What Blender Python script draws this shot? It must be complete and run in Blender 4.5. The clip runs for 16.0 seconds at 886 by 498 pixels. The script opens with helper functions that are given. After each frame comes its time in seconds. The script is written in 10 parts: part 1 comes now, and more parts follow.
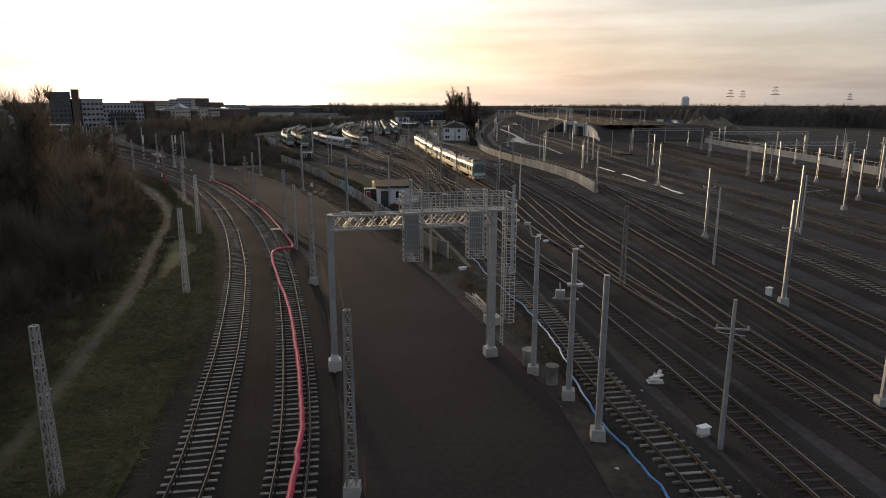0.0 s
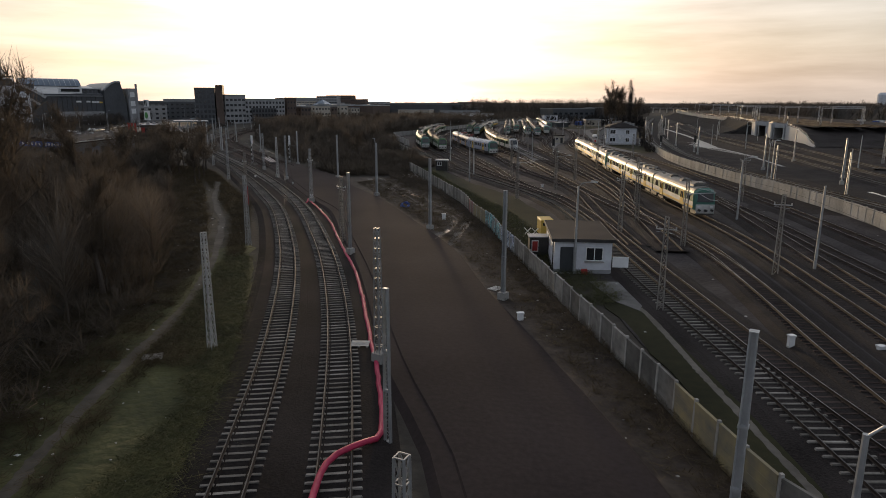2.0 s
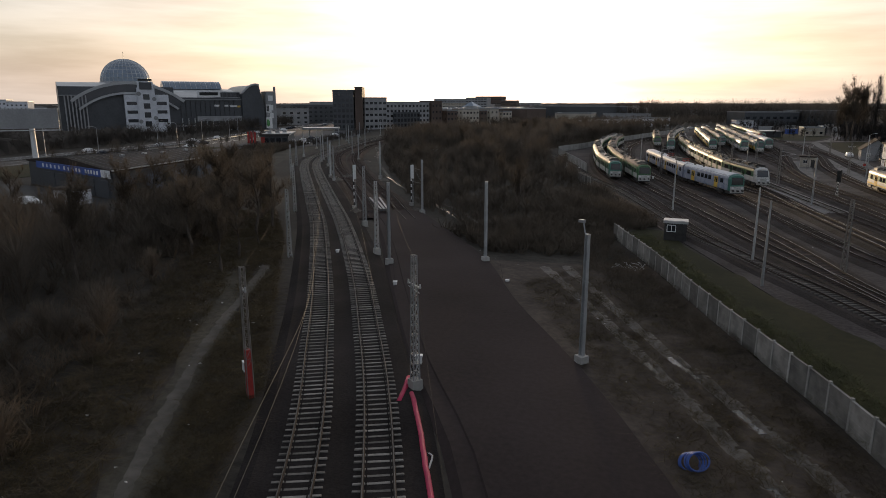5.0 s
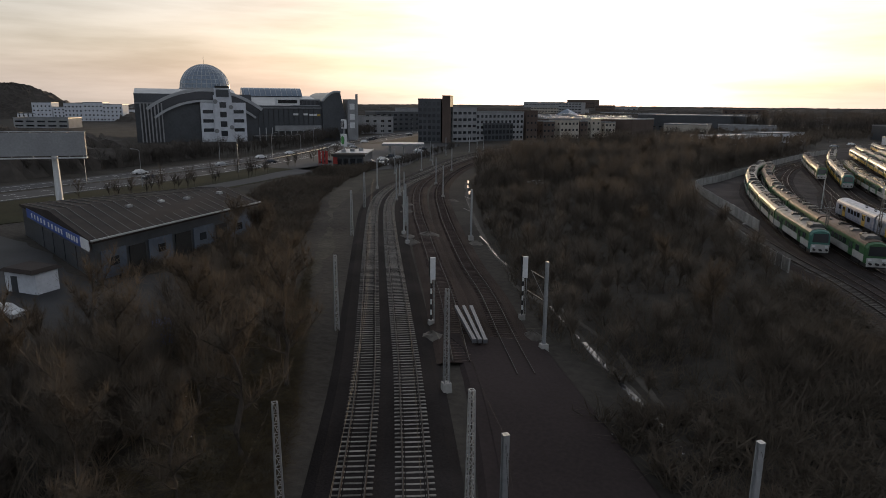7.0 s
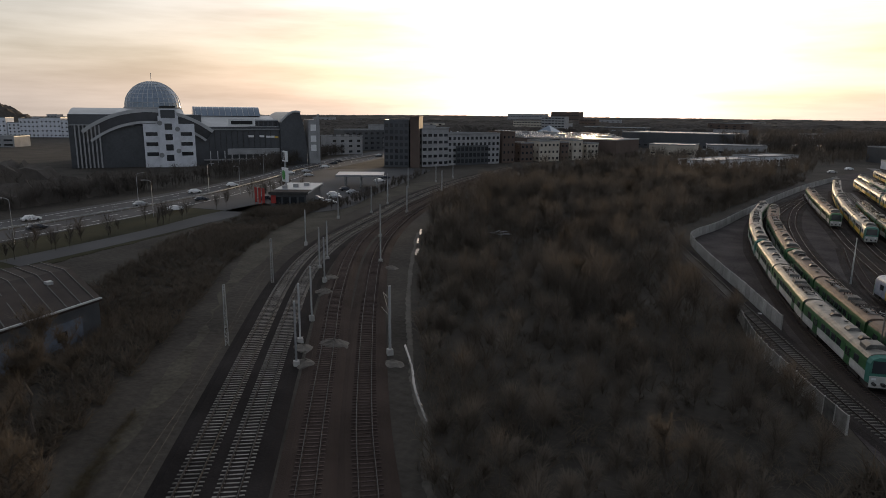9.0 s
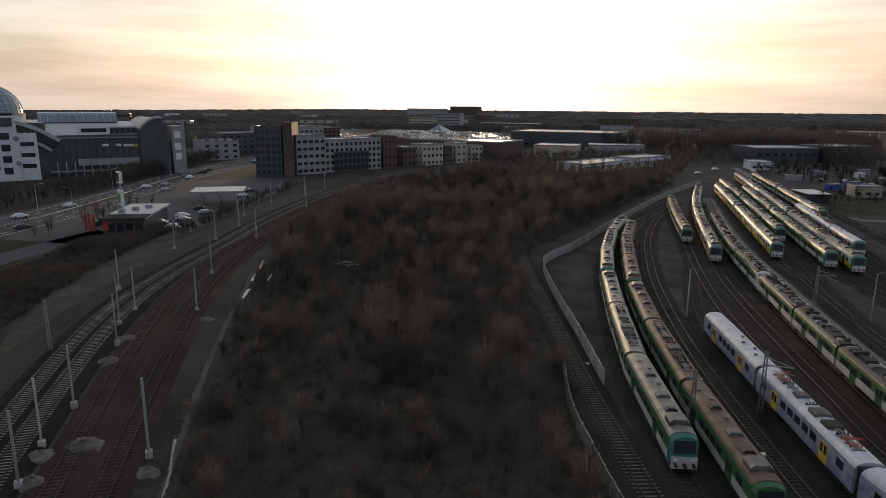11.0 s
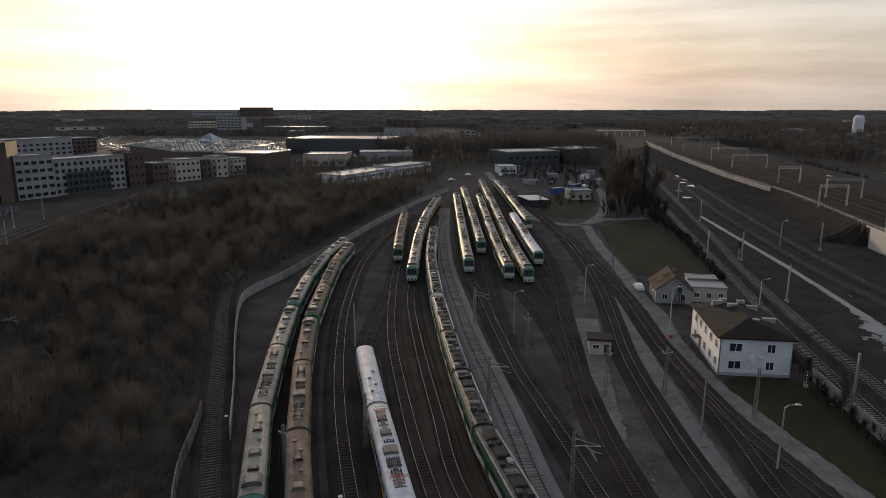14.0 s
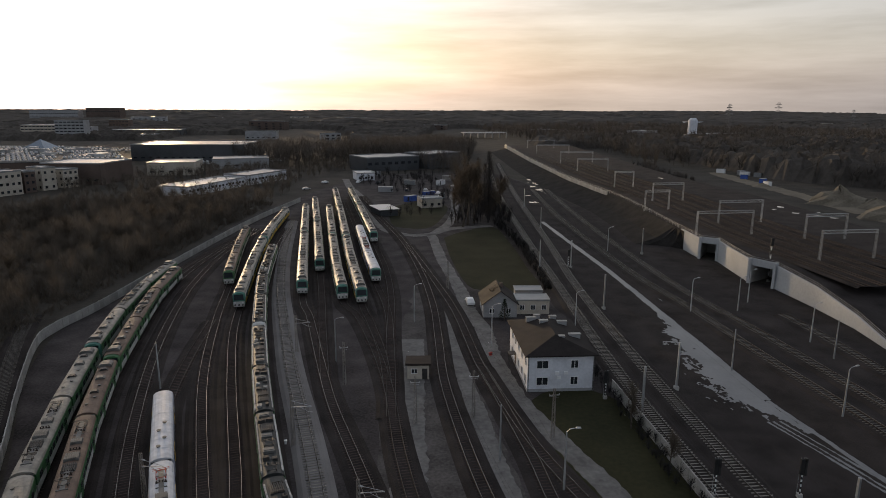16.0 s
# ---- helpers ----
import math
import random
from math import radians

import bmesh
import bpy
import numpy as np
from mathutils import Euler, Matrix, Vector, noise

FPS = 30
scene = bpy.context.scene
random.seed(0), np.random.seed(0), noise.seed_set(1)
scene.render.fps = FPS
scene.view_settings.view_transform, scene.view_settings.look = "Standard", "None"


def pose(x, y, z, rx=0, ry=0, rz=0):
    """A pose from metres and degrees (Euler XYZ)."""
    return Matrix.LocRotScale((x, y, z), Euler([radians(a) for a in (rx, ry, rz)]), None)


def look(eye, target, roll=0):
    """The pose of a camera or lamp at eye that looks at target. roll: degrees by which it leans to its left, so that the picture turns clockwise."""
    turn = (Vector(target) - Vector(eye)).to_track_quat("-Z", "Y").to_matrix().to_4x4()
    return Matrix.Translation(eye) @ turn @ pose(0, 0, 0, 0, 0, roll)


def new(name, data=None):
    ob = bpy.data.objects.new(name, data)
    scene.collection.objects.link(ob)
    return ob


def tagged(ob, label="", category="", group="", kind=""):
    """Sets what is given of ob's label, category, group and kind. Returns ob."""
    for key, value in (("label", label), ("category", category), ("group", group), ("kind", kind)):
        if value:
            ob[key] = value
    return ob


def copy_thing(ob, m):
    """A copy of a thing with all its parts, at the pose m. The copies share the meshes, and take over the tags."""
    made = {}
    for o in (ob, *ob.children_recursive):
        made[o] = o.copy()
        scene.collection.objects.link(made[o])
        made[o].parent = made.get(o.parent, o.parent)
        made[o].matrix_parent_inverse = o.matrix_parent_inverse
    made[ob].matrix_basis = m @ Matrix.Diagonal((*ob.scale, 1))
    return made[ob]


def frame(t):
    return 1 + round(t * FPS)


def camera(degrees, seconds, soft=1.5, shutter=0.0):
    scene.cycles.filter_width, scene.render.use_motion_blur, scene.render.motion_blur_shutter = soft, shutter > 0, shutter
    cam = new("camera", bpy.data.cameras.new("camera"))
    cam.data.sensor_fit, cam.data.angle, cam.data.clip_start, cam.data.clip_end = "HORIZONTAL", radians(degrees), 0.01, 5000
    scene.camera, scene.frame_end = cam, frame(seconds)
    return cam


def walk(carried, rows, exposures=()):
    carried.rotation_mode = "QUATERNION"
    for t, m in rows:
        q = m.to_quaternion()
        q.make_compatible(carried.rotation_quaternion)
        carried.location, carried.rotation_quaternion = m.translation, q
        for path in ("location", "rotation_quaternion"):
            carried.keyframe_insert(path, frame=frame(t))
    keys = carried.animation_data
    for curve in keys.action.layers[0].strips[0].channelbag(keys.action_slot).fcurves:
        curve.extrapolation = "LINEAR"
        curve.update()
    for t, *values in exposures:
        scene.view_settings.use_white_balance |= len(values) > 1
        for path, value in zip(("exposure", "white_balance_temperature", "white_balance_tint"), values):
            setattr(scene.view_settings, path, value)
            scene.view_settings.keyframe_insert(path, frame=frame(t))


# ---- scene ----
cam = camera(68.9, 16.0, soft=0.85)
PATH = [
    (0, (1.636, 0.966, 16.438), (1.66, 2.918, 16.002), 0.1),
    (0.5, (0.797, 13.351, 16.37), (0.699, 15.299, 15.931), 0.5),
    (1, (-1.383, 24.925, 16.075), (-1.624, 26.861, 15.632), 0.5),
    (1.5, (-4.012, 36.349, 15.867), (-4.331, 38.272, 15.421), 0.4),
    (2, (-6.462, 47.454, 15.647), (-6.848, 49.365, 15.203), 0.2),
    (2.5, (-9.495, 58.636, 15.802), (-9.966, 60.529, 15.356), 0.3),
    (3, (-13.23, 69.713, 15.955), (-13.784, 71.581, 15.507), 0.4),
    (3.5, (-17.206, 80.538, 15.884), (-17.837, 82.384, 15.44), 0.1),
    (4, (-21.505, 91.154, 16.031), (-22.187, 92.981, 15.585), 0.0),
    (4.5, (-26.01, 100.872, 16.283), (-26.767, 102.67, 15.841), -0.0),
    (5, (-30.607, 110.69, 17.128), (-31.41, 112.467, 16.685), -0.0),
    (5.2, (-32.623, 114.933, 17.294), (-33.458, 116.695, 16.851), 0.2),
    (7.3, (-56.148, 152.621, 23.63), (-57.186, 154.273, 23.191), 0.3),
    (7.5, (-57.978, 155.961, 24.476), (-59.017, 157.613, 24.04), 0.1),
    (8, (-61.252, 164.21, 26.348), (-62.291, 165.862, 25.912), 0.0),
    (8.2, (-62.37, 167.736, 26.584), (-63.413, 169.391, 26.166), 0.1),
    (10.3, (-60.006, 192.871, 33.103), (-60.842, 194.637, 32.674), 0.5),
    (10.5, (-58.561, 193.922, 33.618), (-59.375, 195.698, 33.19), 0.2),
    (11, (-55.091, 196.649, 34.878), (-55.832, 198.456, 34.446), 0.4),
    (11.5, (-51.011, 199.0, 35.944), (-51.663, 200.841, 35.512), 0.5),
    (12, (-46.098, 199.991, 37.627), (-46.663, 201.86, 37.192), 0.3),
    (12.5, (-41.266, 200.567, 39.501), (-41.744, 202.458, 39.061), 0.0),
    (13, (-37.451, 201.364, 40.72), (-37.831, 203.277, 40.277), 0.1),
    (13.5, (-33.768, 201.608, 41.713), (-34.051, 203.539, 41.275), 0.1),
    (14, (-30.311, 201.928, 42.831), (-30.494, 203.871, 42.394), 0.0),
    (14.5, (-27.262, 202.092, 43.943), (-27.344, 204.042, 43.506), 0.1),
    (15, (-24.264, 202.602, 44.964), (-24.248, 204.553, 44.526), 0.1),
    (15.5, (-21.406, 203.789, 46.132), (-21.298, 205.737, 45.692), 0.1),
    (16, (-19.077, 205.157, 46.99), (-18.886, 207.099, 46.552), 0.2),
]
walk(cam, [(t, look(eye, target, roll)) for t, eye, target, roll in PATH])
import mathutils

# ---- world, sun and exposure ----
SUN_AZ, SUN_EL = -18.5, 2.1                      # degrees from +y towards +x, and above the horizon
sun_way = Vector((math.sin(radians(SUN_AZ)) * math.cos(radians(SUN_EL)), math.cos(radians(SUN_AZ)) * math.cos(radians(SUN_EL)), math.sin(radians(SUN_EL))))
world = bpy.data.worlds.new("world")
scene.world = world
world.use_nodes = True


def build_sky():
    nt = world.node_tree
    n, l = nt.nodes, nt.links
    n.clear()
    out = n.new("ShaderNodeOutputWorld")
    sky = n.new("ShaderNodeTexSky")
    sky.sky_type = "NISHITA"
    sky.sun_disc = False
    sky.sun_elevation, sky.sun_rotation = radians(SUN_EL), radians(SUN_AZ % 360)
    sky.dust_density, sky.air_density, sky.ozone_density = 3.0, 1.0, 1.0
    bg_sky = n.new("ShaderNodeBackground")
    bg_sky.inputs[1].default_value = 0.06
    l.new(sky.outputs[0], bg_sky.inputs[0])
    # a thin high cloud veil that the low sun shines through
    tc = n.new("ShaderNodeTexCoord")
    dot = n.new("ShaderNodeVectorMath"); dot.operation = "DOT_PRODUCT"
    dot.inputs[1].default_value = sun_way
    l.new(tc.outputs["Generated"], dot.inputs[0])
    pos = n.new("ShaderNodeMath"); pos.operation = "MAXIMUM"; pos.inputs[1].default_value = 0.0
    l.new(dot.outputs["Value"], pos.inputs[0])
    def power(e, k):
        p = n.new("ShaderNodeMath"); p.operation = "POWER"; p.inputs[1].default_value = e
        l.new(pos.outputs[0], p.inputs[0])
        m = n.new("ShaderNodeMath"); m.operation = "MULTIPLY"; m.inputs[1].default_value = k
        l.new(p.outputs[0], m.inputs[0])
        return m
    def add(a, b):
        m = n.new("ShaderNodeMath"); m.operation = "ADD"
        l.new(a.outputs[0], m.inputs[0])
        if isinstance(b, float):
            m.inputs[1].default_value = b
        else:
            l.new(b.outputs[0], m.inputs[1])
        return m
    glow = add(add(add(power(2.0, 0.22), power(9.0, 0.44)), power(60.0, 0.9)), 0.335)
    # streaks of cloud, stretched along the horizon
    mp = n.new("ShaderNodeMapping")
    mp.inputs["Scale"].default_value = (1.2, 1.2, 11.0)
    mp.inputs["Rotation"].default_value = (0.03, 0.02, 0.0)
    l.new(tc.outputs["Generated"], mp.inputs[0])
    no = n.new("ShaderNodeTexNoise")
    no.inputs["Scale"].default_value, no.inputs["Detail"].default_value, no.inputs["Roughness"].default_value = 2.6, 6.0, 0.55
    l.new(mp.outputs[0], no.inputs["Vector"])
    ramp = n.new("ShaderNodeMapRange")
    ramp.inputs[1].default_value, ramp.inputs[2].default_value = 0.35, 0.68
    ramp.inputs[3].default_value, ramp.inputs[4].default_value = 0.72, 1.1
    l.new(no.outputs[0], ramp.inputs[0])
    bright = n.new("ShaderNodeMath"); bright.operation = "MULTIPLY"
    l.new(glow.outputs[0], bright.inputs[0]); l.new(ramp.outputs[0], bright.inputs[1])
    # warmer close to the horizon, greyer above
    sep = n.new("ShaderNodeSeparateXYZ")
    l.new(tc.outputs["Generated"], sep.inputs[0])
    tint = n.new("ShaderNodeValToRGB")
    tint.color_ramp.elements[0].position, tint.color_ramp.elements[0].color = 0.0, (1.0, 0.84, 0.72, 1)
    tint.color_ramp.elements[1].position, tint.color_ramp.elements[1].color = 0.24, (0.90, 0.97, 1.09, 1)
    mid = tint.color_ramp.elements.new(0.075)
    mid.color = (1.0, 0.93, 0.85, 1)
    l.new(sep.outputs[2], tint.inputs[0])
    # away from the sun the veil turns a cool grey-blue
    near = n.new("ShaderNodeMapRange")
    near.inputs[1].default_value, near.inputs[2].default_value = -0.2, 0.85
    l.new(dot.outputs["Value"], near.inputs[0])
    cool = n.new("ShaderNodeMix"); cool.data_type = "RGBA"
    cool.inputs["A"].default_value = (0.78, 0.88, 1.09, 1)
    l.new(near.outputs[0], cool.inputs["Factor"]); l.new(tint.outputs[0], cool.inputs["B"])
    bg = n.new("ShaderNodeBackground")
    l.new(cool.outputs["Result"], bg.inputs[0])
    l.new(bright.outputs[0], bg.inputs[1])
    both = n.new("ShaderNodeAddShader")
    l.new(bg_sky.outputs[0], both.inputs[0]); l.new(bg.outputs[0], both.inputs[1])
    l.new(both.outputs[0], out.inputs[0])


build_sky()
sun = new("sun", bpy.data.lights.new("sun", "SUN"))
sun.data.energy, sun.data.angle, sun.data.color = 2.6, radians(3.0), (1.0, 0.74, 0.45)
sun.matrix_world = Matrix.Translation((0, 0, 200)) @ (-sun_way).to_track_quat("-Z", "Y").to_matrix().to_4x4()
scene.view_settings.exposure = 0.36
scene.view_settings.use_white_balance = True
scene.view_settings.white_balance_temperature, scene.view_settings.white_balance_tint = 6800, 10

# ---- materials ----


def mat(name, a, b, rough=0.8, metal=0.0, grain=6.0, stain=0.25, bump=0.25, spec=0.3, vary=0.0, depth=0.03, thin=0.0):
    """Two colours mixed at a fine and a coarse scale in metres, with fine relief; vary: difference from object to object; thin: share of light that passes through."""
    m = bpy.data.materials.new(name)
    m.use_nodes = True
    nt = m.node_tree
    n, l = nt.nodes, nt.links
    bs = n["Principled BSDF"]
    geo = n.new("ShaderNodeNewGeometry")
    fine = n.new("ShaderNodeTexNoise"); fine.inputs["Scale"].default_value = grain; fine.inputs["Detail"].default_value = 5
    big = n.new("ShaderNodeTexNoise"); big.inputs["Scale"].default_value = stain; big.inputs["Detail"].default_value = 4
    for t in (fine, big):
        l.new(geo.outputs["Position"], t.inputs["Vector"])
    mixf = n.new("ShaderNodeMath"); mixf.operation = "MULTIPLY_ADD"
    mixf.inputs[1].default_value, mixf.inputs[2].default_value = 0.55, 0.0
    l.new(fine.outputs[0], mixf.inputs[0])
    addb = n.new("ShaderNodeMath"); addb.operation = "MULTIPLY_ADD"; addb.inputs[1].default_value = 0.75
    l.new(big.outputs[0], addb.inputs[0]); l.new(mixf.outputs[0], addb.inputs[2])
    mr = n.new("ShaderNodeMapRange"); mr.inputs[1].default_value, mr.inputs[2].default_value = 0.42, 0.88
    l.new(addb.outputs[0], mr.inputs[0])
    mix = n.new("ShaderNodeMix"); mix.data_type = "RGBA"
    mix.inputs["A"].default_value, mix.inputs["B"].default_value = (*a, 1), (*b, 1)
    l.new(mr.outputs[0], mix.inputs["Factor"])
    col = mix.outputs["Result"]
    if vary:
        info = n.new("ShaderNodeObjectInfo")
        hsv = n.new("ShaderNodeHueSaturation")
        vr = n.new("ShaderNodeMapRange"); vr.inputs[3].default_value, vr.inputs[4].default_value = 1 - vary, 1 + vary
        l.new(info.outputs["Random"], vr.inputs[0]); l.new(vr.outputs[0], hsv.inputs["Value"]); l.new(col, hsv.inputs["Color"])
        col = hsv.outputs[0]
    l.new(col, bs.inputs["Base Color"])
    rr = n.new("ShaderNodeMapRange"); rr.inputs[3].default_value, rr.inputs[4].default_value = max(0.05, rough - 0.1), min(1, rough + 0.1)
    l.new(fine.outputs[0], rr.inputs[0]); l.new(rr.outputs[0], bs.inputs["Roughness"])
    bs.inputs["Metallic"].default_value = metal
    bs.inputs["Specular IOR Level"].default_value = spec
    if bump:
        bp = n.new("ShaderNodeBump"); bp.inputs["Strength"].default_value = bump; bp.inputs["Distance"].default_value = depth
        l.new(fine.outputs[0], bp.inputs["Height"]); l.new(bp.outputs[0], bs.inputs["Normal"])
    if thin:
        tr = n.new("ShaderNodeBsdfTranslucent")
        l.new(col, tr.inputs[0])
        both = n.new("ShaderNodeMixShader")
        both.inputs[0].default_value = thin
        l.new(bs.outputs[0], both.inputs[1]); l.new(tr.outputs[0], both.inputs[2])
        l.new(both.outputs[0], n["Material Output"].inputs[0])
    return m


def graffiti(name, wall, fill, edge, scale=0.9):
    """Sprayed lettering-like shapes: warped bands of a fill colour with dark outlines on bare concrete."""
    m = mat(name, wall, tuple(c * 1.5 for c in wall), 0.85, grain=2.5, stain=0.5, bump=0.1)
    nt = m.node_tree
    n, l = nt.nodes, nt.links
    geo = n["Geometry"]
    mp = n.new("ShaderNodeMapping"); mp.inputs["Scale"].default_value = (1.0, 1.0, 0.8)
    l.new(geo.outputs["Position"], mp.inputs[0])
    vo = n.new("ShaderNodeTexVoronoi"); vo.feature = "DISTANCE_TO_EDGE"; vo.inputs["Scale"].default_value = scale
    wob = n.new("ShaderNodeTexNoise"); wob.inputs["Scale"].default_value = 1.6; wob.inputs["Detail"].default_value = 1.0
    l.new(mp.outputs[0], wob.inputs["Vector"])
    add = n.new("ShaderNodeMixRGB"); add.blend_type = "ADD"; add.inputs[0].default_value = 0.9
    l.new(mp.outputs[0], add.inputs[1]); l.new(wob.outputs["Color"], add.inputs[2])
    l.new(add.outputs[0], vo.inputs["Vector"])
    ramp = n.new("ShaderNodeValToRGB")
    ramp.color_ramp.interpolation = "CONSTANT"
    el = ramp.color_ramp.elements
    el[0].position, el[0].color = 0.0, (*edge, 1)
    el[1].position, el[1].color = 0.045, (*fill, 1)
    for p, c in ((0.17, tuple(min(1, v * 1.7 + 0.08) for v in fill)), (0.235, fill)):
        e = el.new(p); e.color = (*c, 1)
    l.new(vo.outputs[0], ramp.inputs[0])
    bs = n["Principled BSDF"]
    old = bs.inputs["Base Color"].links[0].from_socket
    wear = n.new("ShaderNodeTexNoise"); wear.inputs["Scale"].default_value = 0.7; wear.inputs["Detail"].default_value = 6.0
    l.new(geo.outputs["Position"], wear.inputs["Vector"])
    lim = n.new("ShaderNodeMapRange"); lim.inputs[1].default_value, lim.inputs[2].default_value = 0.40, 0.52
    l.new(wear.outputs[0], lim.inputs[0])
    mix = n.new("ShaderNodeMix"); mix.data_type = "RGBA"
    l.new(lim.outputs[0], mix.inputs["Factor"]); l.new(old, mix.inputs["A"]); l.new(ramp.outputs[0], mix.inputs["B"])
    l.new(mix.outputs["Result"], bs.inputs["Base Color"])
    return m


def glow_mat(name, colour, strength):
    m = bpy.data.materials.new(name)
    m.use_nodes = True
    bs = m.node_tree.nodes["Principled BSDF"]
    bs.inputs["Base Color"].default_value = (*colour, 1)
    bs.inputs["Emission Color"].default_value = (*colour, 1)
    bs.inputs["Emission Strength"].default_value = strength
    return m


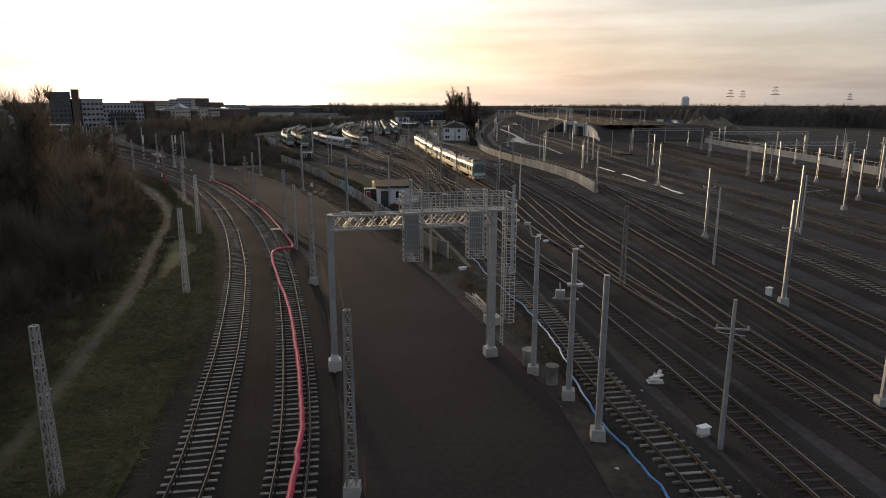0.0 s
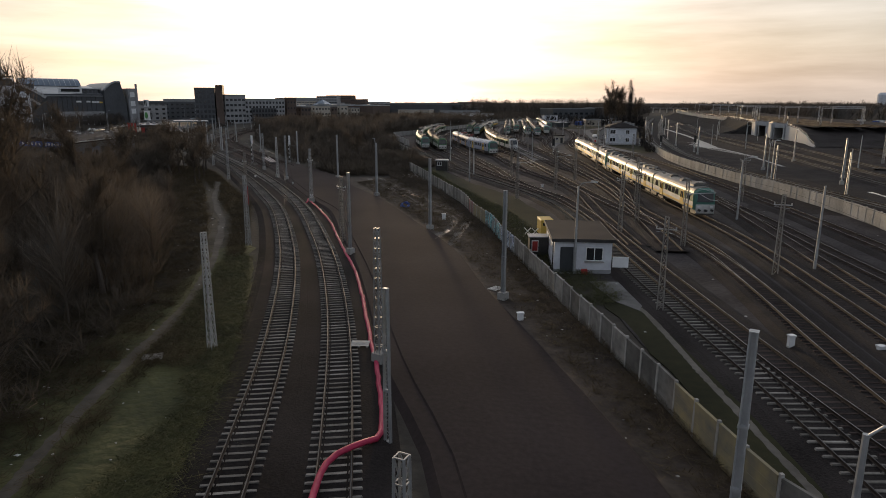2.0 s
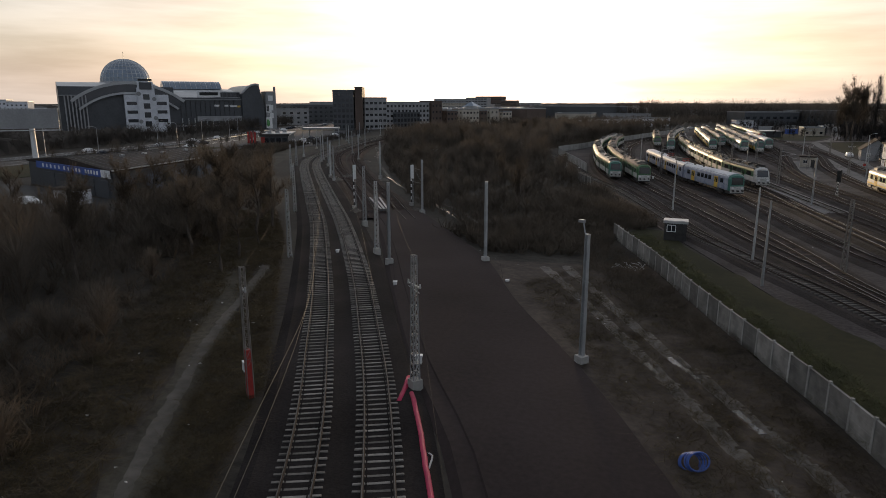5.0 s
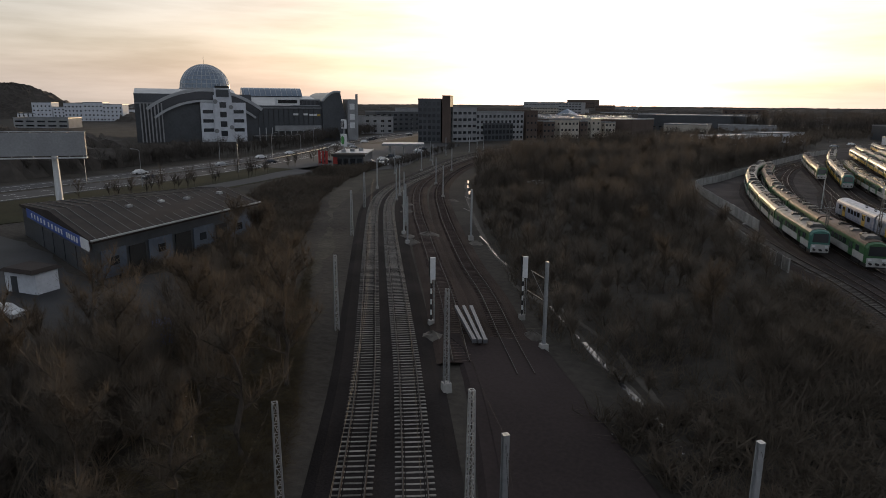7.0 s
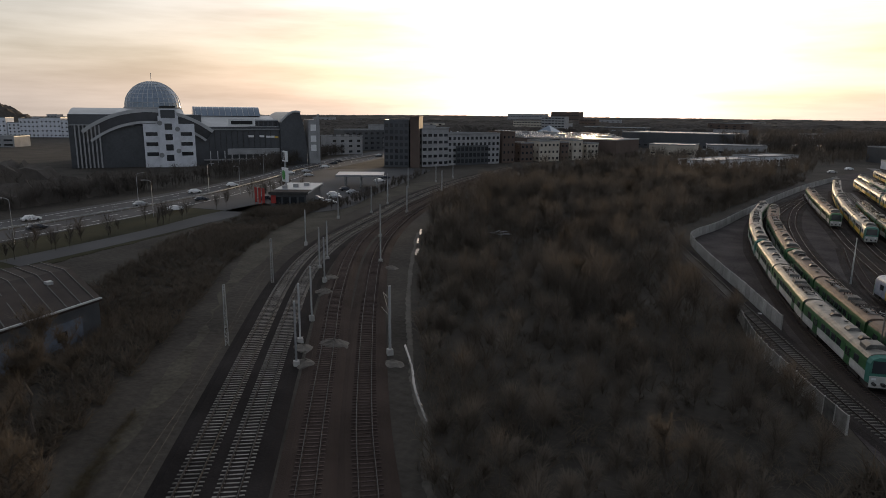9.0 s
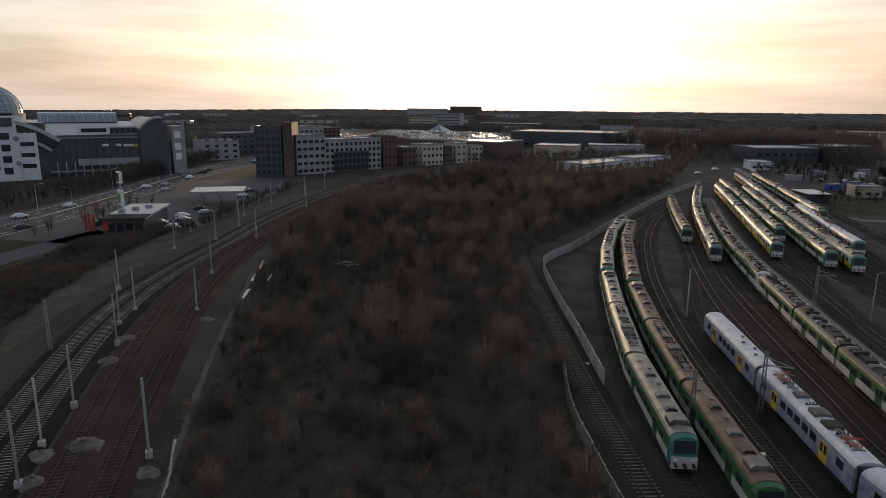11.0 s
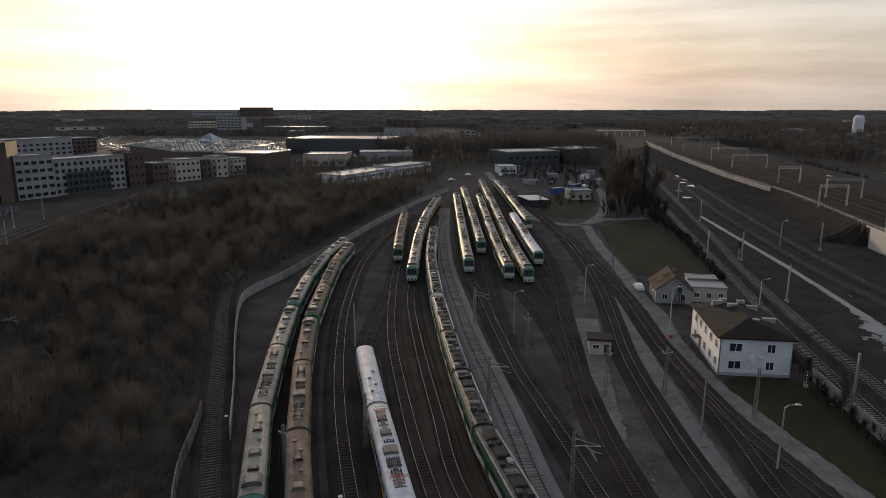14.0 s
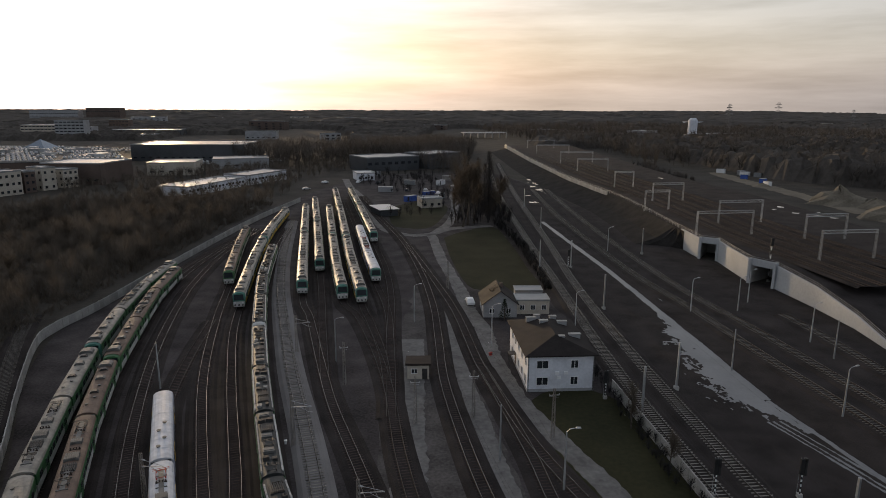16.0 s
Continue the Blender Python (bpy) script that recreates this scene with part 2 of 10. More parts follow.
M = dict(
    earth=mat("earth", (0.0235, 0.0210, 0.0178), (0.0680, 0.0600, 0.0510), 0.95, grain=1.2, stain=0.07, bump=0.7, depth=0.18, spec=0.1),
    yard=mat("yard_gravel", (0.0180, 0.0156, 0.0157), (0.0800, 0.0695, 0.0690), 0.95, grain=2.5, stain=0.16, bump=0.7, depth=0.1, spec=0.1),
    grass=mat("grass", (0.0290, 0.0335, 0.0122), (0.0950, 0.0930, 0.0370), 0.95, grain=1.6, stain=0.22, bump=0.9, depth=0.15),
    lawn=mat("lawn", (0.0150, 0.0158, 0.0080), (0.0390, 0.0370, 0.0185), 0.95, grain=1.5, stain=0.10, bump=0.3, spec=0.1),
    verge=mat("trodden_verge", (0.0290, 0.0262, 0.0205), (0.0900, 0.0810, 0.0650), 0.95, grain=1.6, stain=0.16, bump=0.8, depth=0.12, spec=0.1),
    dirt=mat("bare_dirt", (0.060, 0.052, 0.044), (0.165, 0.146, 0.126), 0.85, grain=1.6, stain=0.25, bump=0.6, depth=0.08),
    footway=mat("trodden_path", (0.040, 0.035, 0.029), (0.110, 0.098, 0.083), 0.9, grain=1.6, stain=0.35, bump=0.5, depth=0.05),
    soil=mat("dark_soil", (0.0090, 0.0082, 0.0078), (0.0320, 0.0290, 0.0270), 0.95, grain=1.4, stain=0.2, bump=0.5, depth=0.08, spec=0.08),
    mud=mat("wet_mud", (0.0230, 0.0180, 0.0152), (0.0840, 0.0665, 0.0550), 0.9, grain=2.6, stain=0.45, bump=0.4, depth=0.06, spec=0.15),
    rut=mat("rutted_mud", (0.0440, 0.0375, 0.0325), (0.1450, 0.1270, 0.1110), 0.7, grain=2.4, stain=0.5, bump=0.9, depth=0.08, spec=0.25),
    asphalt=mat("rolled_subgrade", (0.0232, 0.0178, 0.0173), (0.0450, 0.0348, 0.0337), 0.95, grain=3.0, stain=0.09, bump=0.4, depth=0.03, spec=0.08),
    yard_wet=mat("wet_yard_asphalt", (0.0110, 0.0110, 0.0116), (0.0460, 0.0455, 0.0470), 0.7, grain=1.2, stain=0.12, bump=0.4, spec=0.2),
    road=mat("road_asphalt", (0.034, 0.034, 0.036), (0.070, 0.069, 0.071), 0.8, grain=3.0, stain=0.04, bump=0.15, spec=0.2),
    gravel=mat("grey_gravel", (0.0260, 0.0232, 0.0222), (0.1150, 0.1040, 0.0990), 0.95, grain=2.2, stain=0.22, bump=0.6, depth=0.06, spec=0.1),
    paving=mat("grey_paving", (0.0600, 0.0560, 0.0540), (0.1750, 0.1670, 0.1600), 0.85, grain=1.4, stain=0.30, bump=0.3),
    ballast=mat("ballast", (0.0130, 0.0109, 0.0106), (0.0500, 0.0425, 0.0405), 0.95, grain=9.0, stain=0.16, bump=1.0, depth=0.08, spec=0.08),
    ballast_main=mat("dark_ballast", (0.0080, 0.0068, 0.0066), (0.0350, 0.0298, 0.0288), 0.95, grain=8.0, stain=0.12, bump=0.5, depth=0.05, spec=0.05),
    ballast_red=mat("rusty_ballast", (0.0205, 0.0148, 0.0126), (0.064, 0.0465, 0.0390), 0.95, grain=9.0, stain=0.12, bump=1.0, depth=0.08, spec=0.08),
    ballast_new=mat("fresh_ballast", (0.11, 0.10, 0.10), (0.20, 0.19, 0.185), 0.9, grain=9.0, stain=0.12, bump=1.0, depth=0.06),
    sleeper=mat("concrete_sleeper", (0.125, 0.114, 0.101), (0.265, 0.245, 0.220), 0.9, grain=5.0, stain=0.5, bump=0.2, vary=0.4, spec=0.1),
    sleeper_old=mat("timber_sleeper", (0.0309, 0.0222, 0.0194), (0.0950, 0.0720, 0.0648), 0.95, grain=5.0, stain=0.5, bump=0.3, vary=0.3, spec=0.1),
    rail=mat("rail_steel", (0.14, 0.138, 0.134), (0.26, 0.257, 0.25), 0.42, 0.9, grain=3.0, stain=0.2, bump=0.05, spec=0.5),
    rail_rust=mat("rail_rusted", (0.026, 0.020, 0.017), (0.060, 0.046, 0.038), 0.8, 0.0, grain=3.0, stain=0.2, bump=0.1, spec=0.15),
    rail_dull=mat("rail_head_dull", (0.0380, 0.0365, 0.0360), (0.0850, 0.0820, 0.0800), 0.62, 0.2, grain=3.0, stain=0.2, bump=0.05, spec=0.4),
    galv=mat("galvanised_steel", (0.30, 0.305, 0.31), (0.47, 0.475, 0.48), 0.48, 0.5, grain=4.0, stain=0.7, bump=0.05, vary=0.2),
    rustpost=mat("weathered_steel", (0.16, 0.145, 0.13), (0.30, 0.28, 0.26), 0.6, 0.4, grain=4.0, stain=0.7, bump=0.1, vary=0.2),
    concrete=mat("concrete", (0.24, 0.23, 0.215), (0.40, 0.385, 0.36), 0.88, grain=3.5, stain=0.35, bump=0.2, vary=0.16),
    concrete_new=mat("new_concrete", (0.34, 0.345, 0.35), (0.46, 0.465, 0.47), 0.8, grain=2.0, stain=0.1, bump=0.1),
    panel=mat("fence_concrete", (0.085, 0.080, 0.073), (0.255, 0.240, 0.220), 0.9, grain=1.6, stain=0.5, bump=0.3, vary=0.4),
    ochre=mat("ochre_graffiti", (0.14, 0.13, 0.115), (0.30, 0.245, 0.13), 0.85, grain=1.4, stain=0.9, bump=0.1),
    redspray=mat("red_graffiti", (0.12, 0.105, 0.10), (0.25, 0.11, 0.10), 0.85, grain=1.4, stain=0.9, bump=0.1),
    teal=graffiti("teal_graffiti", (0.14, 0.15, 0.15), (0.13, 0.30, 0.32), (0.04, 0.06, 0.07)),
    palespray=graffiti("pale_graffiti", (0.15, 0.155, 0.165), (0.26, 0.30, 0.36), (0.05, 0.055, 0.07), 1.2),
    plaster=mat("white_plaster", (0.50, 0.51, 0.545), (0.68, 0.695, 0.735), 0.85, grain=2.5, stain=0.4, bump=0.1),
    plaster_grey=mat("grey_plaster", (0.22, 0.22, 0.225), (0.34, 0.34, 0.345), 0.85, grain=2.5, stain=0.2, bump=0.1),
    bay_blue=mat("dull_blue_cladding", (0.060, 0.075, 0.10), (0.12, 0.14, 0.175), 0.6, grain=1.5, stain=0.3, bump=0.1),
    plaster_beige=mat("beige_plaster", (0.34, 0.30, 0.25), (0.50, 0.45, 0.38), 0.85, grain=2.5, stain=0.2, bump=0.1),
    facade_dark=mat("dark_cladding", (0.045, 0.05, 0.055), (0.085, 0.09, 0.1), 0.35, 0.2, grain=1.0, stain=0.08, bump=0.02, spec=0.5),
    facade_brown=mat("brown_brick", (0.070, 0.050, 0.042), (0.125, 0.092, 0.076), 0.85, grain=2.0, stain=0.1, bump=0.1),
    bitumen=mat("bitumen_roof", (0.024, 0.019, 0.017), (0.05, 0.039, 0.034), 0.85, grain=3.0, stain=0.3, bump=0.3, spec=0.15),
    roof_light=mat("pale_sheet_roof", (0.26, 0.265, 0.27), (0.42, 0.425, 0.43), 0.42, 0.3, grain=1.0, stain=0.1, bump=0.05),
    roof_grey=mat("grey_sheet_roof", (0.17, 0.175, 0.18), (0.28, 0.285, 0.29), 0.45, 0.3, grain=1.0, stain=0.1, bump=0.05),
    tile=mat("brown_tile", (0.0135, 0.0112, 0.0108), (0.0300, 0.0246, 0.0232), 0.85, grain=4.0, stain=0.5, bump=0.4, spec=0.15),
    glass=mat("window_glass", (0.018, 0.021, 0.025), (0.03, 0.034, 0.04), 0.12, 0.0, grain=0.4, stain=0.2, bump=0.0, spec=0.8, vary=0.3),
    dome_glass=mat("dome_glass", (0.10, 0.13, 0.17), (0.17, 0.21, 0.26), 0.18, 0.4, grain=0.6, stain=0.06, bump=0.0, spec=0.8),
    frame_white=mat("white_frame", (0.6, 0.6, 0.6), (0.75, 0.75, 0.75), 0.5, grain=4.0, stain=0.5, bump=0.0),
    black=mat("black_rubber", (0.012, 0.012, 0.012), (0.03, 0.03, 0.03), 0.7, grain=4.0, stain=0.5, bump=0.1),
    darkmetal=mat("dark_metal", (0.035, 0.034, 0.034), (0.08, 0.076, 0.074), 0.55, 0.5, grain=3.0, stain=0.5, bump=0.1),
    t_white=mat("train_white", (0.36, 0.35, 0.33), (0.58, 0.57, 0.545), 0.45, grain=2.0, stain=0.4, bump=0.03, spec=0.4),
    t_green=mat("train_green", (0.0252, 0.0828, 0.0324), (0.0468, 0.1332, 0.0504), 0.4, grain=2.0, stain=0.25, bump=0.03, spec=0.4),
    t_teal=mat("train_teal", (0.03, 0.115, 0.09), (0.06, 0.19, 0.15), 0.42, grain=2.0, stain=0.25, bump=0.03, spec=0.4),
    t_yellow=mat("train_yellow", (0.56, 0.34, 0.035), (0.72, 0.46, 0.07), 0.42, grain=2.0, stain=0.25, bump=0.03, spec=0.5),
    t_roof=mat("train_roof_grey", (0.115, 0.105, 0.090), (0.310, 0.285, 0.245), 0.55, 0.1, grain=1.6, stain=0.5, bump=0.12, spec=0.35),
    t_roof_brown=mat("train_roof_brown", (0.0825, 0.0550, 0.0418), (0.1870, 0.1298, 0.0990), 0.65, 0.1, grain=1.6, stain=0.5, bump=0.12, spec=0.3),
    t_roof_dark=mat("train_roof_dark", (0.016, 0.018, 0.018), (0.05, 0.053, 0.052), 0.6, 0.1, grain=1.6, stain=0.5, bump=0.1, spec=0.3),
    unit_pale=mat("roof_box_pale", (0.20, 0.20, 0.195), (0.42, 0.415, 0.405), 0.5, 0.2, grain=3.0, stain=0.8, bump=0.1, vary=0.4),
    t_roof_white=mat("train_roof_white", (0.36, 0.37, 0.40), (0.60, 0.61, 0.64), 0.55, 0.05, grain=1.6, stain=0.5, bump=0.05, spec=0.4),
    t_graffiti=mat("graffiti_side", (0.12, 0.16, 0.26), (0.42, 0.42, 0.46), 0.45, grain=1.2, stain=0.8, bump=0.02, spec=0.5),
    equip=mat("roof_equipment", (0.075, 0.074, 0.07), (0.19, 0.186, 0.178), 0.6, 0.2, grain=3.0, stain=0.8, bump=0.1),
    redtube=mat("red_conduit", (0.2970, 0.0169, 0.0540), (0.4840, 0.0416, 0.0990), 0.6, grain=3.0, stain=0.5, bump=0.05, spec=0.3),
    bluetube=mat("blue_conduit", (0.04, 0.14, 0.34), (0.09, 0.24, 0.48), 0.5, grain=3.0, stain=0.5, bump=0.05, spec=0.35),
    redpaint=mat("red_paint", (0.26, 0.028, 0.024), (0.40, 0.05, 0.042), 0.6, grain=3.0, stain=0.5, bump=0.05),
    bluepaint=mat("blue_paint", (0.03, 0.07, 0.25), (0.06, 0.12, 0.38), 0.5, grain=3.0, stain=0.5, bump=0.05),
    yellowpaint=mat("yellow_paint", (0.48, 0.32, 0.07), (0.62, 0.42, 0.10), 0.55, grain=3.0, stain=0.6, bump=0.05),
    greenpaint=mat("green_sign", (0.05, 0.22, 0.06), (0.08, 0.32, 0.09), 0.5, grain=3.0, stain=0.5, bump=0.0),
    signwhite=mat("white_sign", (0.62, 0.62, 0.62), (0.76, 0.76, 0.76), 0.5, grain=3.0, stain=0.5, bump=0.0),
    copper=mat("contact_wire", (0.020, 0.018, 0.017), (0.040, 0.037, 0.034), 0.85, 0.0, grain=3.0, stain=0.5, bump=0.0, spec=0.1),
    wire=mat("bare_wire", (0.045, 0.042, 0.038), (0.085, 0.08, 0.074), 0.8, 0.0, grain=3.0, stain=0.5, bump=0.0, spec=0.1),
    twig=mat("bare_twigs", (0.057, 0.047, 0.037), (0.138, 0.114, 0.090), 0.95, grain=0.6, stain=0.05, bump=0.0, spec=0.1, thin=0.3),
    crown=mat("bare_crowns", (0.066, 0.0555, 0.0455), (0.170, 0.143, 0.117), 0.95, grain=0.25, stain=0.03, bump=0.0, spec=0.1, thin=0.3),
    twig_far=mat("far_bare_trees", (0.050, 0.044, 0.039), (0.130, 0.115, 0.102), 0.95, grain=0.35, stain=0.012, bump=0.0, spec=0.1, thin=0.25),
    poplar=mat("poplar_twigs", (0.0180, 0.0172, 0.0172), (0.048, 0.0455, 0.0450), 0.95, grain=0.6, stain=0.05, bump=0.0, spec=0.1, thin=0.2),
    bark=mat("bark", (0.05, 0.04, 0.032), (0.11, 0.09, 0.075), 0.95, grain=4.0, stain=0.7, bump=0.6),
    conifer=mat("dark_conifer", (0.012, 0.018, 0.010), (0.03, 0.04, 0.02), 0.95, grain=2.0, stain=0.5, bump=0.0, spec=0.1),
    drygrass=mat("dry_grass", (0.045, 0.036, 0.022), (0.105, 0.085, 0.052), 0.95, grain=2.0, stain=0.3, bump=0.0, spec=0.1, thin=0.3),
    water=mat("puddle_water", (0.02, 0.02, 0.022), (0.03, 0.03, 0.032), 0.06, grain=0.7, stain=0.3, bump=0.02, spec=0.9),
    snow=mat("pale_wet_concrete", (0.085, 0.085, 0.090), (0.165, 0.165, 0.171), 0.42, grain=1.5, stain=0.12, bump=0.04, spec=0.45),
    sand=mat("sand_heap", (0.1000, 0.0851, 0.0651), (0.1900, 0.1649, 0.1300), 0.95, grain=1.0, stain=0.1, bump=0.3, spec=0.1),
    junk=mat("pale_rubbish", (0.35, 0.34, 0.33), (0.60, 0.59, 0.57), 0.7, grain=4.0, stain=1.0, bump=0.1, vary=0.3),
    car_a=mat("car_white", (0.6, 0.6, 0.6), (0.72, 0.72, 0.72), 0.3, grain=2.0, stain=0.5, bump=0.0, spec=0.6),
    car_b=mat("car_dark", (0.03, 0.035, 0.045), (0.06, 0.065, 0.08), 0.28, 0.2, grain=2.0, stain=0.5, bump=0.0, spec=0.6),
    car_c=mat("car_silver", (0.30, 0.31, 0.32), (0.42, 0.43, 0.44), 0.3, 0.4, grain=2.0, stain=0.5, bump=0.0, spec=0.6),
    lampglow=glow_mat("lamp_lens", (1.0, 0.85, 0.6), 1.2),
)

# ---- helpers for building ----
UP = Vector((0, 0, 1))


def mesh_of(name, verts, faces, material, smooth=False):
    me = bpy.data.meshes.new(name)
    me.from_pydata([tuple(v) for v in verts], [], faces)
    me.materials.append(material)
    if smooth:
        me.polygons.foreach_set("use_smooth", [True] * len(me.polygons))
    me.update()
    return me


def part(name, data, parent=None, label="", at=None, kind=""):
    ob = new(name, data)
    if parent is not None:
        ob.parent = parent
    if at is not None:
        ob.matrix_basis = at
    if label or kind:
        tagged(ob, label=label, kind=kind)
    return ob


def thing(name, label, category, at=None, group="", kind="", data=None):
    ob = new(name, data)
    if at is not None:
        ob.matrix_basis = at
    return tagged(ob, label, category, group, kind)


class Geo:
    """Collects boxes, beams and prisms into one mesh."""

    def __init__(self):
        self.v, self.f = [], []

    def add(self, verts, faces):
        k = len(self.v)
        self.v += [Vector(p) for p in verts]
        self.f += [tuple(i + k for i in q) for q in faces]
        return self

    def box(self, x0, y0, z0, x1, y1, z1, m=None, taper=1.0):
        cx, cy = (x0 + x1) / 2, (y0 + y1) / 2
        vs = [(x0, y0, z0), (x1, y0, z0), (x1, y1, z0), (x0, y1, z0)]
        vs += [(cx + (x - cx) * taper, cy + (y - cy) * taper, z1) for x, y, _ in vs]
        vs = [Vector(p) for p in vs]
        if m is not None:
            vs = [m @ p for p in vs]
        return self.add(vs, [(3, 2, 1, 0), (4, 5, 6, 7), (0, 1, 5, 4), (1, 2, 6, 5), (2, 3, 7, 6), (3, 0, 4, 7)])

    def beam(self, a, b, w, h=None, up=UP):
        """A square bar from a to b."""
        a, b = Vector(a), Vector(b)
        h = h or w
        d = (b - a).normalized()
        s = d.cross(up)
        if s.length < 1e-4:
            s = d.cross(Vector((1, 0, 0)))
        s.normalize()
        u = s.cross(d)
        vs = []
        for p in (a, b):
            vs += [p - s * w / 2 - u * h / 2, p + s * w / 2 - u * h / 2, p + s * w / 2 + u * h / 2, p - s * w / 2 + u * h / 2]
        return self.add(vs, [(3, 2, 1, 0), (4, 5, 6, 7), (0, 1, 5, 4), (1, 2, 6, 5), (2, 3, 7, 6), (3, 0, 4, 7)])

    def tube(self, pts, r, n=6):
        """A round bar along points; r may be one radius or one for each point."""
        pts = [Vector(p) for p in pts]
        rs = r if isinstance(r, (list, tuple)) else [r] * len(pts)
        k = len(self.v)
        for i, p in enumerate(pts):
            d = (pts[min(i + 1, len(pts) - 1)] - pts[max(i - 1, 0)]).normalized()
            s = d.cross(UP)
            if s.length < 1e-3:
                s = Vector((1, 0, 0))
            s.normalize()
            u = s.cross(d)
            for j in range(n):
                a = 2 * math.pi * j / n
                self.v.append(p + (s * math.cos(a) + u * math.sin(a)) * rs[i])
        for i in range(len(pts) - 1):
            for j in range(n):
                self.f.append((k + i * n + j, k + i * n + (j + 1) % n, k + (i + 1) * n + (j + 1) % n, k + (i + 1) * n + j))
        self.f.append(tuple(k + j for j in reversed(range(n))))
        self.f.append(tuple(k + (len(pts) - 1) * n + j for j in range(n)))
        return self

    def prism(self, poly, z0, z1):
        """An upright prism over a polygon of (x, y), counter-clockwise."""
        n = len(poly)
        vs = [(x, y, z0) for x, y in poly] + [(x, y, z1) for x, y in poly]
        fs = [tuple(reversed(range(n))), tuple(range(n, 2 * n))] + [(i, (i + 1) % n, n + (i + 1) % n, n + i) for i in range(n)]
        return self.add(vs, fs)

    def mesh(self, name, material, smooth=False):
        return mesh_of(name, self.v, self.f, material, smooth)


def spline(pts, step=2.0):
    """Points at even steps along a smooth curve through pts."""
    p = [np.array(q, float) for q in pts]
    p = [2 * p[0] - p[1]] + p + [2 * p[-1] - p[-2]]
    dense = []
    for i in range(1, len(p) - 2):
        n = max(4, int(np.linalg.norm(p[i + 1] - p[i]) / step * 3))
        for t in np.arange(n) / n:
            a, b, c, d = p[i - 1], p[i], p[i + 1], p[i + 2]
            dense.append(0.5 * (2 * b + (c - a) * t + (2 * a - 5 * b + 4 * c - d) * t * t + (3 * b - a - 3 * c + d) * t ** 3))
    dense.append(p[-2])
    dense = np.array(dense)
    s = np.r_[0, np.cumsum(np.linalg.norm(np.diff(dense, axis=0), axis=1))]
    k = max(2, int(round(s[-1] / step)) + 1)
    at = np.linspace(0, s[-1], k)
    return np.stack([np.interp(at, s, dense[:, j]) for j in range(dense.shape[1])], 1)


def normals(c):
    d = np.gradient(c[:, :2], axis=0)
    d /= np.linalg.norm(d, axis=1)[:, None]
    return d, np.stack([d[:, 1], -d[:, 0]], 1)       # along, to the right


def sweep(c, profile, z=0.0, closed=True):
    """Vertices and faces of a profile of (right, up) swept along the curve c."""
    d, r = normals(c)
    zc = c[:, 2] if c.shape[1] > 2 else np.zeros(len(c))
    n = len(profile)
    vs = [(c[i, 0] + r[i, 0] * a, c[i, 1] + r[i, 1] * a, zc[i] + z + b) for i in range(len(c)) for a, b in profile]
    m = n if closed else n - 1
    fs = [(i * n + j, i * n + (j + 1) % n, (i + 1) * n + (j + 1) % n, (i + 1) * n + j) for i in range(len(c) - 1) for j in range(m)]
    if closed:
        fs += [tuple(range(n)), tuple(reversed(range((len(c) - 1) * n, len(c) * n)))]
    return vs, [tuple(reversed(f)) for f in fs]


def strip(name, left, right, z, material, label, category, step=4.0, lift=0.0, kind="structure"):
    """A flat sheet between two edges, sampled to the same count, with a small skirt."""
    a, b = spline(left, step), spline(right, step)
    n = max(len(a), len(b))
    def even(c):
        t = np.linspace(0, 1, n)
        return np.stack([np.interp(t, np.linspace(0, 1, len(c)), c[:, j]) for j in range(2)], 1)
    a, b = even(a), even(b)
    vs, fs = [], []
    for i in range(n):
        w = b[i] - a[i]
        for f, dz in ((-0.05, -0.32), (0.0, 0), (0.33, lift), (0.67, lift), (1.0, 0), (1.05, -0.32)):
            p = a[i] + w * f
            vs.append((p[0], p[1], z + dz))
    for i in range(n - 1):
        for j in range(5):
            fs.append((i * 6 + j, i * 6 + j + 1, (i + 1) * 6 + j + 1, (i + 1) * 6 + j))
    return thing(name, label, category, kind=kind, data=mesh_of(name, vs, fs, material))


def ribbon(name, pts, width, z, material, label, category, step=3.0, wobble=0.0, kind="structure"):
    c = spline(pts, step)
    _, r = normals(c)
    rng = np.random.default_rng(len(name) + len(pts))
    def edge():
        e = rng.normal(0, 1, len(c) + 12)
        return width / 2 * (1 + wobble * np.clip(0.45 * e[6:6 + len(c)] + 1.3 * np.convolve(e, np.ones(13) / 13, "valid")[:len(c)], -1.3, 1.3))
    wl, wr = edge(), edge()
    vs, fs = [], []
    for i in range(len(c)):
        for off, dz in ((-wl[i] - 0.1, -0.06), (-wl[i], 0), (wr[i], 0), (wr[i] + 0.1, -0.06)):
            vs.append((c[i, 0] + r[i, 0] * off, c[i, 1] + r[i, 1] * off, z + dz))
    for i in range(len(c) - 1):
        for j in range(3):
            fs.append((i * 4 + j, i * 4 + j + 1, (i + 1) * 4 + j + 1, (i + 1) * 4 + j))
    return thing(name, label, category, kind=kind, data=mesh_of(name, vs, fs, material))


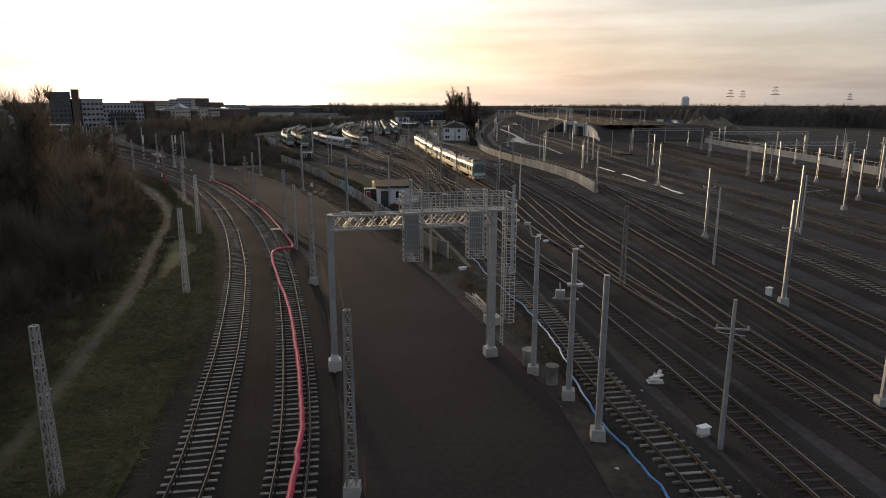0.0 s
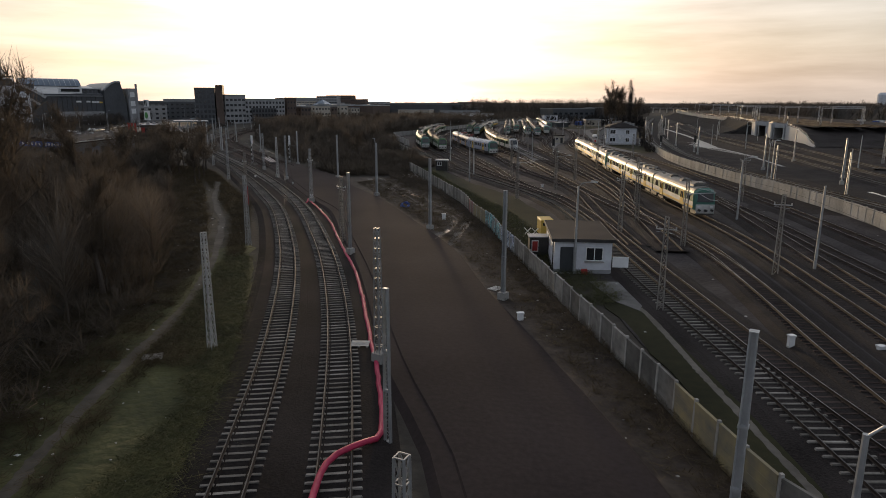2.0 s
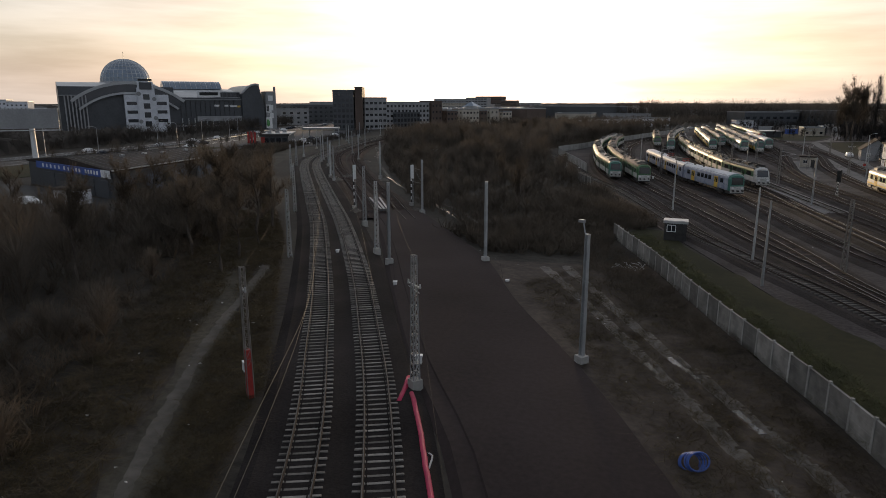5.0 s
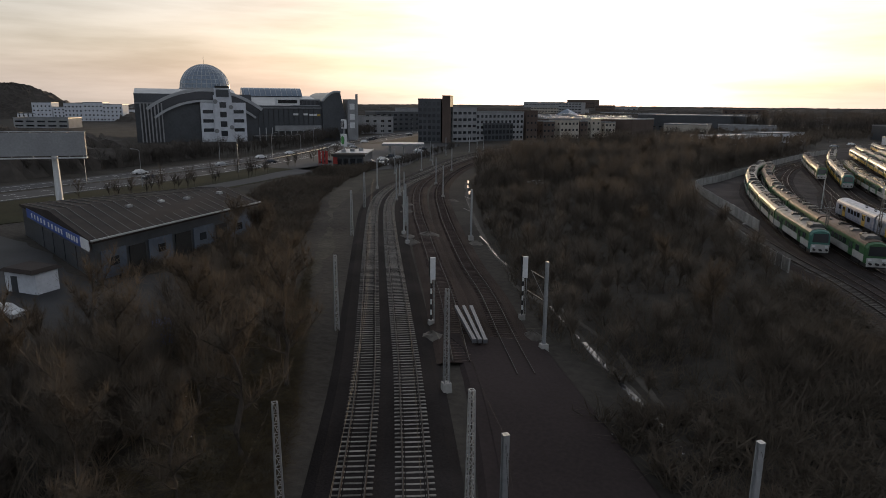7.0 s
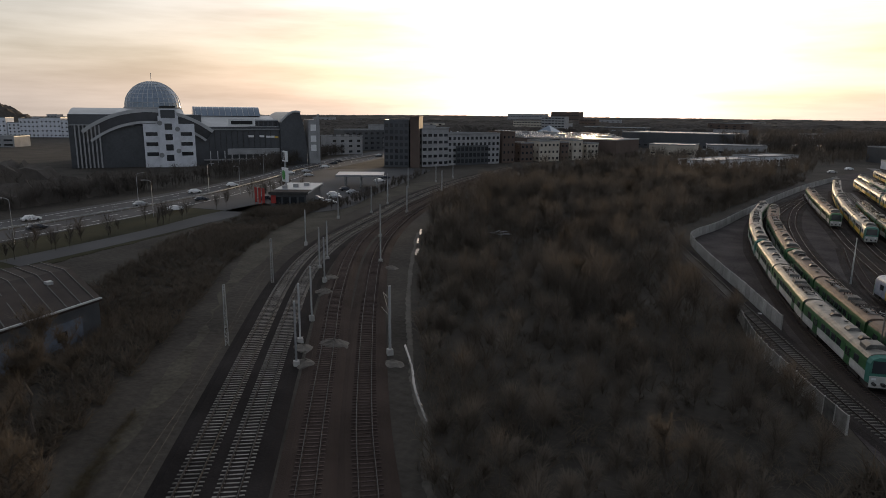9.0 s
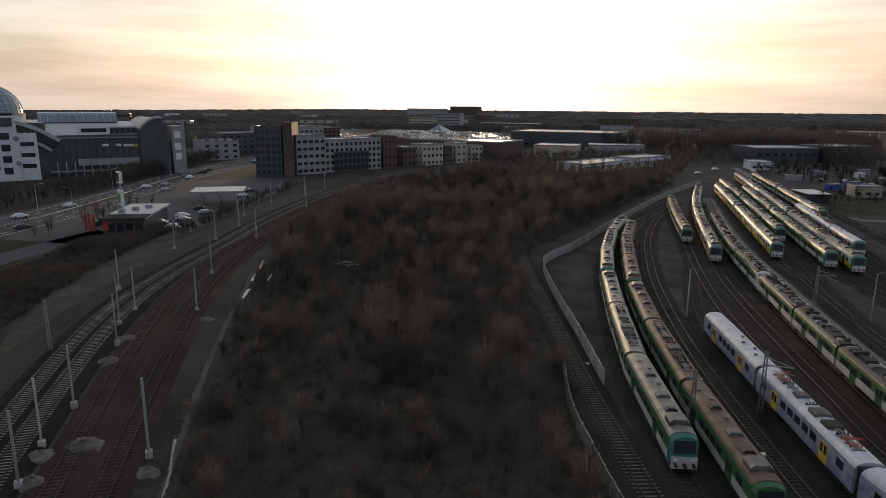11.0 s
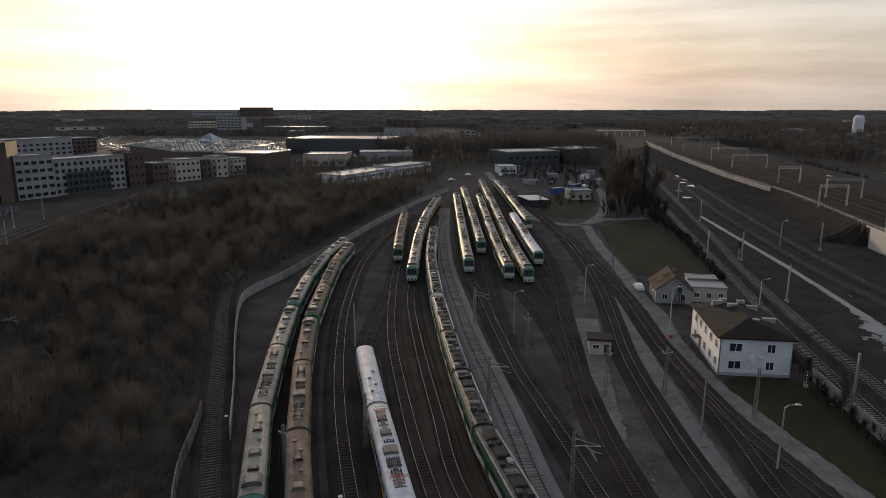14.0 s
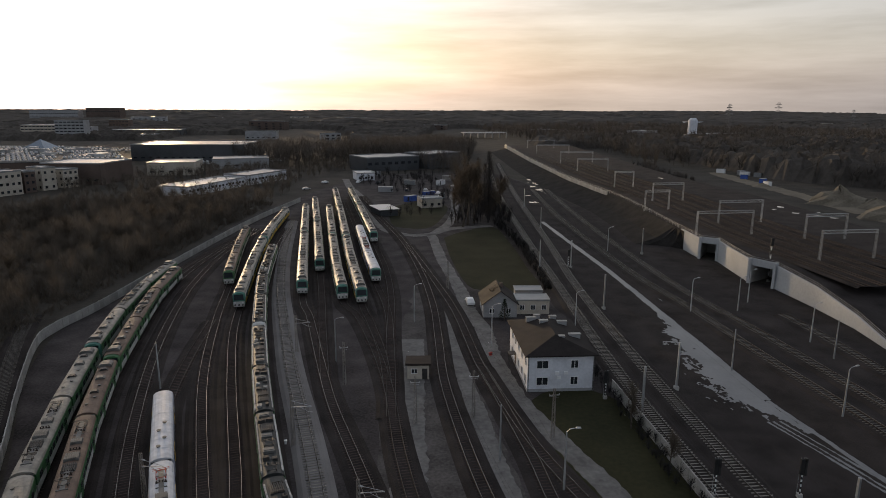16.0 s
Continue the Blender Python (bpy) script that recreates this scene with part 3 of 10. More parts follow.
def patch(name, poly, z, material, label, category, kind="structure", rough_edge=0.0):
    """A flat plot with an outline of (x, y)."""
    c = spline(list(poly) + [poly[0]], 3.0)[:-1]
    rng = np.random.default_rng(len(name) + 3)
    c = c + rng.uniform(-rough_edge, rough_edge, c.shape)
    n = len(c)
    vc, _, tris, _, _, _ = mathutils.geometry.delaunay_2d_cdt([Vector((x, y)) for x, y in c], [(i, (i + 1) % n) for i in range(n)], [], 1, 1e-4)
    vs = [(p.x, p.y, z) for p in vc]
    fs = []
    for q in tris:
        area = sum(vs[q[i - 1]][0] * vs[q[i]][1] - vs[q[i]][0] * vs[q[i - 1]][1] for i in range(len(q)))
        fs.append(tuple(q) if area > 0 else tuple(reversed(q)))
    k = len(vs)
    vs += [(x, y, z) for x, y in c] + [(x, y, z - 0.06) for x, y in c]
    fs += [(k + i, k + n + i, k + n + (i + 1) % n, k + (i + 1) % n) for i in range(n)]
    return thing(name, label, category, kind=kind, data=mesh_of(name, vs, fs, material))


# ---- ground ----
def build_ground():
    xs = np.r_[-2600, -1400, -800, -500, np.arange(-360, 361, 12), 500, 800, 1400, 2600] * 1.0
    ys = np.r_[-1200, -600, -240, np.arange(-60, 781, 12), 1000, 1500, 2200, 3200, 4300] * 1.0
    vs = []
    for y in ys:
        for x in xs:
            z = -0.02 + 0.02 * noise.noise(Vector((x * 0.05, y * 0.05, 0)))
            vs.append((x, y, z - 0.06))
    n = len(xs)
    fs = [(j * n + i, j * n + i + 1, (j + 1) * n + i + 1, (j + 1) * n + i) for j in range(len(ys) - 1) for i in range(n - 1)]
    thing("ground", "dark bare earth with leaf litter round the railway", "ground", kind="structure", data=mesh_of("ground", vs, fs, M["earth"]))


build_ground()
patch("yard_ground", [(2, -20), (160, -20), (170, 250), (75, 300), (74, 470), (60, 640), (-20, 640), (-66, 520), (-84, 400), (-86, 335), (-66, 280), (-57, 246), (-40, 205), (-24, 168), (-9, 128), (-2, 92), (5, 60)], -0.012, M["yard"], "dark gravelly ground of the railway yard", "ground")
patch("main_line_ground", [(20.5, 150), (60, 150), (88, 250), (87, 330), (80, 400), (76, 470), (62, 640), (36, 640), (27.5, 470), (21.5, 330), (20.5, 250)], -0.004, M["ballast"], "dark gravel between the main line tracks", "ground", rough_edge=0.6)

# ---- surfaces beside the tracks ----
strip("formation", [(0.2, -5), (-0.6, 12), (-1.3, 25.6), (-2.9, 35.7), (-5.5, 50), (-9.9, 70), (-16, 83), (-25, 104), (-32, 119), (-39.7, 135.5), (-48.3, 147.5), (-57.3, 161.5), (-68.8, 180), (-79, 194.5), (-84.3, 198.8)],
      [(10.5, -5), (9.8, 12), (9.0, 25.5), (8.0, 35.6), (5.7, 44.9), (2.1, 58.1), (-3.2, 75), (-8.4, 88), (-13.7, 100.6), (-18.7, 113.9), (-28.0, 131.4), (-37.4, 148.2), (-47.0, 162.4), (-54.6, 175.5), (-66, 190), (-75.8, 201.8)],
      0.30, M["asphalt"], "freshly rolled dark trackbed without rails, wide and smooth", "trackbed", lift=0.05)
strip("formation_shoulder", [(-0.9, -5), (-2.3, 25.6), (-3.9, 35.7), (-6.6, 50), (-11, 70), (-17.2, 83), (-26, 104), (-33.2, 119), (-41, 135.5), (-49.6, 147.5), (-58.6, 161.5), (-70, 180), (-80, 194.5), (-86, 199)],
      [(10.3, -5), (8.8, 25.5), (7.8, 35.6), (5.5, 44.9), (1.9, 58.1), (-3.4, 75), (-8.6, 88), (-13.9, 100.6), (-18.9, 113.9), (-28.2, 131.4), (-37.6, 148.2), (-47.2, 162.4), (-54.8, 175.5), (-66.2, 190), (-76, 201.8)],
      0.23, M["asphalt"], "brown gravel shoulder along the new trackbed", "earth bank")
patch("grass_verge", [(-11, 6), (-12.5, 30), (-15, 46), (-19.4, 62), (-25.0, 78.8), (-29.6, 89), (-40, 110), (-44, 112), (-40, 96), (-37, 82), (-35, 70), (-31, 56), (-29, 40), (-28, 6)], -0.048, M["grass"], "strip of rough green grass beside the railway line", "grass", rough_edge=0.5)
patch("trodden_verge", [(-27, 77), (-30, 86), (-40, 106), (-52, 128), (-64, 146), (-78, 164), (-95, 186), (-112, 208), (-130, 232), (-150, 260), (-166, 292), (-178, 322), (-190, 362), (-199, 410), (-208, 408), (-200, 360), (-190, 320), (-174, 286), (-156, 262), (-136, 240), (-118, 220), (-104, 196), (-88, 174), (-74, 154), (-62, 138), (-50, 118), (-42, 98), (-37, 81)], -0.052, M["verge"], "trodden brown verge with sparse grass beside the railway line", "ground", rough_edge=0.5)
ribbon("footpath", [(-16.5, 8), (-18.6, 28), (-20.2, 35), (-22.6, 45), (-26.9, 61.5), (-32.0, 77), (-35.6, 90), (-41.2, 103.5), (-50.8, 122.4), (-56.9, 132), (-62.7, 141), (-68, 150), (-75.8, 164.3), (-84, 176)], 0.75, -0.036, M["footway"], "trodden pale dirt footpath through the grass", "footpath", step=0.35, wobble=0.35)
patch("fence_grass", [(-44, 197), (-38, 181), (-31, 165), (-24, 149), (-17, 132), (-11, 118), (-6, 122), (-10, 138), (-16, 156), (-25, 172), (-34, 190), (-40, 203)], -0.006, M["lawn"], "green grass bank inside the concrete fence", "grass", rough_edge=0.4)
RUTS = ([(-22.4, 116), (-22.1, 120.3), (-21.5, 124.4), (-21.9, 131.1), (-24, 136), (-27.6, 140.2), (-31, 146), (-34.5, 152.5), (-40, 162), (-48, 175)],
        [(-19.4, 116), (-19.8, 123.2), (-19.9, 128.8), (-20.2, 131.6), (-22.5, 137), (-25.5, 142), (-28, 145.9), (-31.5, 151.9), (-33.6, 154.9), (-39, 164), (-46, 176)])


def mud_strip():
    """The churned strip between trackbed and fence, with wheel ruts pressed into it."""
    left = spline([(8.2, 24), (7.2, 35.6), (4.9, 44.9), (1.3, 58.1), (-4.0, 75), (-9.2, 88), (-14.5, 100.6), (-19.5, 113.9), (-28.8, 131.4), (-38.2, 148.2), (-47.8, 162.4), (-55.4, 175.5)], 0.28)
    right = spline([(14.6, 24), (13.0, 38), (9.6, 52), (4.6, 66), (1.2, 72.5), (-1.9, 82), (-4.0, 88.3), (-7.2, 97.9), (-12.4, 113.7), (-16.9, 128), (-22.5, 143.5), (-28.7, 158.5), (-37.7, 180)], 0.28)
    n, m = len(left), 52
    t = np.linspace(0, 1, n)
    right = np.stack([np.interp(t, np.linspace(0, 1, len(right)), right[:, j]) for j in range(2)], 1)
    u = np.linspace(0, 1, m)
    p = left[:, None, :] * (1 - u)[None, :, None] + right[:, None, :] * u[None, :, None]
    near = np.full((n, m), 9.0)
    for r in RUTS:
        for q in spline(r, 0.5):
            near = np.minimum(near, np.hypot(p[..., 0] - q[0], p[..., 1] - q[1]))
    z = np.empty((n, m))
    for i in range(n):
        for j in range(m):
            x, y = p[i, j]
            z[i, j] = 0.14 + 0.05 * noise.noise(Vector((x * 0.35, y * 0.35, 1))) + 0.035 * noise.noise(Vector((x * 1.7, y * 1.7, 4))) + 0.02 * noise.noise(Vector((x * 4.1, y * 4.1, 7)))
    z += 0.11 * np.clip(1 - (u - 0.1) / 0.12, 0, 1)[None, :]
    z += 0.07 * np.exp(-((near - 0.55) / 0.2) ** 2) - 0.15 * np.exp(-(near / 0.3) ** 2)
    z = np.maximum(z, 0.03)
    z[:, -1] = 0.0
    vs = [(*p[i, j], z[i, j]) for i in range(n) for j in range(m)]
    fs = [(i * m + j, i * m + j + 1, (i + 1) * m + j + 1, (i + 1) * m + j) for i in range(n - 1) for j in range(m - 1)]
    me = mesh_of("mud_strip", vs, fs, M["mud"], smooth=True)
    me.materials.append(M["rut"])
    rng = np.random.default_rng(5)
    me.polygons.foreach_set("material_index", ((near + rng.normal(0, 0.08, near.shape))[:-1, :-1] < 0.45).astype(np.int32).ravel())
    thing("mud_strip", "churned brown mud with wheel ruts between trackbed and fence", "ground", kind="structure", data=me)


mud_strip()
patch("hut_grass", [(4.9, 62), (2.6, 74), (0.6, 82), (-1.4, 90), (-3.4, 97.5), (-4.2, 103), (-1.6, 102.5), (0.6, 97), (2.2, 88), (4.6, 78), (6.4, 68)], -0.004, M["lawn"], "thin olive grass between the fence and the yard track", "grass", rough_edge=0.3)
patch("hut_apron", [(-4.6, 104.6), (-1.2, 105.0), (-0.4, 99.6), (-1.2, 96.8), (-2.2, 98.0), (-3.4, 101.5)], 0.03, M["paving"], "grey gravel apron before the white hut", "paving", rough_edge=0.12)
ribbon("yard_path", [(5.2, 66), (4.2, 72), (3.0, 78), (1.5, 85.7), (1.1, 88), (0.4, 91.8), (-0.5, 96.4), (-1.6, 99)], 0.42, 0.01, M["dirt"], "narrow pale gravel path leading to the white hut", "footpath", step=0.3, wobble=0.3)
patch("gravel_apron", [(-21, 252), (-4, 252), (-1.5, 275), (-2.5, 300), (-3, 345), (-8, 376), (-13, 350), (-18, 318), (-20, 285)], -0.004, M["gravel"], "trodden grey gravel between the yard tracks", "gravel", rough_edge=0.8)
ribbon("platform_strip", [(-16.2, 275), (-15.5, 290), (-14.8, 303), (-13.6, 316), (-13, 330)], 4.6, 0.04, M["paving"], "strip of grey paving between the yard tracks", "paving", step=0.9, wobble=0.16)
ribbon("service_road", [(-3.5, 268), (-4.2, 285), (-4.8, 300), (-4.9, 320), (-5, 345), (-4.8, 372)], 2.8, 0.04, M["paving"], "narrow grey service road between yard tracks", "road", step=0.9, wobble=0.16)
ribbon("house_walk", [(12.5, 262), (9.0, 275), (5.8, 288), (2.8, 301), (2.0, 318), (2.4, 334), (1.2, 347), (1.0, 366), (-0.4, 400), (-0.4, 430), (-1.5, 438)], 3.2, 0.05, M["paving"], "pale asphalt lane running past the white house", "road", step=0.9, wobble=0.16)
ribbon("yard_lane", [(-41, 622), (-36, 580), (-28.6, 537), (-21.1, 477), (-17.7, 451), (-9.6, 438), (-1.2, 438.7), (8.4, 449), (24.6, 453.6)], 4.0, 0.05, M["paving"], "pale yard lane winding past the sheds", "road", step=0.9, wobble=0.16)
ribbon("yard_lane_branch", [(1.2, 441), (8.6, 461), (14, 490), (17, 514), (19, 544)], 3.6, 0.055, M["paving"], "pale lane branching off towards the sheds", "road", step=0.9, wobble=0.16)
patch("lawn", [(3.5, 432), (12, 443), (24.6, 451), (25.5, 420), (23.8, 389), (21.4, 362), (7, 364), (3.4, 372), (2.6, 400)], 0.0, M["lawn"], "flat dull green lawn beside the lane", "lawn")
patch("back_lawn", [(-15, 455), (-2, 450), (6, 470), (12, 505), (0, 520), (-14, 500)], 0.0, M["lawn"], "dull green lawn between lane and sheds", "lawn")
patch("house_yard", [(6, 264), (18, 264), (18.5, 300), (5, 300)], 0.0, M["lawn"], "dark overgrown grass in front of the white house", "grass", rough_edge=0.4)
for dx in (0.0, -1.1, -2.0):
    ribbon("wheel_track", [(41.0 + dx, 290), (42.3 + dx, 284), (43.6 + dx, 278), (45.2 + dx, 270), (47.2 + dx, 258)], 0.3, 0.02, M["snow"], "pale wheel track in the wet gravel", "wheel track", step=0.35, wobble=0.8)
ribbon("drain_channel", [(43.2, 297), (43.8, 313), (45.2, 344), (46.3, 378), (46.6, 420), (46.9, 461)], 1.5, 0.045, M["snow"], "pale concrete drainage channel beside the tracks", "drain", step=0.8, wobble=0.22)
ribbon("drain_outlet", [(45.4, 225), (45.6, 250), (45.4, 265), (44.6, 277), (43.9, 287), (43.2, 296.8)], 0.8, 0.042, M["snow"], "narrow pale end of the drainage channel", "drain", step=0.8, wobble=0.3)


def wet_slab():
    """A thin pale sheet beside the drain whose western side breaks up into ragged patches."""
    v, f, at = [], [], {}
    def corner(i, j):
        if (i, j) not in at:
            at[i, j] = len(v)
            x, y = 32 + i * 0.28, 286 + j * 0.34
            v.append((x + 0.12 * noise.noise(Vector((x * 3, y * 3, 1))), y + 0.14 * noise.noise(Vector((x * 3, y * 3, 5))), 0.016))
        return at[i, j]
    for j in range(180):
        y = 286 + j * 0.34
        east = float(np.interp(y, (286, 297, 313, 346), (43.4, 42.6, 43.2, 44.6)))
        west = float(np.interp(y, (286, 291, 294, 298, 306, 311, 316, 322, 330, 337, 346), (42.6, 39.4, 36.6, 34.8, 35.2, 35.6, 37.4, 37.6, 40.2, 42.6, 44.4)))
        for i in range(47):
            x = 32 + i * 0.28
            u = (x - west) / max(east - west, 0.5)
            n = noise.noise(Vector((x * 0.55, y * 0.32, 2))) + 0.55 * noise.noise(Vector((x * 1.5, y * 0.9, 6))) + 0.3 * noise.noise(Vector((x * 3.4, y * 2.2, 9)))
            if x < east and u > -0.15 and u * 1.35 + n * 0.95 > 0.34:
                f.append((corner(i, j), corner(i + 1, j), corner(i + 1, j + 1), corner(i, j + 1)))
    thing("wet_slab", "pale wet concrete slab broken up by dark mud", "wet slab", kind="structure", data=mesh_of("wet_slab", v, f, M["snow"]))


wet_slab()
rng = random.Random(31)
pools = [(60 + 22 * u + rng.uniform(-5, 5), 524 + 95 * u * u + rng.uniform(-14, 22), rng.uniform(1.5, 6.0), rng.uniform(3, 11)) for u in [i / 26 for i in range(27)]]
for k, (x, y, w, h) in enumerate(pools + [(48.5, 345, 1.2, 3), (49.5, 352, 1.0, 4)]):
    rng = random.Random(k)
    patch("wet_patch", [(x + w / 2 * math.cos(a) * rng.uniform(0.3, 1.2), y + h / 2 * math.sin(a) * rng.uniform(0.3, 1.2)) for a in [i * 0.419 for i in range(15)]], 0.05, M["water"], "standing water that mirrors the pale sky", "puddle", rough_edge=0.5)

# ---- railway tracks ----
SLEEPER = Geo()
for x0, x1, z1 in ((-1.25, -0.55, 0.168), (-0.55, 0.55, 0.135), (0.55, 1.25, 0.168)):
    SLEEPER.box(x0, -0.085, 0.0, x1, 0.085, z1, taper=0.78 if abs(x0 + x1) > 0.1 else 0.97)
sleeper_mesh = {k: SLEEPER.mesh("sleeper", M[k]) for k in ("sleeper", "sleeper_old")}
RAIL = [(-0.07, 0.0), (0.07, 0.0), (0.015, 0.03), (0.015, 0.11), (0.036, 0.13), (0.036, 0.155), (0.024, 0.17), (-0.024, 0.17), (-0.036, 0.155), (-0.036, 0.13), (-0.015, 0.11), (-0.015, 0.03)]
CURVES = {}


def railway(name, pts, label, bed="ballast", sleepers="sleeper_old", rail="rail", singles=None, gap=0.65, z=0.0, width=3.5, proud=0.05):
    """A track: bed, two rails and sleepers. singles: the stretch of y in which each sleeper is an object of its own."""
    c = spline(pts, 2.0)
    if z:
        c = np.c_[c, np.full(len(c), z)]
    CURVES[name] = c
    h = 0.20 + len(CURVES) * 0.0035
    top = thing("railway_track", label, "railway track", kind="structure")
    vs, fs = sweep(c, [(-width / 2 - 0.75, -0.05), (-width / 2, h), (width / 2, h), (width / 2 + 0.75, -0.05)], closed=False)
    part("ballast_bed", mesh_of("ballast_bed", vs, [tuple(reversed(f)) for f in fs], M[bed]), top)
    for side in (-0.73, 0.73):
        vs, fs = sweep(c, [(a + side, b) for a, b in RAIL], z=h + proud + 0.032)
        me = mesh_of("rail", vs, fs, M["rail_rust"])
        me.materials.append(M["rail" if rail == "rail" else "rail_dull"])
        high = max(p[2] for p in vs) - 0.01
        me.polygons.foreach_set("material_index", [1 if all(vs[i][2] > high for i in f) else 0 for f in fs])
        part("rail", me, top, "steel rail, bright along its head")
    d = np.r_[0, np.cumsum(np.linalg.norm(np.diff(c[:, :2], axis=0), axis=1))]
    at = np.arange(0.3, d[-1], gap)
    px, py = np.interp(at, d, c[:, 0]), np.interp(at, d, c[:, 1])
    al, _ = normals(c)
    ax, ay = np.interp(at, d, al[:, 0]), np.interp(at, d, al[:, 1])
    rest_v, rest_f = [], []
    base_v, base_f = SLEEPER.v, SLEEPER.f
    rng = random.Random(len(name) * 7 + len(pts))
    count = 0
    for x, y, u, v in zip(px, py, ax, ay):
        turn = math.degrees(math.atan2(v, u)) - 90 + rng.uniform(-1.2, 1.2)
        zz = z + h + proud - 0.135 + rng.uniform(-0.012, 0.012)
        m = pose(x, y, zz, 0, 0, turn)
        if singles and singles[0] <= y <= singles[1] and count < 300:
            part("sleeper", sleeper_mesh[sleepers], top, at=m)
            count += 1
        else:
            k = len(rest_v)
            rest_v += [m @ p for p in base_v]
            rest_f += [tuple(i + k for i in f) for f in base_f]
    if rest_v:
        part("sleeper_row", mesh_of("sleeper_row", rest_v, rest_f, M[sleepers]), top, kind="stuff")
    return top


L1 = [(-6.8, 5), (-8.0, 16), (-9.2, 26.7), (-10.9, 35.2), (-12.9, 44.3), (-16.8, 59.2), (-20.4, 70.9), (-26.5, 88), (-35.5, 108.8), (-47.7, 132.3), (-57.4, 147.6), (-66, 160.4), (-83, 184.4), (-95.8, 201.1), (-108.1, 217), (-123.2, 236.6), (-138.5, 257), (-150, 275), (-160.5, 297), (-170, 324), (-178.5, 347), (-187, 373), (-195.5, 407), (-203, 450), (-209, 500)]
c1 = spline(L1, 6.0)
_, r1 = normals(c1)
off = np.interp(c1[:, 1], [0, 40, 68, 96, 125, 163, 185, 230, 600], [4.45, 4.4, 4.28, 4.0, 3.7, 3.85, 3.5, 3.3, 3.3])
L2 = [tuple(p) for p in (c1 + r1 * off[:, None])[::2]]
railway("main_west", L1, "railway track on pale concrete sleepers, curving past the trackbed", bed="ballast_main", sleepers="sleeper", rail="dull", singles=(60, 215), gap=0.61, width=4.4, proud=0.024)
railway("main_east", L2, "railway track on pale concrete sleepers with a red conduit beside it", bed="ballast_main", sleepers="sleeper", rail="dull", singles=(20, 165), gap=0.61, width=4.4, proud=0.024)
R1 = [(-79.5, 193.5), (-83.4, 199), (-91.4, 210.2), (-100.5, 222), (-115, 241), (-126.4, 256), (-142, 278.6), (-153.5, 298.5), (-165.5, 326), (-174, 350), (-182, 378), (-190, 410), (-198, 452), (-204, 500)]
R2 = [(-73.5, 194), (-78.6, 200.8), (-87.3, 212.8), (-96.6, 224.3), (-109.1, 241.0), (-121, 257.5), (-137, 281), (-148.5, 301), (-160, 326), (-169.5, 352), (-178, 382), (-186, 414), (-194, 455), (-200, 500)]
railway("spur_a", R1, "old railway track on rust-stained ballast ending at the trackbed", bed="ballast_red", sleepers="sleeper_old", rail="rail_rust")
railway("spur_b", R2, "old railway track on rust-stained ballast with timber sleepers", bed="ballast_red", sleepers="sleeper_old", rail="rail_rust")

YARD = {}
YARD["k0"] = [(14.8, 8), (13.3, 26), (11.7, 36), (10.4, 50), (8.4, 64), (5, 83), (0, 106), (-5.8, 137), (-11.5, 155), (-21.5, 175), (-34.8, 200.5), (-42, 217.5), (-51, 240), (-58, 254), (-67.3, 275), (-78, 301), (-90.8, 332), (-97.8, 352)]
YARD["k1"] = [(-22, 176), (-28, 187), (-35, 203), (-44, 230), (-54.7, 257), (-60.8, 275), (-65.9, 295), (-70.2, 315), (-74, 335), (-77.1, 373), (-74.5, 410), (-68, 450)]
YARD["k2"] = [(19.4, 8), (18.4, 25), (17.1, 38), (16.2, 45), (15.2, 53), (13.9, 61), (11.2, 69), (7.0, 84), (2.3, 107), (-3.5, 137), (-8.5, 155), (-15, 169), (-25, 192), (-35, 218), (-48.3, 252.5), (-53.2, 267), (-59.8, 289.5), (-64.9, 310), (-69.1, 335), (-73.4, 369), (-72.5, 405), (-67, 445)]
YARD["k3"] = [(-9, 156), (-14, 167), (-19, 180), (-23.5, 196), (-32, 222), (-44.9, 260), (-52.3, 283), (-57.8, 304), (-63.2, 330), (-67.4, 360), (-69, 381), (-69, 412), (-65, 452)]
YARD["k4"] = [(0.5, 120), (-2.6, 141), (-5.6, 163), (-11, 180), (-16.5, 194), (-21.6, 209), (-29, 236), (-38.5, 256), (-40.9, 263), (-47.4, 283), (-52.9, 302), (-55.2, 322), (-56.4, 345)]
YARD["k5"] = [(-16.5, 194), (-23, 216), (-31, 246), (-38.2, 268), (-43.3, 285.5), (-50.6, 315), (-55.8, 347), (-59, 374), (-62, 396), (-66, 430), (-68, 455)]
YARD["k6"] = [(-13, 200), (-19.5, 226), (-27.5, 250), (-34.9, 268.4), (-38.8, 284.5), (-45.1, 311.6), (-50.4, 338.7), (-53.3, 366), (-56.5, 401), (-58.4, 439), (-58.5, 474)]
YARD["k7"] = [(14.9, 55), (12.9, 67), (11.3, 78), (10.2, 90), (9.3, 106), (7.6, 120), (3.6, 136), (-0.6, 150), (-4.5, 165), (-8.4, 181), (-13.1, 200), (-18.8, 223), (-24.9, 252), (-29.4, 265), (-32.2, 275), (-35, 287), (-38.6, 304), (-43, 327), (-49, 366), (-51.5, 394), (-53.2, 418), (-54, 455)]
YARD["k8a"] = [(4.5, 118), (2.8, 140), (1.0, 158), (-2, 178), (-5.7, 195), (-9.6, 206), (-15, 227)]
YARD["k8"] = [(-15, 227), (-20.3, 247), (-25.7, 268.8), (-28.1, 281), (-31.2, 296), (-35.2, 314), (-39, 334), (-45.2, 369.5), (-50, 410), (-55, 470)]
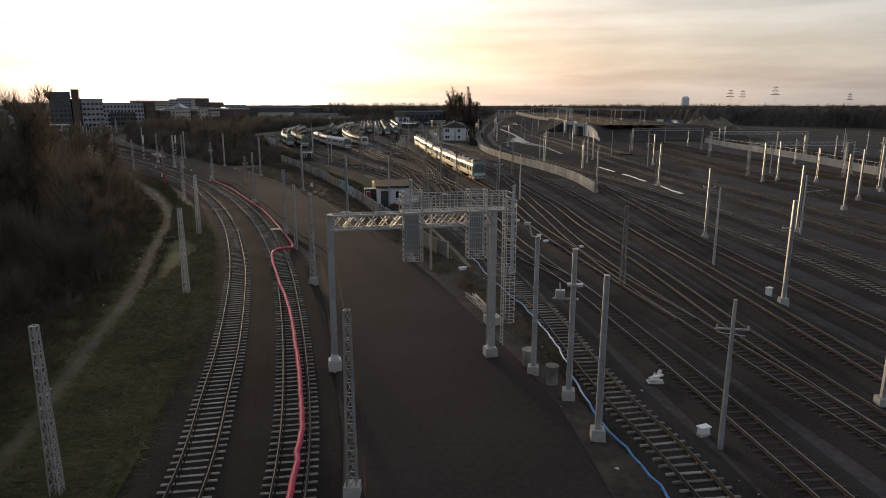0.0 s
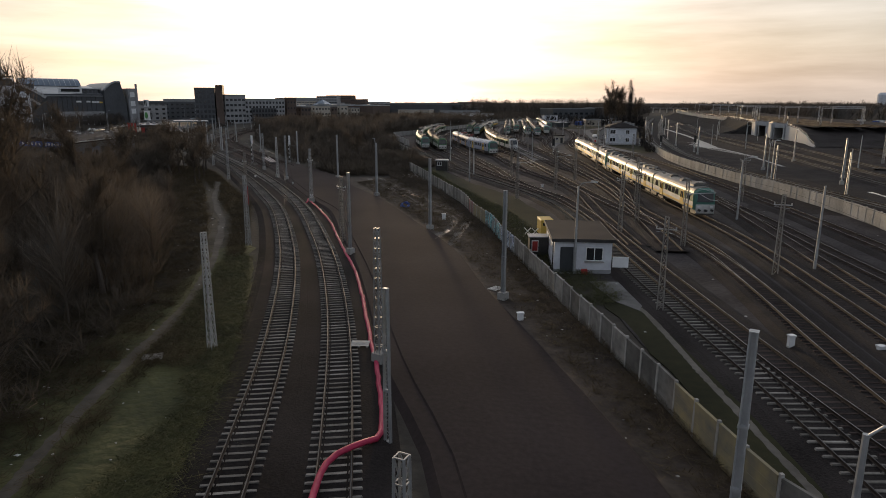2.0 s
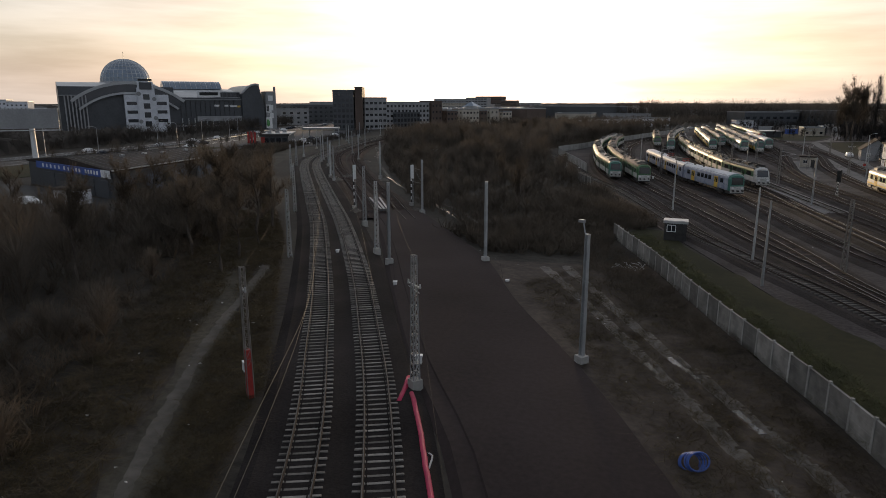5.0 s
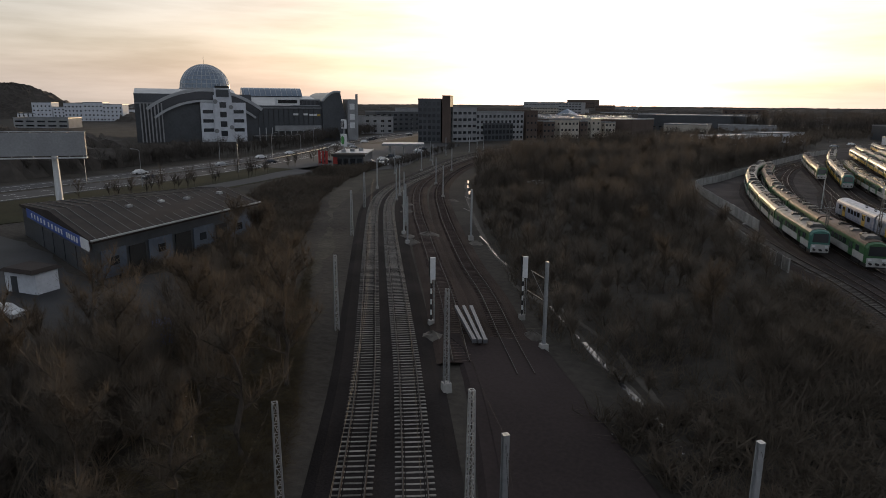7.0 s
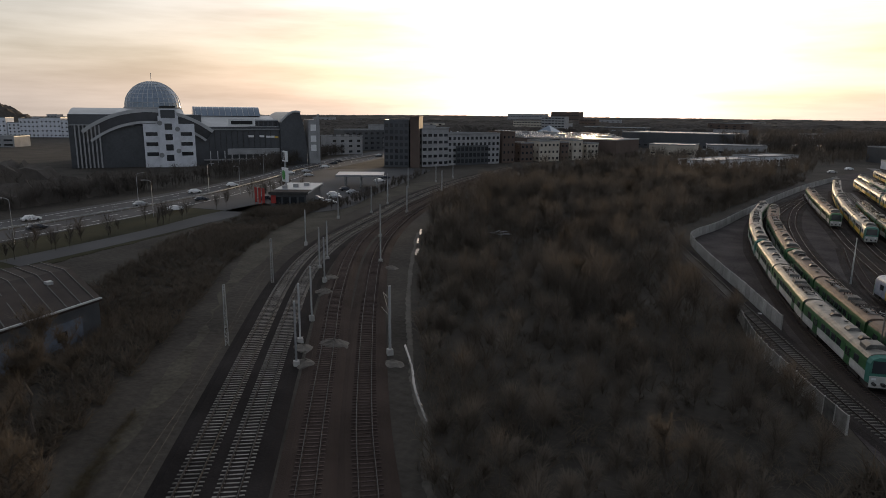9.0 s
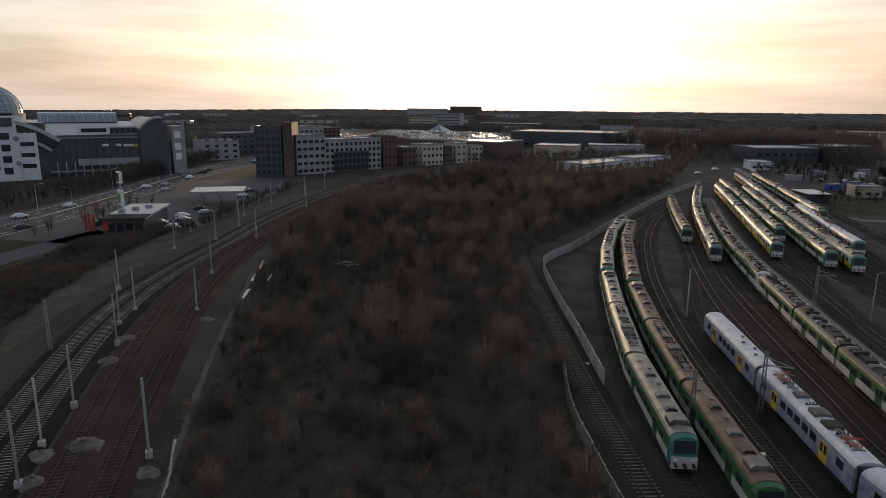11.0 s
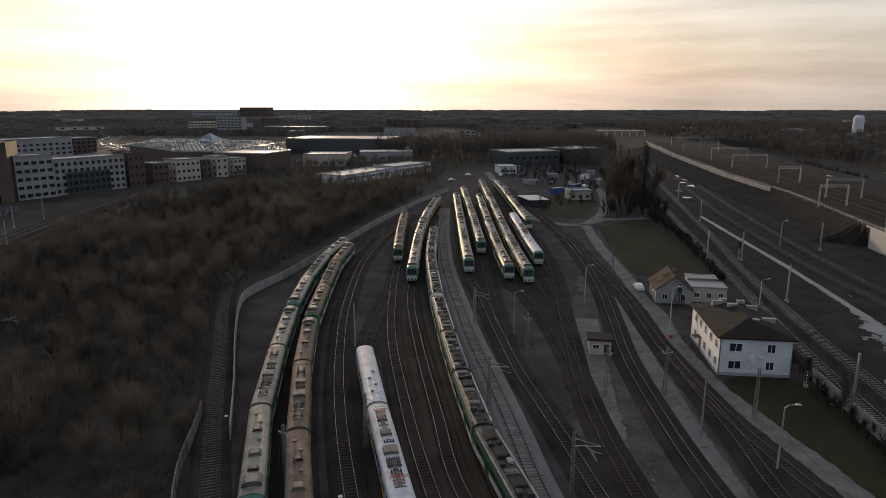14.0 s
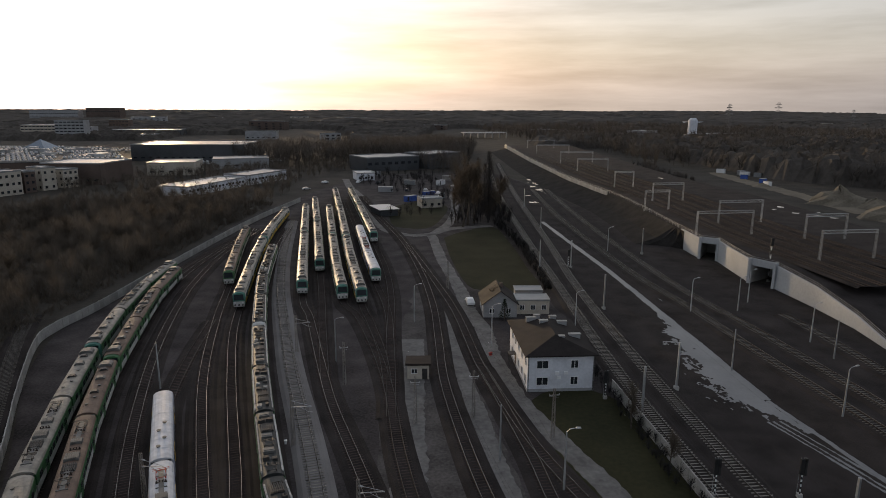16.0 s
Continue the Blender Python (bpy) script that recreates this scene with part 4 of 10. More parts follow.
YARD["k9"] = [(9.4, 105), (8.3, 119), (5.8, 133), (2.6, 149), (0.5, 170), (-2.7, 188), (-7.7, 214), (-13.2, 242), (-20.8, 275.5), (-23.8, 287.6), (-27.4, 302), (-30.8, 320), (-35.2, 345), (-38.3, 359), (-42.6, 400), (-50.7, 482)]
YARD["k9b"] = [(-29.3, 312), (-32, 340), (-33.8, 360), (-36.3, 384), (-41.8, 438), (-48.7, 503)]
YARD["k10"] = [(2.2, 150), (2.2, 168), (0.2, 186), (-3, 209), (-8, 238), (-14, 264), (-16.8, 284), (-18.3, 307), (-21, 327), (-24.6, 345), (-28.7, 358), (-33.2, 399), (-40.7, 481)]
YARD["k10b"] = [(-18.3, 307), (-19.2, 322), (-21.6, 340), (-24, 355), (-28.8, 399), (-34.4, 462), (-41.6, 537)]
YARD["k11"] = [(-18.0, 296), (-17.6, 320), (-17.8, 348), (-20.6, 373), (-23.3, 398), (-26.2, 431), (-30, 465), (-36, 520)]
YARD["k11b"] = [(-17.6, 330), (-16.8, 360), (-18, 390), (-21.4, 423), (-26, 468), (-33.8, 540)]
YARD["k12"] = [(20.9, 48), (19.3, 58), (17.2, 72), (15.3, 88), (14.5, 104), (13.5, 121), (11.3, 138), (7.3, 163), (2.4, 198), (-0.6, 225), (-3.5, 250), (-6.2, 270), (-7.6, 285), (-8.6, 308), (-7.8, 328), (-7, 353), (-8.2, 388), (-12, 430), (-20, 480), (-28, 540)]
YARD["k13"] = [(25.6, 8), (25.2, 26), (24.4, 38), (23.8, 47), (23.6, 57), (23.2, 69), (22.1, 86), (21.7, 105), (20.6, 119), (19.2, 138), (17.2, 156), (14, 180), (9.5, 212), (5, 243), (1.4, 268), (0.9, 283), (-0.4, 302), (-1.5, 317), (-2.4, 348), (-6.0, 384), (-10, 420)]
YARD["k13b"] = [(24.9, 22), (22.5, 38), (21.0, 48), (19.9, 57), (19.1, 66), (18.4, 80), (18.2, 95), (17.9, 109), (17.6, 124), (17.3, 142), (16.4, 160)]
YARD["k14"] = [(29.6, 8), (29.2, 30), (28.8, 50), (28.7, 66), (28.3, 82), (27.9, 100), (27, 122), (25, 147), (21.9, 176), (17.6, 213), (12.2, 246), (5.6, 270), (3.7, 277.5), (1.9, 286), (0.2, 299), (-1.2, 314)]
YARD["k15"] = [(35.5, 8), (35, 40), (34.4, 56), (34, 70), (34.1, 84), (34.7, 98), (35.2, 115), (35.4, 135), (34.8, 155)]
YARD["k16"] = [(43.3, 8), (43, 30), (41.8, 50), (41.2, 70), (40.1, 92), (38.3, 120), (36.2, 145), (33.2, 168), (28.5, 192), (24, 220), (22.1, 247), (21.9, 272), (22.3, 298), (24, 326), (27.5, 366), (32.8, 429), (44.5, 547), (67, 722)]
YARD["k17"] = [(47.6, 8), (47.6, 30), (47.5, 55), (47.2, 77), (46.4, 102), (43.4, 135), (38.5, 165), (34.2, 190), (29.6, 220), (27.4, 247), (27, 272), (27.6, 295), (29.2, 328), (32.5, 369), (39, 422), (53, 546), (76, 722)]
YARD["k18"] = [(56, 8), (56, 60), (55, 110), (53, 155), (53, 205), (54, 250), (54.2, 285), (53.4, 313), (53.4, 345), (52, 372), (53.1, 409), (56.8, 475), (66, 560)]
YARD["k19"] = [(62.5, 8), (62.4, 60), (62, 110), (59.5, 150), (59, 205), (60.3, 260), (60.4, 302), (60, 330), (58.6, 360), (60.4, 408), (65.3, 474), (74, 560)]
for key, pts in YARD.items():
    if key == "k8":
        railway(key, pts, "newly laid yard track on pale ballast and concrete sleepers", bed="ballast_new", sleepers="sleeper", singles=(255, 400))
    elif key in ("k16", "k17", "k18", "k19"):
        railway(key, pts, "main line track on concrete sleepers beyond the yard wall", sleepers="sleeper", gap=0.7)
    elif key in ("k0", "k13", "k14"):
        railway(key, pts, "yard track on dark ballast and worn sleepers", sleepers="sleeper" if key == "k0" else "sleeper_old", rail="dull" if key == "k0" else "rail", proud=0.05 if key == "k0" else 0.022, singles=(24, 100) if key == "k0" else None)
    else:
        railway(key, pts, "yard track on dark ballast and worn sleepers", rail="rail" if key in ("k2", "k7", "k9", "k12", "k13b", "k15", "k3", "k5", "k6") else "rail_rust", proud=0.022)
for k, x in enumerate((72, 79, 92, 98, 128, 136)):
    railway("east%d" % k, [(x, 10), (x + 1, 90), (x + 2, 170), (x + 8, 240), (x + 16, 300)] if x < 90 else [(x, 10), (x + 1, 90), (x + 2, 180), (x + 3, 300)], "distant main line track among overhead masts", sleepers="sleeper_old", rail="dull", gap=0.9)

# ---- fences ----
PANEL = Geo().box(-1.0, -0.05, 0, 1.0, 0.05, 1.85).box(-1.0, -0.075, 1.75, 1.0, 0.075, 1.9)
for zz in (0.45, 0.9, 1.35):
    PANEL.box(-0.98, -0.065, zz - 0.02, 0.98, 0.065, zz + 0.02)
POST = Geo().box(-0.09, -0.09, 0, 0.09, 0.09, 2.0, taper=0.85)
post_mesh = POST.mesh("post", M["concrete"])


def fence(name, pts, label, material, height=1.0, special=None, z=0.0):
    mesh = PANEL.mesh("panel", material)
    top = thing(name, label, "fence", kind="structure")
    c = spline(pts, 2.12)
    rng = random.Random(len(pts))
    for i in range(len(c) - 1):
        a, b = c[i], c[i + 1]
        mid = (a + b) / 2
        turn = math.degrees(math.atan2(b[1] - a[1], b[0] - a[0])) + rng.uniform(-1, 1)
        me = mesh
        for y0, y1, other in special or ():
            if y0 <= mid[1] <= y1:
                me = other
        ob = part("panel", me, top, at=pose(mid[0], mid[1], z - 0.05 + rng.uniform(-0.04, 0.02), rng.uniform(-1.5, 1.5), 0, turn) @ Matrix.Diagonal((1, 1, height, 1)))
        part("post", post_mesh, top, at=pose(a[0], a[1], z - 0.05, 0, 0, turn) @ Matrix.Diagonal((1, 1, height, 1)))
    return top


teal_mesh = PANEL.mesh("panel", M["teal"])
fence("yard_fence", [(3.0, 69.8), (1.4, 72.5), (-1.6, 82), (-3.7, 88.3), (-6.9, 97.9), (-12.1, 113.7), (-14.3, 120), (-16.6, 128), (-20.0, 136), (-22.2, 143.5), (-24.6, 150), (-28.4, 158.5), (-32.4, 167.5), (-37.5, 180), (-44.3, 195)], "weathered grey concrete panel fence, partly sprayed with graffiti", M["panel"], special=((120.4, 130.6, teal_mesh), (114.5, 120.4, PANEL.mesh("panel", M["palespray"])), (135.2, 139.4, PANEL.mesh("panel", M["redspray"])), (130.6, 135.2, PANEL.mesh("panel", M["ochre"])), (71, 80, PANEL.mesh("panel", M["ochre"]))))
fence("wall_fence", [(32.2, 124), (32.3, 145), (29.5, 168), (25, 190), (20.5, 220), (18.9, 245), (19.3, 272), (19.2, 303)], "pale concrete panel wall between yard and main line", M["concrete"], height=1.1)
fence("depot_fence", [(-65.2, 276), (-72.2, 294), (-78, 308), (-86.5, 331), (-87.5, 341), (-84.5, 357), (-81, 389), (-74.5, 440), (-68, 480), (-58, 525)], "long pale concrete fence between thicket and sidings", M["concrete"], height=1.1)
fence("siding_fence", [(-58, 246), (-61, 252), (-67.3, 266), (-70.5, 277), (-72.4, 283)], "low grey concrete fence beside the siding", M["panel"], height=1.0)

# ---- masts and poles ----


def lattice(h, w0, w1, bays):
    g = Geo()
    def corner(s, t, z):
        w = (w0 + (w1 - w0) * z / h) / 2
        return (s * w, t * w, z)
    for s in (-1, 1):
        for t in (-1, 1):
            g.beam(corner(s, t, 0), corner(s, t, h), 0.06)
    for i in range(bays):
        z0, z1 = h * i / bays, h * (i + 1) / bays
        for (s0, t0), (s1, t1) in (((-1, -1), (1, -1)), ((1, -1), (1, 1)), ((1, 1), (-1, 1)), ((-1, 1), (-1, -1))):
            g.beam(corner(s0, t0, z0), corner(s1, t1, z1), 0.03)
            g.beam(corner(s0, t0, z1), corner(s1, t1, z1), 0.03)
    return g


def ibeam(h):
    """A tapering mast of two flanges with a recessed web."""
    g = Geo()
    for s in (-1, 1):
        g.beam((s * 0.14, 0, 0), (s * 0.1, 0, h), 0.05, 0.26, up=Vector((0, 1, 0)))
    g.beam((0, 0, 0), (0, 0, h), 0.2, 0.04, up=Vector((0, 1, 0)))
    for z in (0.05, h * 0.36, h * 0.62):
        g.box(-0.16, -0.14, z, 0.16, 0.14, z + 0.1)
    g.box(-0.14, -0.14, h - 0.03, 0.14, 0.14, h)
    return g


def hmast(h):
    """A tapering mast of two flanges laced with a zigzag of flat bars."""
    g = Geo()
    for s in (-1, 1):
        g.beam((s * 0.15, 0, 0), (s * 0.10, 0, h), 0.055, 0.21, up=Vector((0, 1, 0)))
    n = int(h / 0.30)
    for i in range(n):
        z0, z1 = 0.1 + i * (h - 0.2) / n, 0.1 + (i + 1) * (h - 0.2) / n
        w0, w1 = 0.15 - 0.05 * z0 / h, 0.15 - 0.05 * z1 / h
        s = 1 if i % 2 else -1
        for y in (-0.06, 0.06):
            g.beam((s * w0, y, z0), (-s * w1, y, z1), 0.022, 0.015, up=Vector((0, 1, 0)))
    for z in (0.05, h * 0.35, h * 0.6):
        g.box(-0.15, -0.1, z, 0.15, 0.1, z + 0.12)
    g.box(-0.12, -0.11, h - 0.04, 0.12, 0.11, h)
    return g


FOOT = Geo().box(-0.38, -0.38, -0.3, 0.38, 0.38, 0.72, taper=0.88).mesh("footing", M["concrete"])
mast_mesh = {
    "h": ibeam(8.4).mesh("mast", M["galv"]),
    "hs": hmast(7.6).mesh("mast", M["galv"]),
    "lat": lattice(7.9, 0.42, 0.24, 13).mesh("mast", M["galv"]),
    "latr": lattice(7.9, 0.42, 0.24, 13).mesh("mast", M["rustpost"]),
    "round": Geo().tube([(0, 0, 0), (0, 0, 4), (0, 0, 8.2)], [0.15, 0.12, 0.085], 8).mesh("mast", M["galv"]),
    "lat_yard": lattice(7.6, 0.46, 0.26, 10).mesh("mast", M["rustpost"]),
}
ARM = Geo().tube([(0, 0, 6.0), (2.9, 0, 6.3)], 0.045).tube([(0, 0, 6.9), (2.9, 0, 6.35)], 0.03).tube([(1.2, 0, 6.1), (2.4, 0, 5.5), (3.1, 0, 5.5)], 0.03)
ARM.tube([(0, 0, 5.9), (0.5, 0, 6.02)], 0.09, 6).tube([(0, 0, 6.9), (0.5, 0, 6.8)], 0.09, 6)
arm_mesh = ARM.mesh("cantilever", M["galv"])
CROSS = Geo().box(-0.75, -0.04, 6.6, 0.75, 0.04, 6.68).tube([(-0.7, 0, 6.68), (-0.7, 0, 6.85)], 0.055).tube([(0.7, 0, 6.68), (0.7, 0, 6.85)], 0.055).tube([(-0.7, 0, 6.45), (0.6, 0, 6.3)], 0.02)
cross_mesh = CROSS.mesh("crossarm", M["galv"])
LAMPARM = Geo().tube([(0, 0, 8.1), (0.35, 0, 8.5), (1.3, 0, 8.7)], 0.045).box(1.1, -0.14, 8.62, 1.75, 0.14, 8.78, taper=0.8)
lamp_mesh = LAMPARM.mesh("lamp_head", M["galv"])
BRACKET = Geo().tube([(0, 0, 8.9), (-0.35, 0.1, 8.95), (-0.55, 0.1, 9.7)], 0.05).box(-0.85, -0.06, 9.6, -0.45, 0.2, 9.78)
bracket_mesh = BRACKET.mesh("bracket", M["galv"])
BOX = Geo().box(-0.95, -0.16, 6.15, -0.45, 0.16, 6.6).beam((-1.1, 0, 6.1), (0.3, 0, 6.1), 0.1).tube([(-0.7, 0, 6.6), (-0.75, 0, 7.0)], 0.05).box(-0.35, -0.2, 6.85, 0.5, 0.2, 6.98)
box_mesh = BOX.mesh("wire_tensioner", M["galv"])
TWIN = Geo().tube([(0, 0, 7.2), (-3.2, 0, 7.25)], 0.045, 6).tube([(0, 0, 5.0), (-3.9, 0, 5.0)], 0.04, 6).tube([(0, 0, 5.1), (-3.0, 0, 7.15)], 0.035, 6)
twin_mesh = TWIN.mesh("bracket", M["rustpost"])
protos = {}


def mast(kind, x, y, turn=0.0, arm="", foot=True, height=1.0, label="", z=0.0):
    key = (kind, arm, foot, label)
    if key not in protos:
        names = {"h": "overhead_mast", "hs": "overhead_mast", "lat": "lattice_mast", "latr": "lattice_mast", "lat_yard": "lattice_mast", "round": "lamp_post" if arm == "lamp" else "steel_pole"}
        text = label or {"h": "new galvanised overhead line mast on a concrete footing", "hs": "galvanised overhead line mast beside the track", "lat": "slim galvanised lattice mast beside the track",
                         "latr": "old weathered lattice mast beside the track", "lat_yard": "weathered lattice mast carrying yard wires", "round": "slim steel lamp post" if arm == "lamp" else "slim steel pole beside the track"}[kind]
        top = thing(names[kind], text, "mast" if kind != "round" else "pole", group="overhead masts" if kind != "round" else "poles")
        top.empty_display_size = 0.2
        part("shaft", mast_mesh[kind], top, at=pose(0, 0, 0.55 if foot else 0))
        if foot:
            part("footing", FOOT, top, "concrete footing")
        if arm == "arm":
            part("cantilever", arm_mesh, top)
        elif arm == "cross":
            part("crossarm", cross_mesh, top)
        elif arm == "bracket":
            part("bracket", bracket_mesh, top)
        elif arm == "twin":
            part("bracket", twin_mesh, top, "twin horizontal bracket arms")
        elif arm == "box":
            part("wire_tensioner", box_mesh, top)
        elif arm == "lamp":
            part("lamp_head", lamp_mesh, top)
        protos[key] = top
        top.matrix_basis = pose(x, y, z, 0, 0, turn) @ Matrix.Diagonal((1, 1, height, 1))
        return top
    return copy_plain(protos[key], pose(x, y, z, 0, 0, turn) @ Matrix.Diagonal((1, 1, height, 1)))


def copy_plain(ob, m):
    """copy_thing for a thing whose first pose already holds a scale."""
    got = copy_thing(ob, Matrix.Identity(4))
    got.matrix_basis = m
    return got


# along the new trackbed
for x, y, turn in ((-0.9, 67.4, -20), (-11.6, 97.4, -25), (-23.7, 124.6, -28), (-38.8, 151.2, -35), (-54.6, 175, -40)):
    mast("h", x, y, turn, "bracket" if y == 151.2 else "")
for x, y in ((-74.8, 200.6), (-105, 240.3)):
    mast("h", x, y, -40, "twin", height=0.95)
mast("h", 9.76, 30.4, -8, height=0.96)
mast("h", 7.7, 38.3, -8, "bracket", height=0.99)
mast("h", 9.2, 34.9, -8, "box", height=0.99)
mast("h", 9.2, 62.6, 74, "box", height=1.0)
for x, y, turn in ((-14.5, 25.8, 0), (-20.3, 56, -15), (-28.7, 82.8, -22), (-41.6, 112, -28), (-75.8, 168.5, -38), (-94.5, 194.4, -40), (-123.8, 232, -40), (-140.4, 256.2, -40)):
    mast("lat", x, y, turn, foot=False, height=0.98)
for x, y, turn in ((-1.9, 25.6, 0), (-9.7, 59.2, -15), (-17.6, 83, -22), (-77.9, 188.4, -40), (-67.5, 173.8, -40)):
    mast("lat", x, y, turn, foot=True, height=1.0)
mast("hs", -28.95, 109.9, -28, height=1.06)
mast("latr", -31.9, 115.7, -30, "cross", foot=False, height=0.95)
mast("lat", -47.2, 143.3, -34, "cross", height=1.0)
mast("h", -63.7, 169.9, -38)
mast("hs", -14.4, 73.9, -20, foot=False)
for x, y in ((-111.8, 231.5), (-121.7, 245.1), (-116.7, 237.4), (-144.6, 275.1), (-140.9, 268.6), (-158.1, 283.7), (-134.6, 279), (-175.6, 315.7), (-173.6, 328), (-180, 345), (-192, 362), (-201, 388), (-203, 412), (-205.7, 431), (-134, 262), (-150, 300), (-166, 335), (-184, 385)):
    mast("hs", x, y, -40, foot=True, height=0.95)
# in the yard
mast("lat_yard", 0.5, 97.1, -10, "cross", foot=False, height=0.97)
mast("lat_yard", 2.07, 135.9, -10, "cross", foot=False, height=0.97)
mast("round", 15.6, 29.6, -10, "cross", foot=False, height=0.93)
mast("round", 1.2, 64.4, -10, "lamp", foot=False, height=0.9)
for x, y, turn, kind, arm in ((30.8, 52.5, -8, "h", "cross"), (18.8, 58, -10, "lat_yard", ""), (30.9, 66.6, -8, "round", ""), (35.3, 79.6, -8, "h", "cross"), (48.8, 83.2, -8, "h", ""), (32.7, 124.5, -8, "h", ""), (48, 134.2, -5, "h", ""), (26.4, 33.7, -8, "h", ""), (67.5, 103.2, 0, "h", ""), (76.8, 114, 0, "h", ""), (12.3, 110.5, -14, "lat_yard", "cross"), (16.4, 112.8, -14, "round", ""), (5.7, 121, -16, "lat_yard", "arm"), (-15.5, 153.8, -20, "lat_yard", "arm"), (-28, 187.7, -22, "round", ""), (-19.6, 186, -20, "lat_yard", ""), (-9.7, 168, -18, "lat_yard", "arm"), (-6.2, 182.5, -18, "lat_yard", "cross"), (-27.3, 177.6, -22, "round", ""), (-39.2, 219, -22, "round", ""), (-18.4, 234.7, -20, "round", ""), (-27.8, 319.6, -12, "round", "lamp"), (-35.6, 324.7, -12, "lat_yard", "arm")):
    mast(kind, x, y, turn, arm, foot=kind == "h")
for x, y, turn, kind, arm in ((-56.5, 310.3, -15, "round", ""), (-54.5, 266.6, -18, "lat_yard", "cross"), (-47.1, 275.6, -18, "lat_yard", "arm"), (-3.6, 283, -5, "round", ""), (5.1, 288.3, 0, "lat_yard", "cross"), (3.0, 275.1, -5, "round", "lamp"), (-25.7, 309.5, -12, "lat_yard", "cross"), (-14.4, 294.3, -5, "lat_yard", "cross"), (-5.4, 295.6, -5, "lat_yard", "cross"), (2.5, 325.1, 0, "round", "lamp"), (-31.8, 289.3, -15, "lat_yard", "arm"), (-12, 341, 0, "round", "lamp"), (-2, 366, 0, "lat_yard", ""), (-22, 268, -10, "lat_yard", "arm"), (33.3, 190.9, -12, "round", "lamp"), (45.5, 188, -8, "h", ""), (-0.6, 128, -15, "lat_yard", "cross"), (3.0, 149, -15, "lat_yard", "arm"), (-6.0, 107.3, -15, "round", "lamp"), (-1.2, 205, -14, "lat_yard", "arm"), (8.5, 226, -14, "lat_yard", ""), (15.5, 140, -12, "round", "lamp"), (20.6, 160, -12, "lat_yard", "cross")):
    mast(kind, x, y, turn, arm, foot=kind == "h")
# along the main line beyond the wall
for x, y, kind, arm in ((30.1, 302.1, "h", ""), (32.7, 345.8, "h", ""), (43.9, 309.2, "round", ""), (52.1, 341.9, "round", "lamp"), (63.7, 342.1, "round", "lamp"), (69.8, 348.3, "round", "lamp"), (67.5, 321.4, "round", "lamp"), (66.2, 312.6, "round", ""), (51.6, 290.6, "round", "lamp"),
                        (27.2, 385.5, "h", ""), (36.3, 384.7, "h", ""), (20.3, 292.9, "h", ""), (22.3, 334, "round", "lamp"), (54.6, 404.8, "round", "lamp"), (64.5, 400.7, "h", ""), (48, 499.3, "h", ""), (42.6, 446.2, "h", ""), (31, 262, "h", ""), (52, 240, "h", ""), (38, 215, "h", ""), (50, 200, "h", "")):
    mast(kind, x, y, 10, arm, foot=kind == "h", height=0.95)
for x, y, kind, arm in ((72.1, 139.1, "h", ""), (82.5, 156.3, "round", ""), (78.1, 144.4, "h", "arm"), (91, 129.6, "h", ""), (58.2, 173.3, "round", "cross"), (41.1, 173.2, "round", ""), (68.6, 224.2, "lat_yard", "cross"), (62.8, 226.1, "round", ""), (62.6, 181.8, "h", ""), (31.8, 188.4, "round", "lamp"), (33.6, 189.6, "hs", ""), (40.6, 172.3, "hs", ""), (48.2, 81.3, "round", "arm"), (47.4, 134.1, "lat_yard", "")):
    mast(kind, x, y, -6, arm, foot=kind == "h", height=0.97)
rng = random.Random(5)
for k in range(44):
    x = rng.choice((86, 89, 102, 105, 123, 126, 140, 148)) + rng.uniform(-1, 1)
    y = 60 + 20 * (k % 12) + rng.uniform(-7, 7)
    mast(rng.choice(("round", "hs", "lat_yard")), x, y, rng.uniform(-10, 10), rng.choice(("", "cross", "arm")), foot=True, height=rng.uniform(0.8, 1.0))

# ---- trains ----
HALF, RAILTOP = 1.43, 0.50
LIVERY = dict(
    regional=dict(low="t_white", up="t_green", roof="t_roof", door="t_green", nose="t_teal"),
    golden=dict(low="t_yellow", up="t_white", roof="t_roof", door="t_green", nose="t_teal"),
    brown=dict(low="t_white", up="t_green", roof="t_roof_brown", door="t_green", nose="t_green"),
    pale=dict(low="t_graffiti", up="t_graffiti", roof="t_roof_white", door="t_yellow", nose="t_teal"),
    meadow=dict(low="t_white", up="t_green", roof="t_roof", door="t_yellow", nose="t_teal", stripe="t_yellow"),
    modern=dict(low="t_white", up="t_green", roof="t_roof_dark", door="t_green", nose="t_white"),
)


def shell(profile, y0, y1, caps=True):
    """A body swept along y with a profile of (x, z), clockwise seen from the front."""
    n = len(profile)
    vs = [(x, y0, z) for x, z in profile] + [(x, y1, z) for x, z in profile]
    fs = [(i, (i + 1) % n, n + (i + 1) % n, n + i) for i in range(n)]
    if caps:
        fs += [tuple(reversed(range(n))), tuple(range(n, 2 * n))]
    return vs, fs


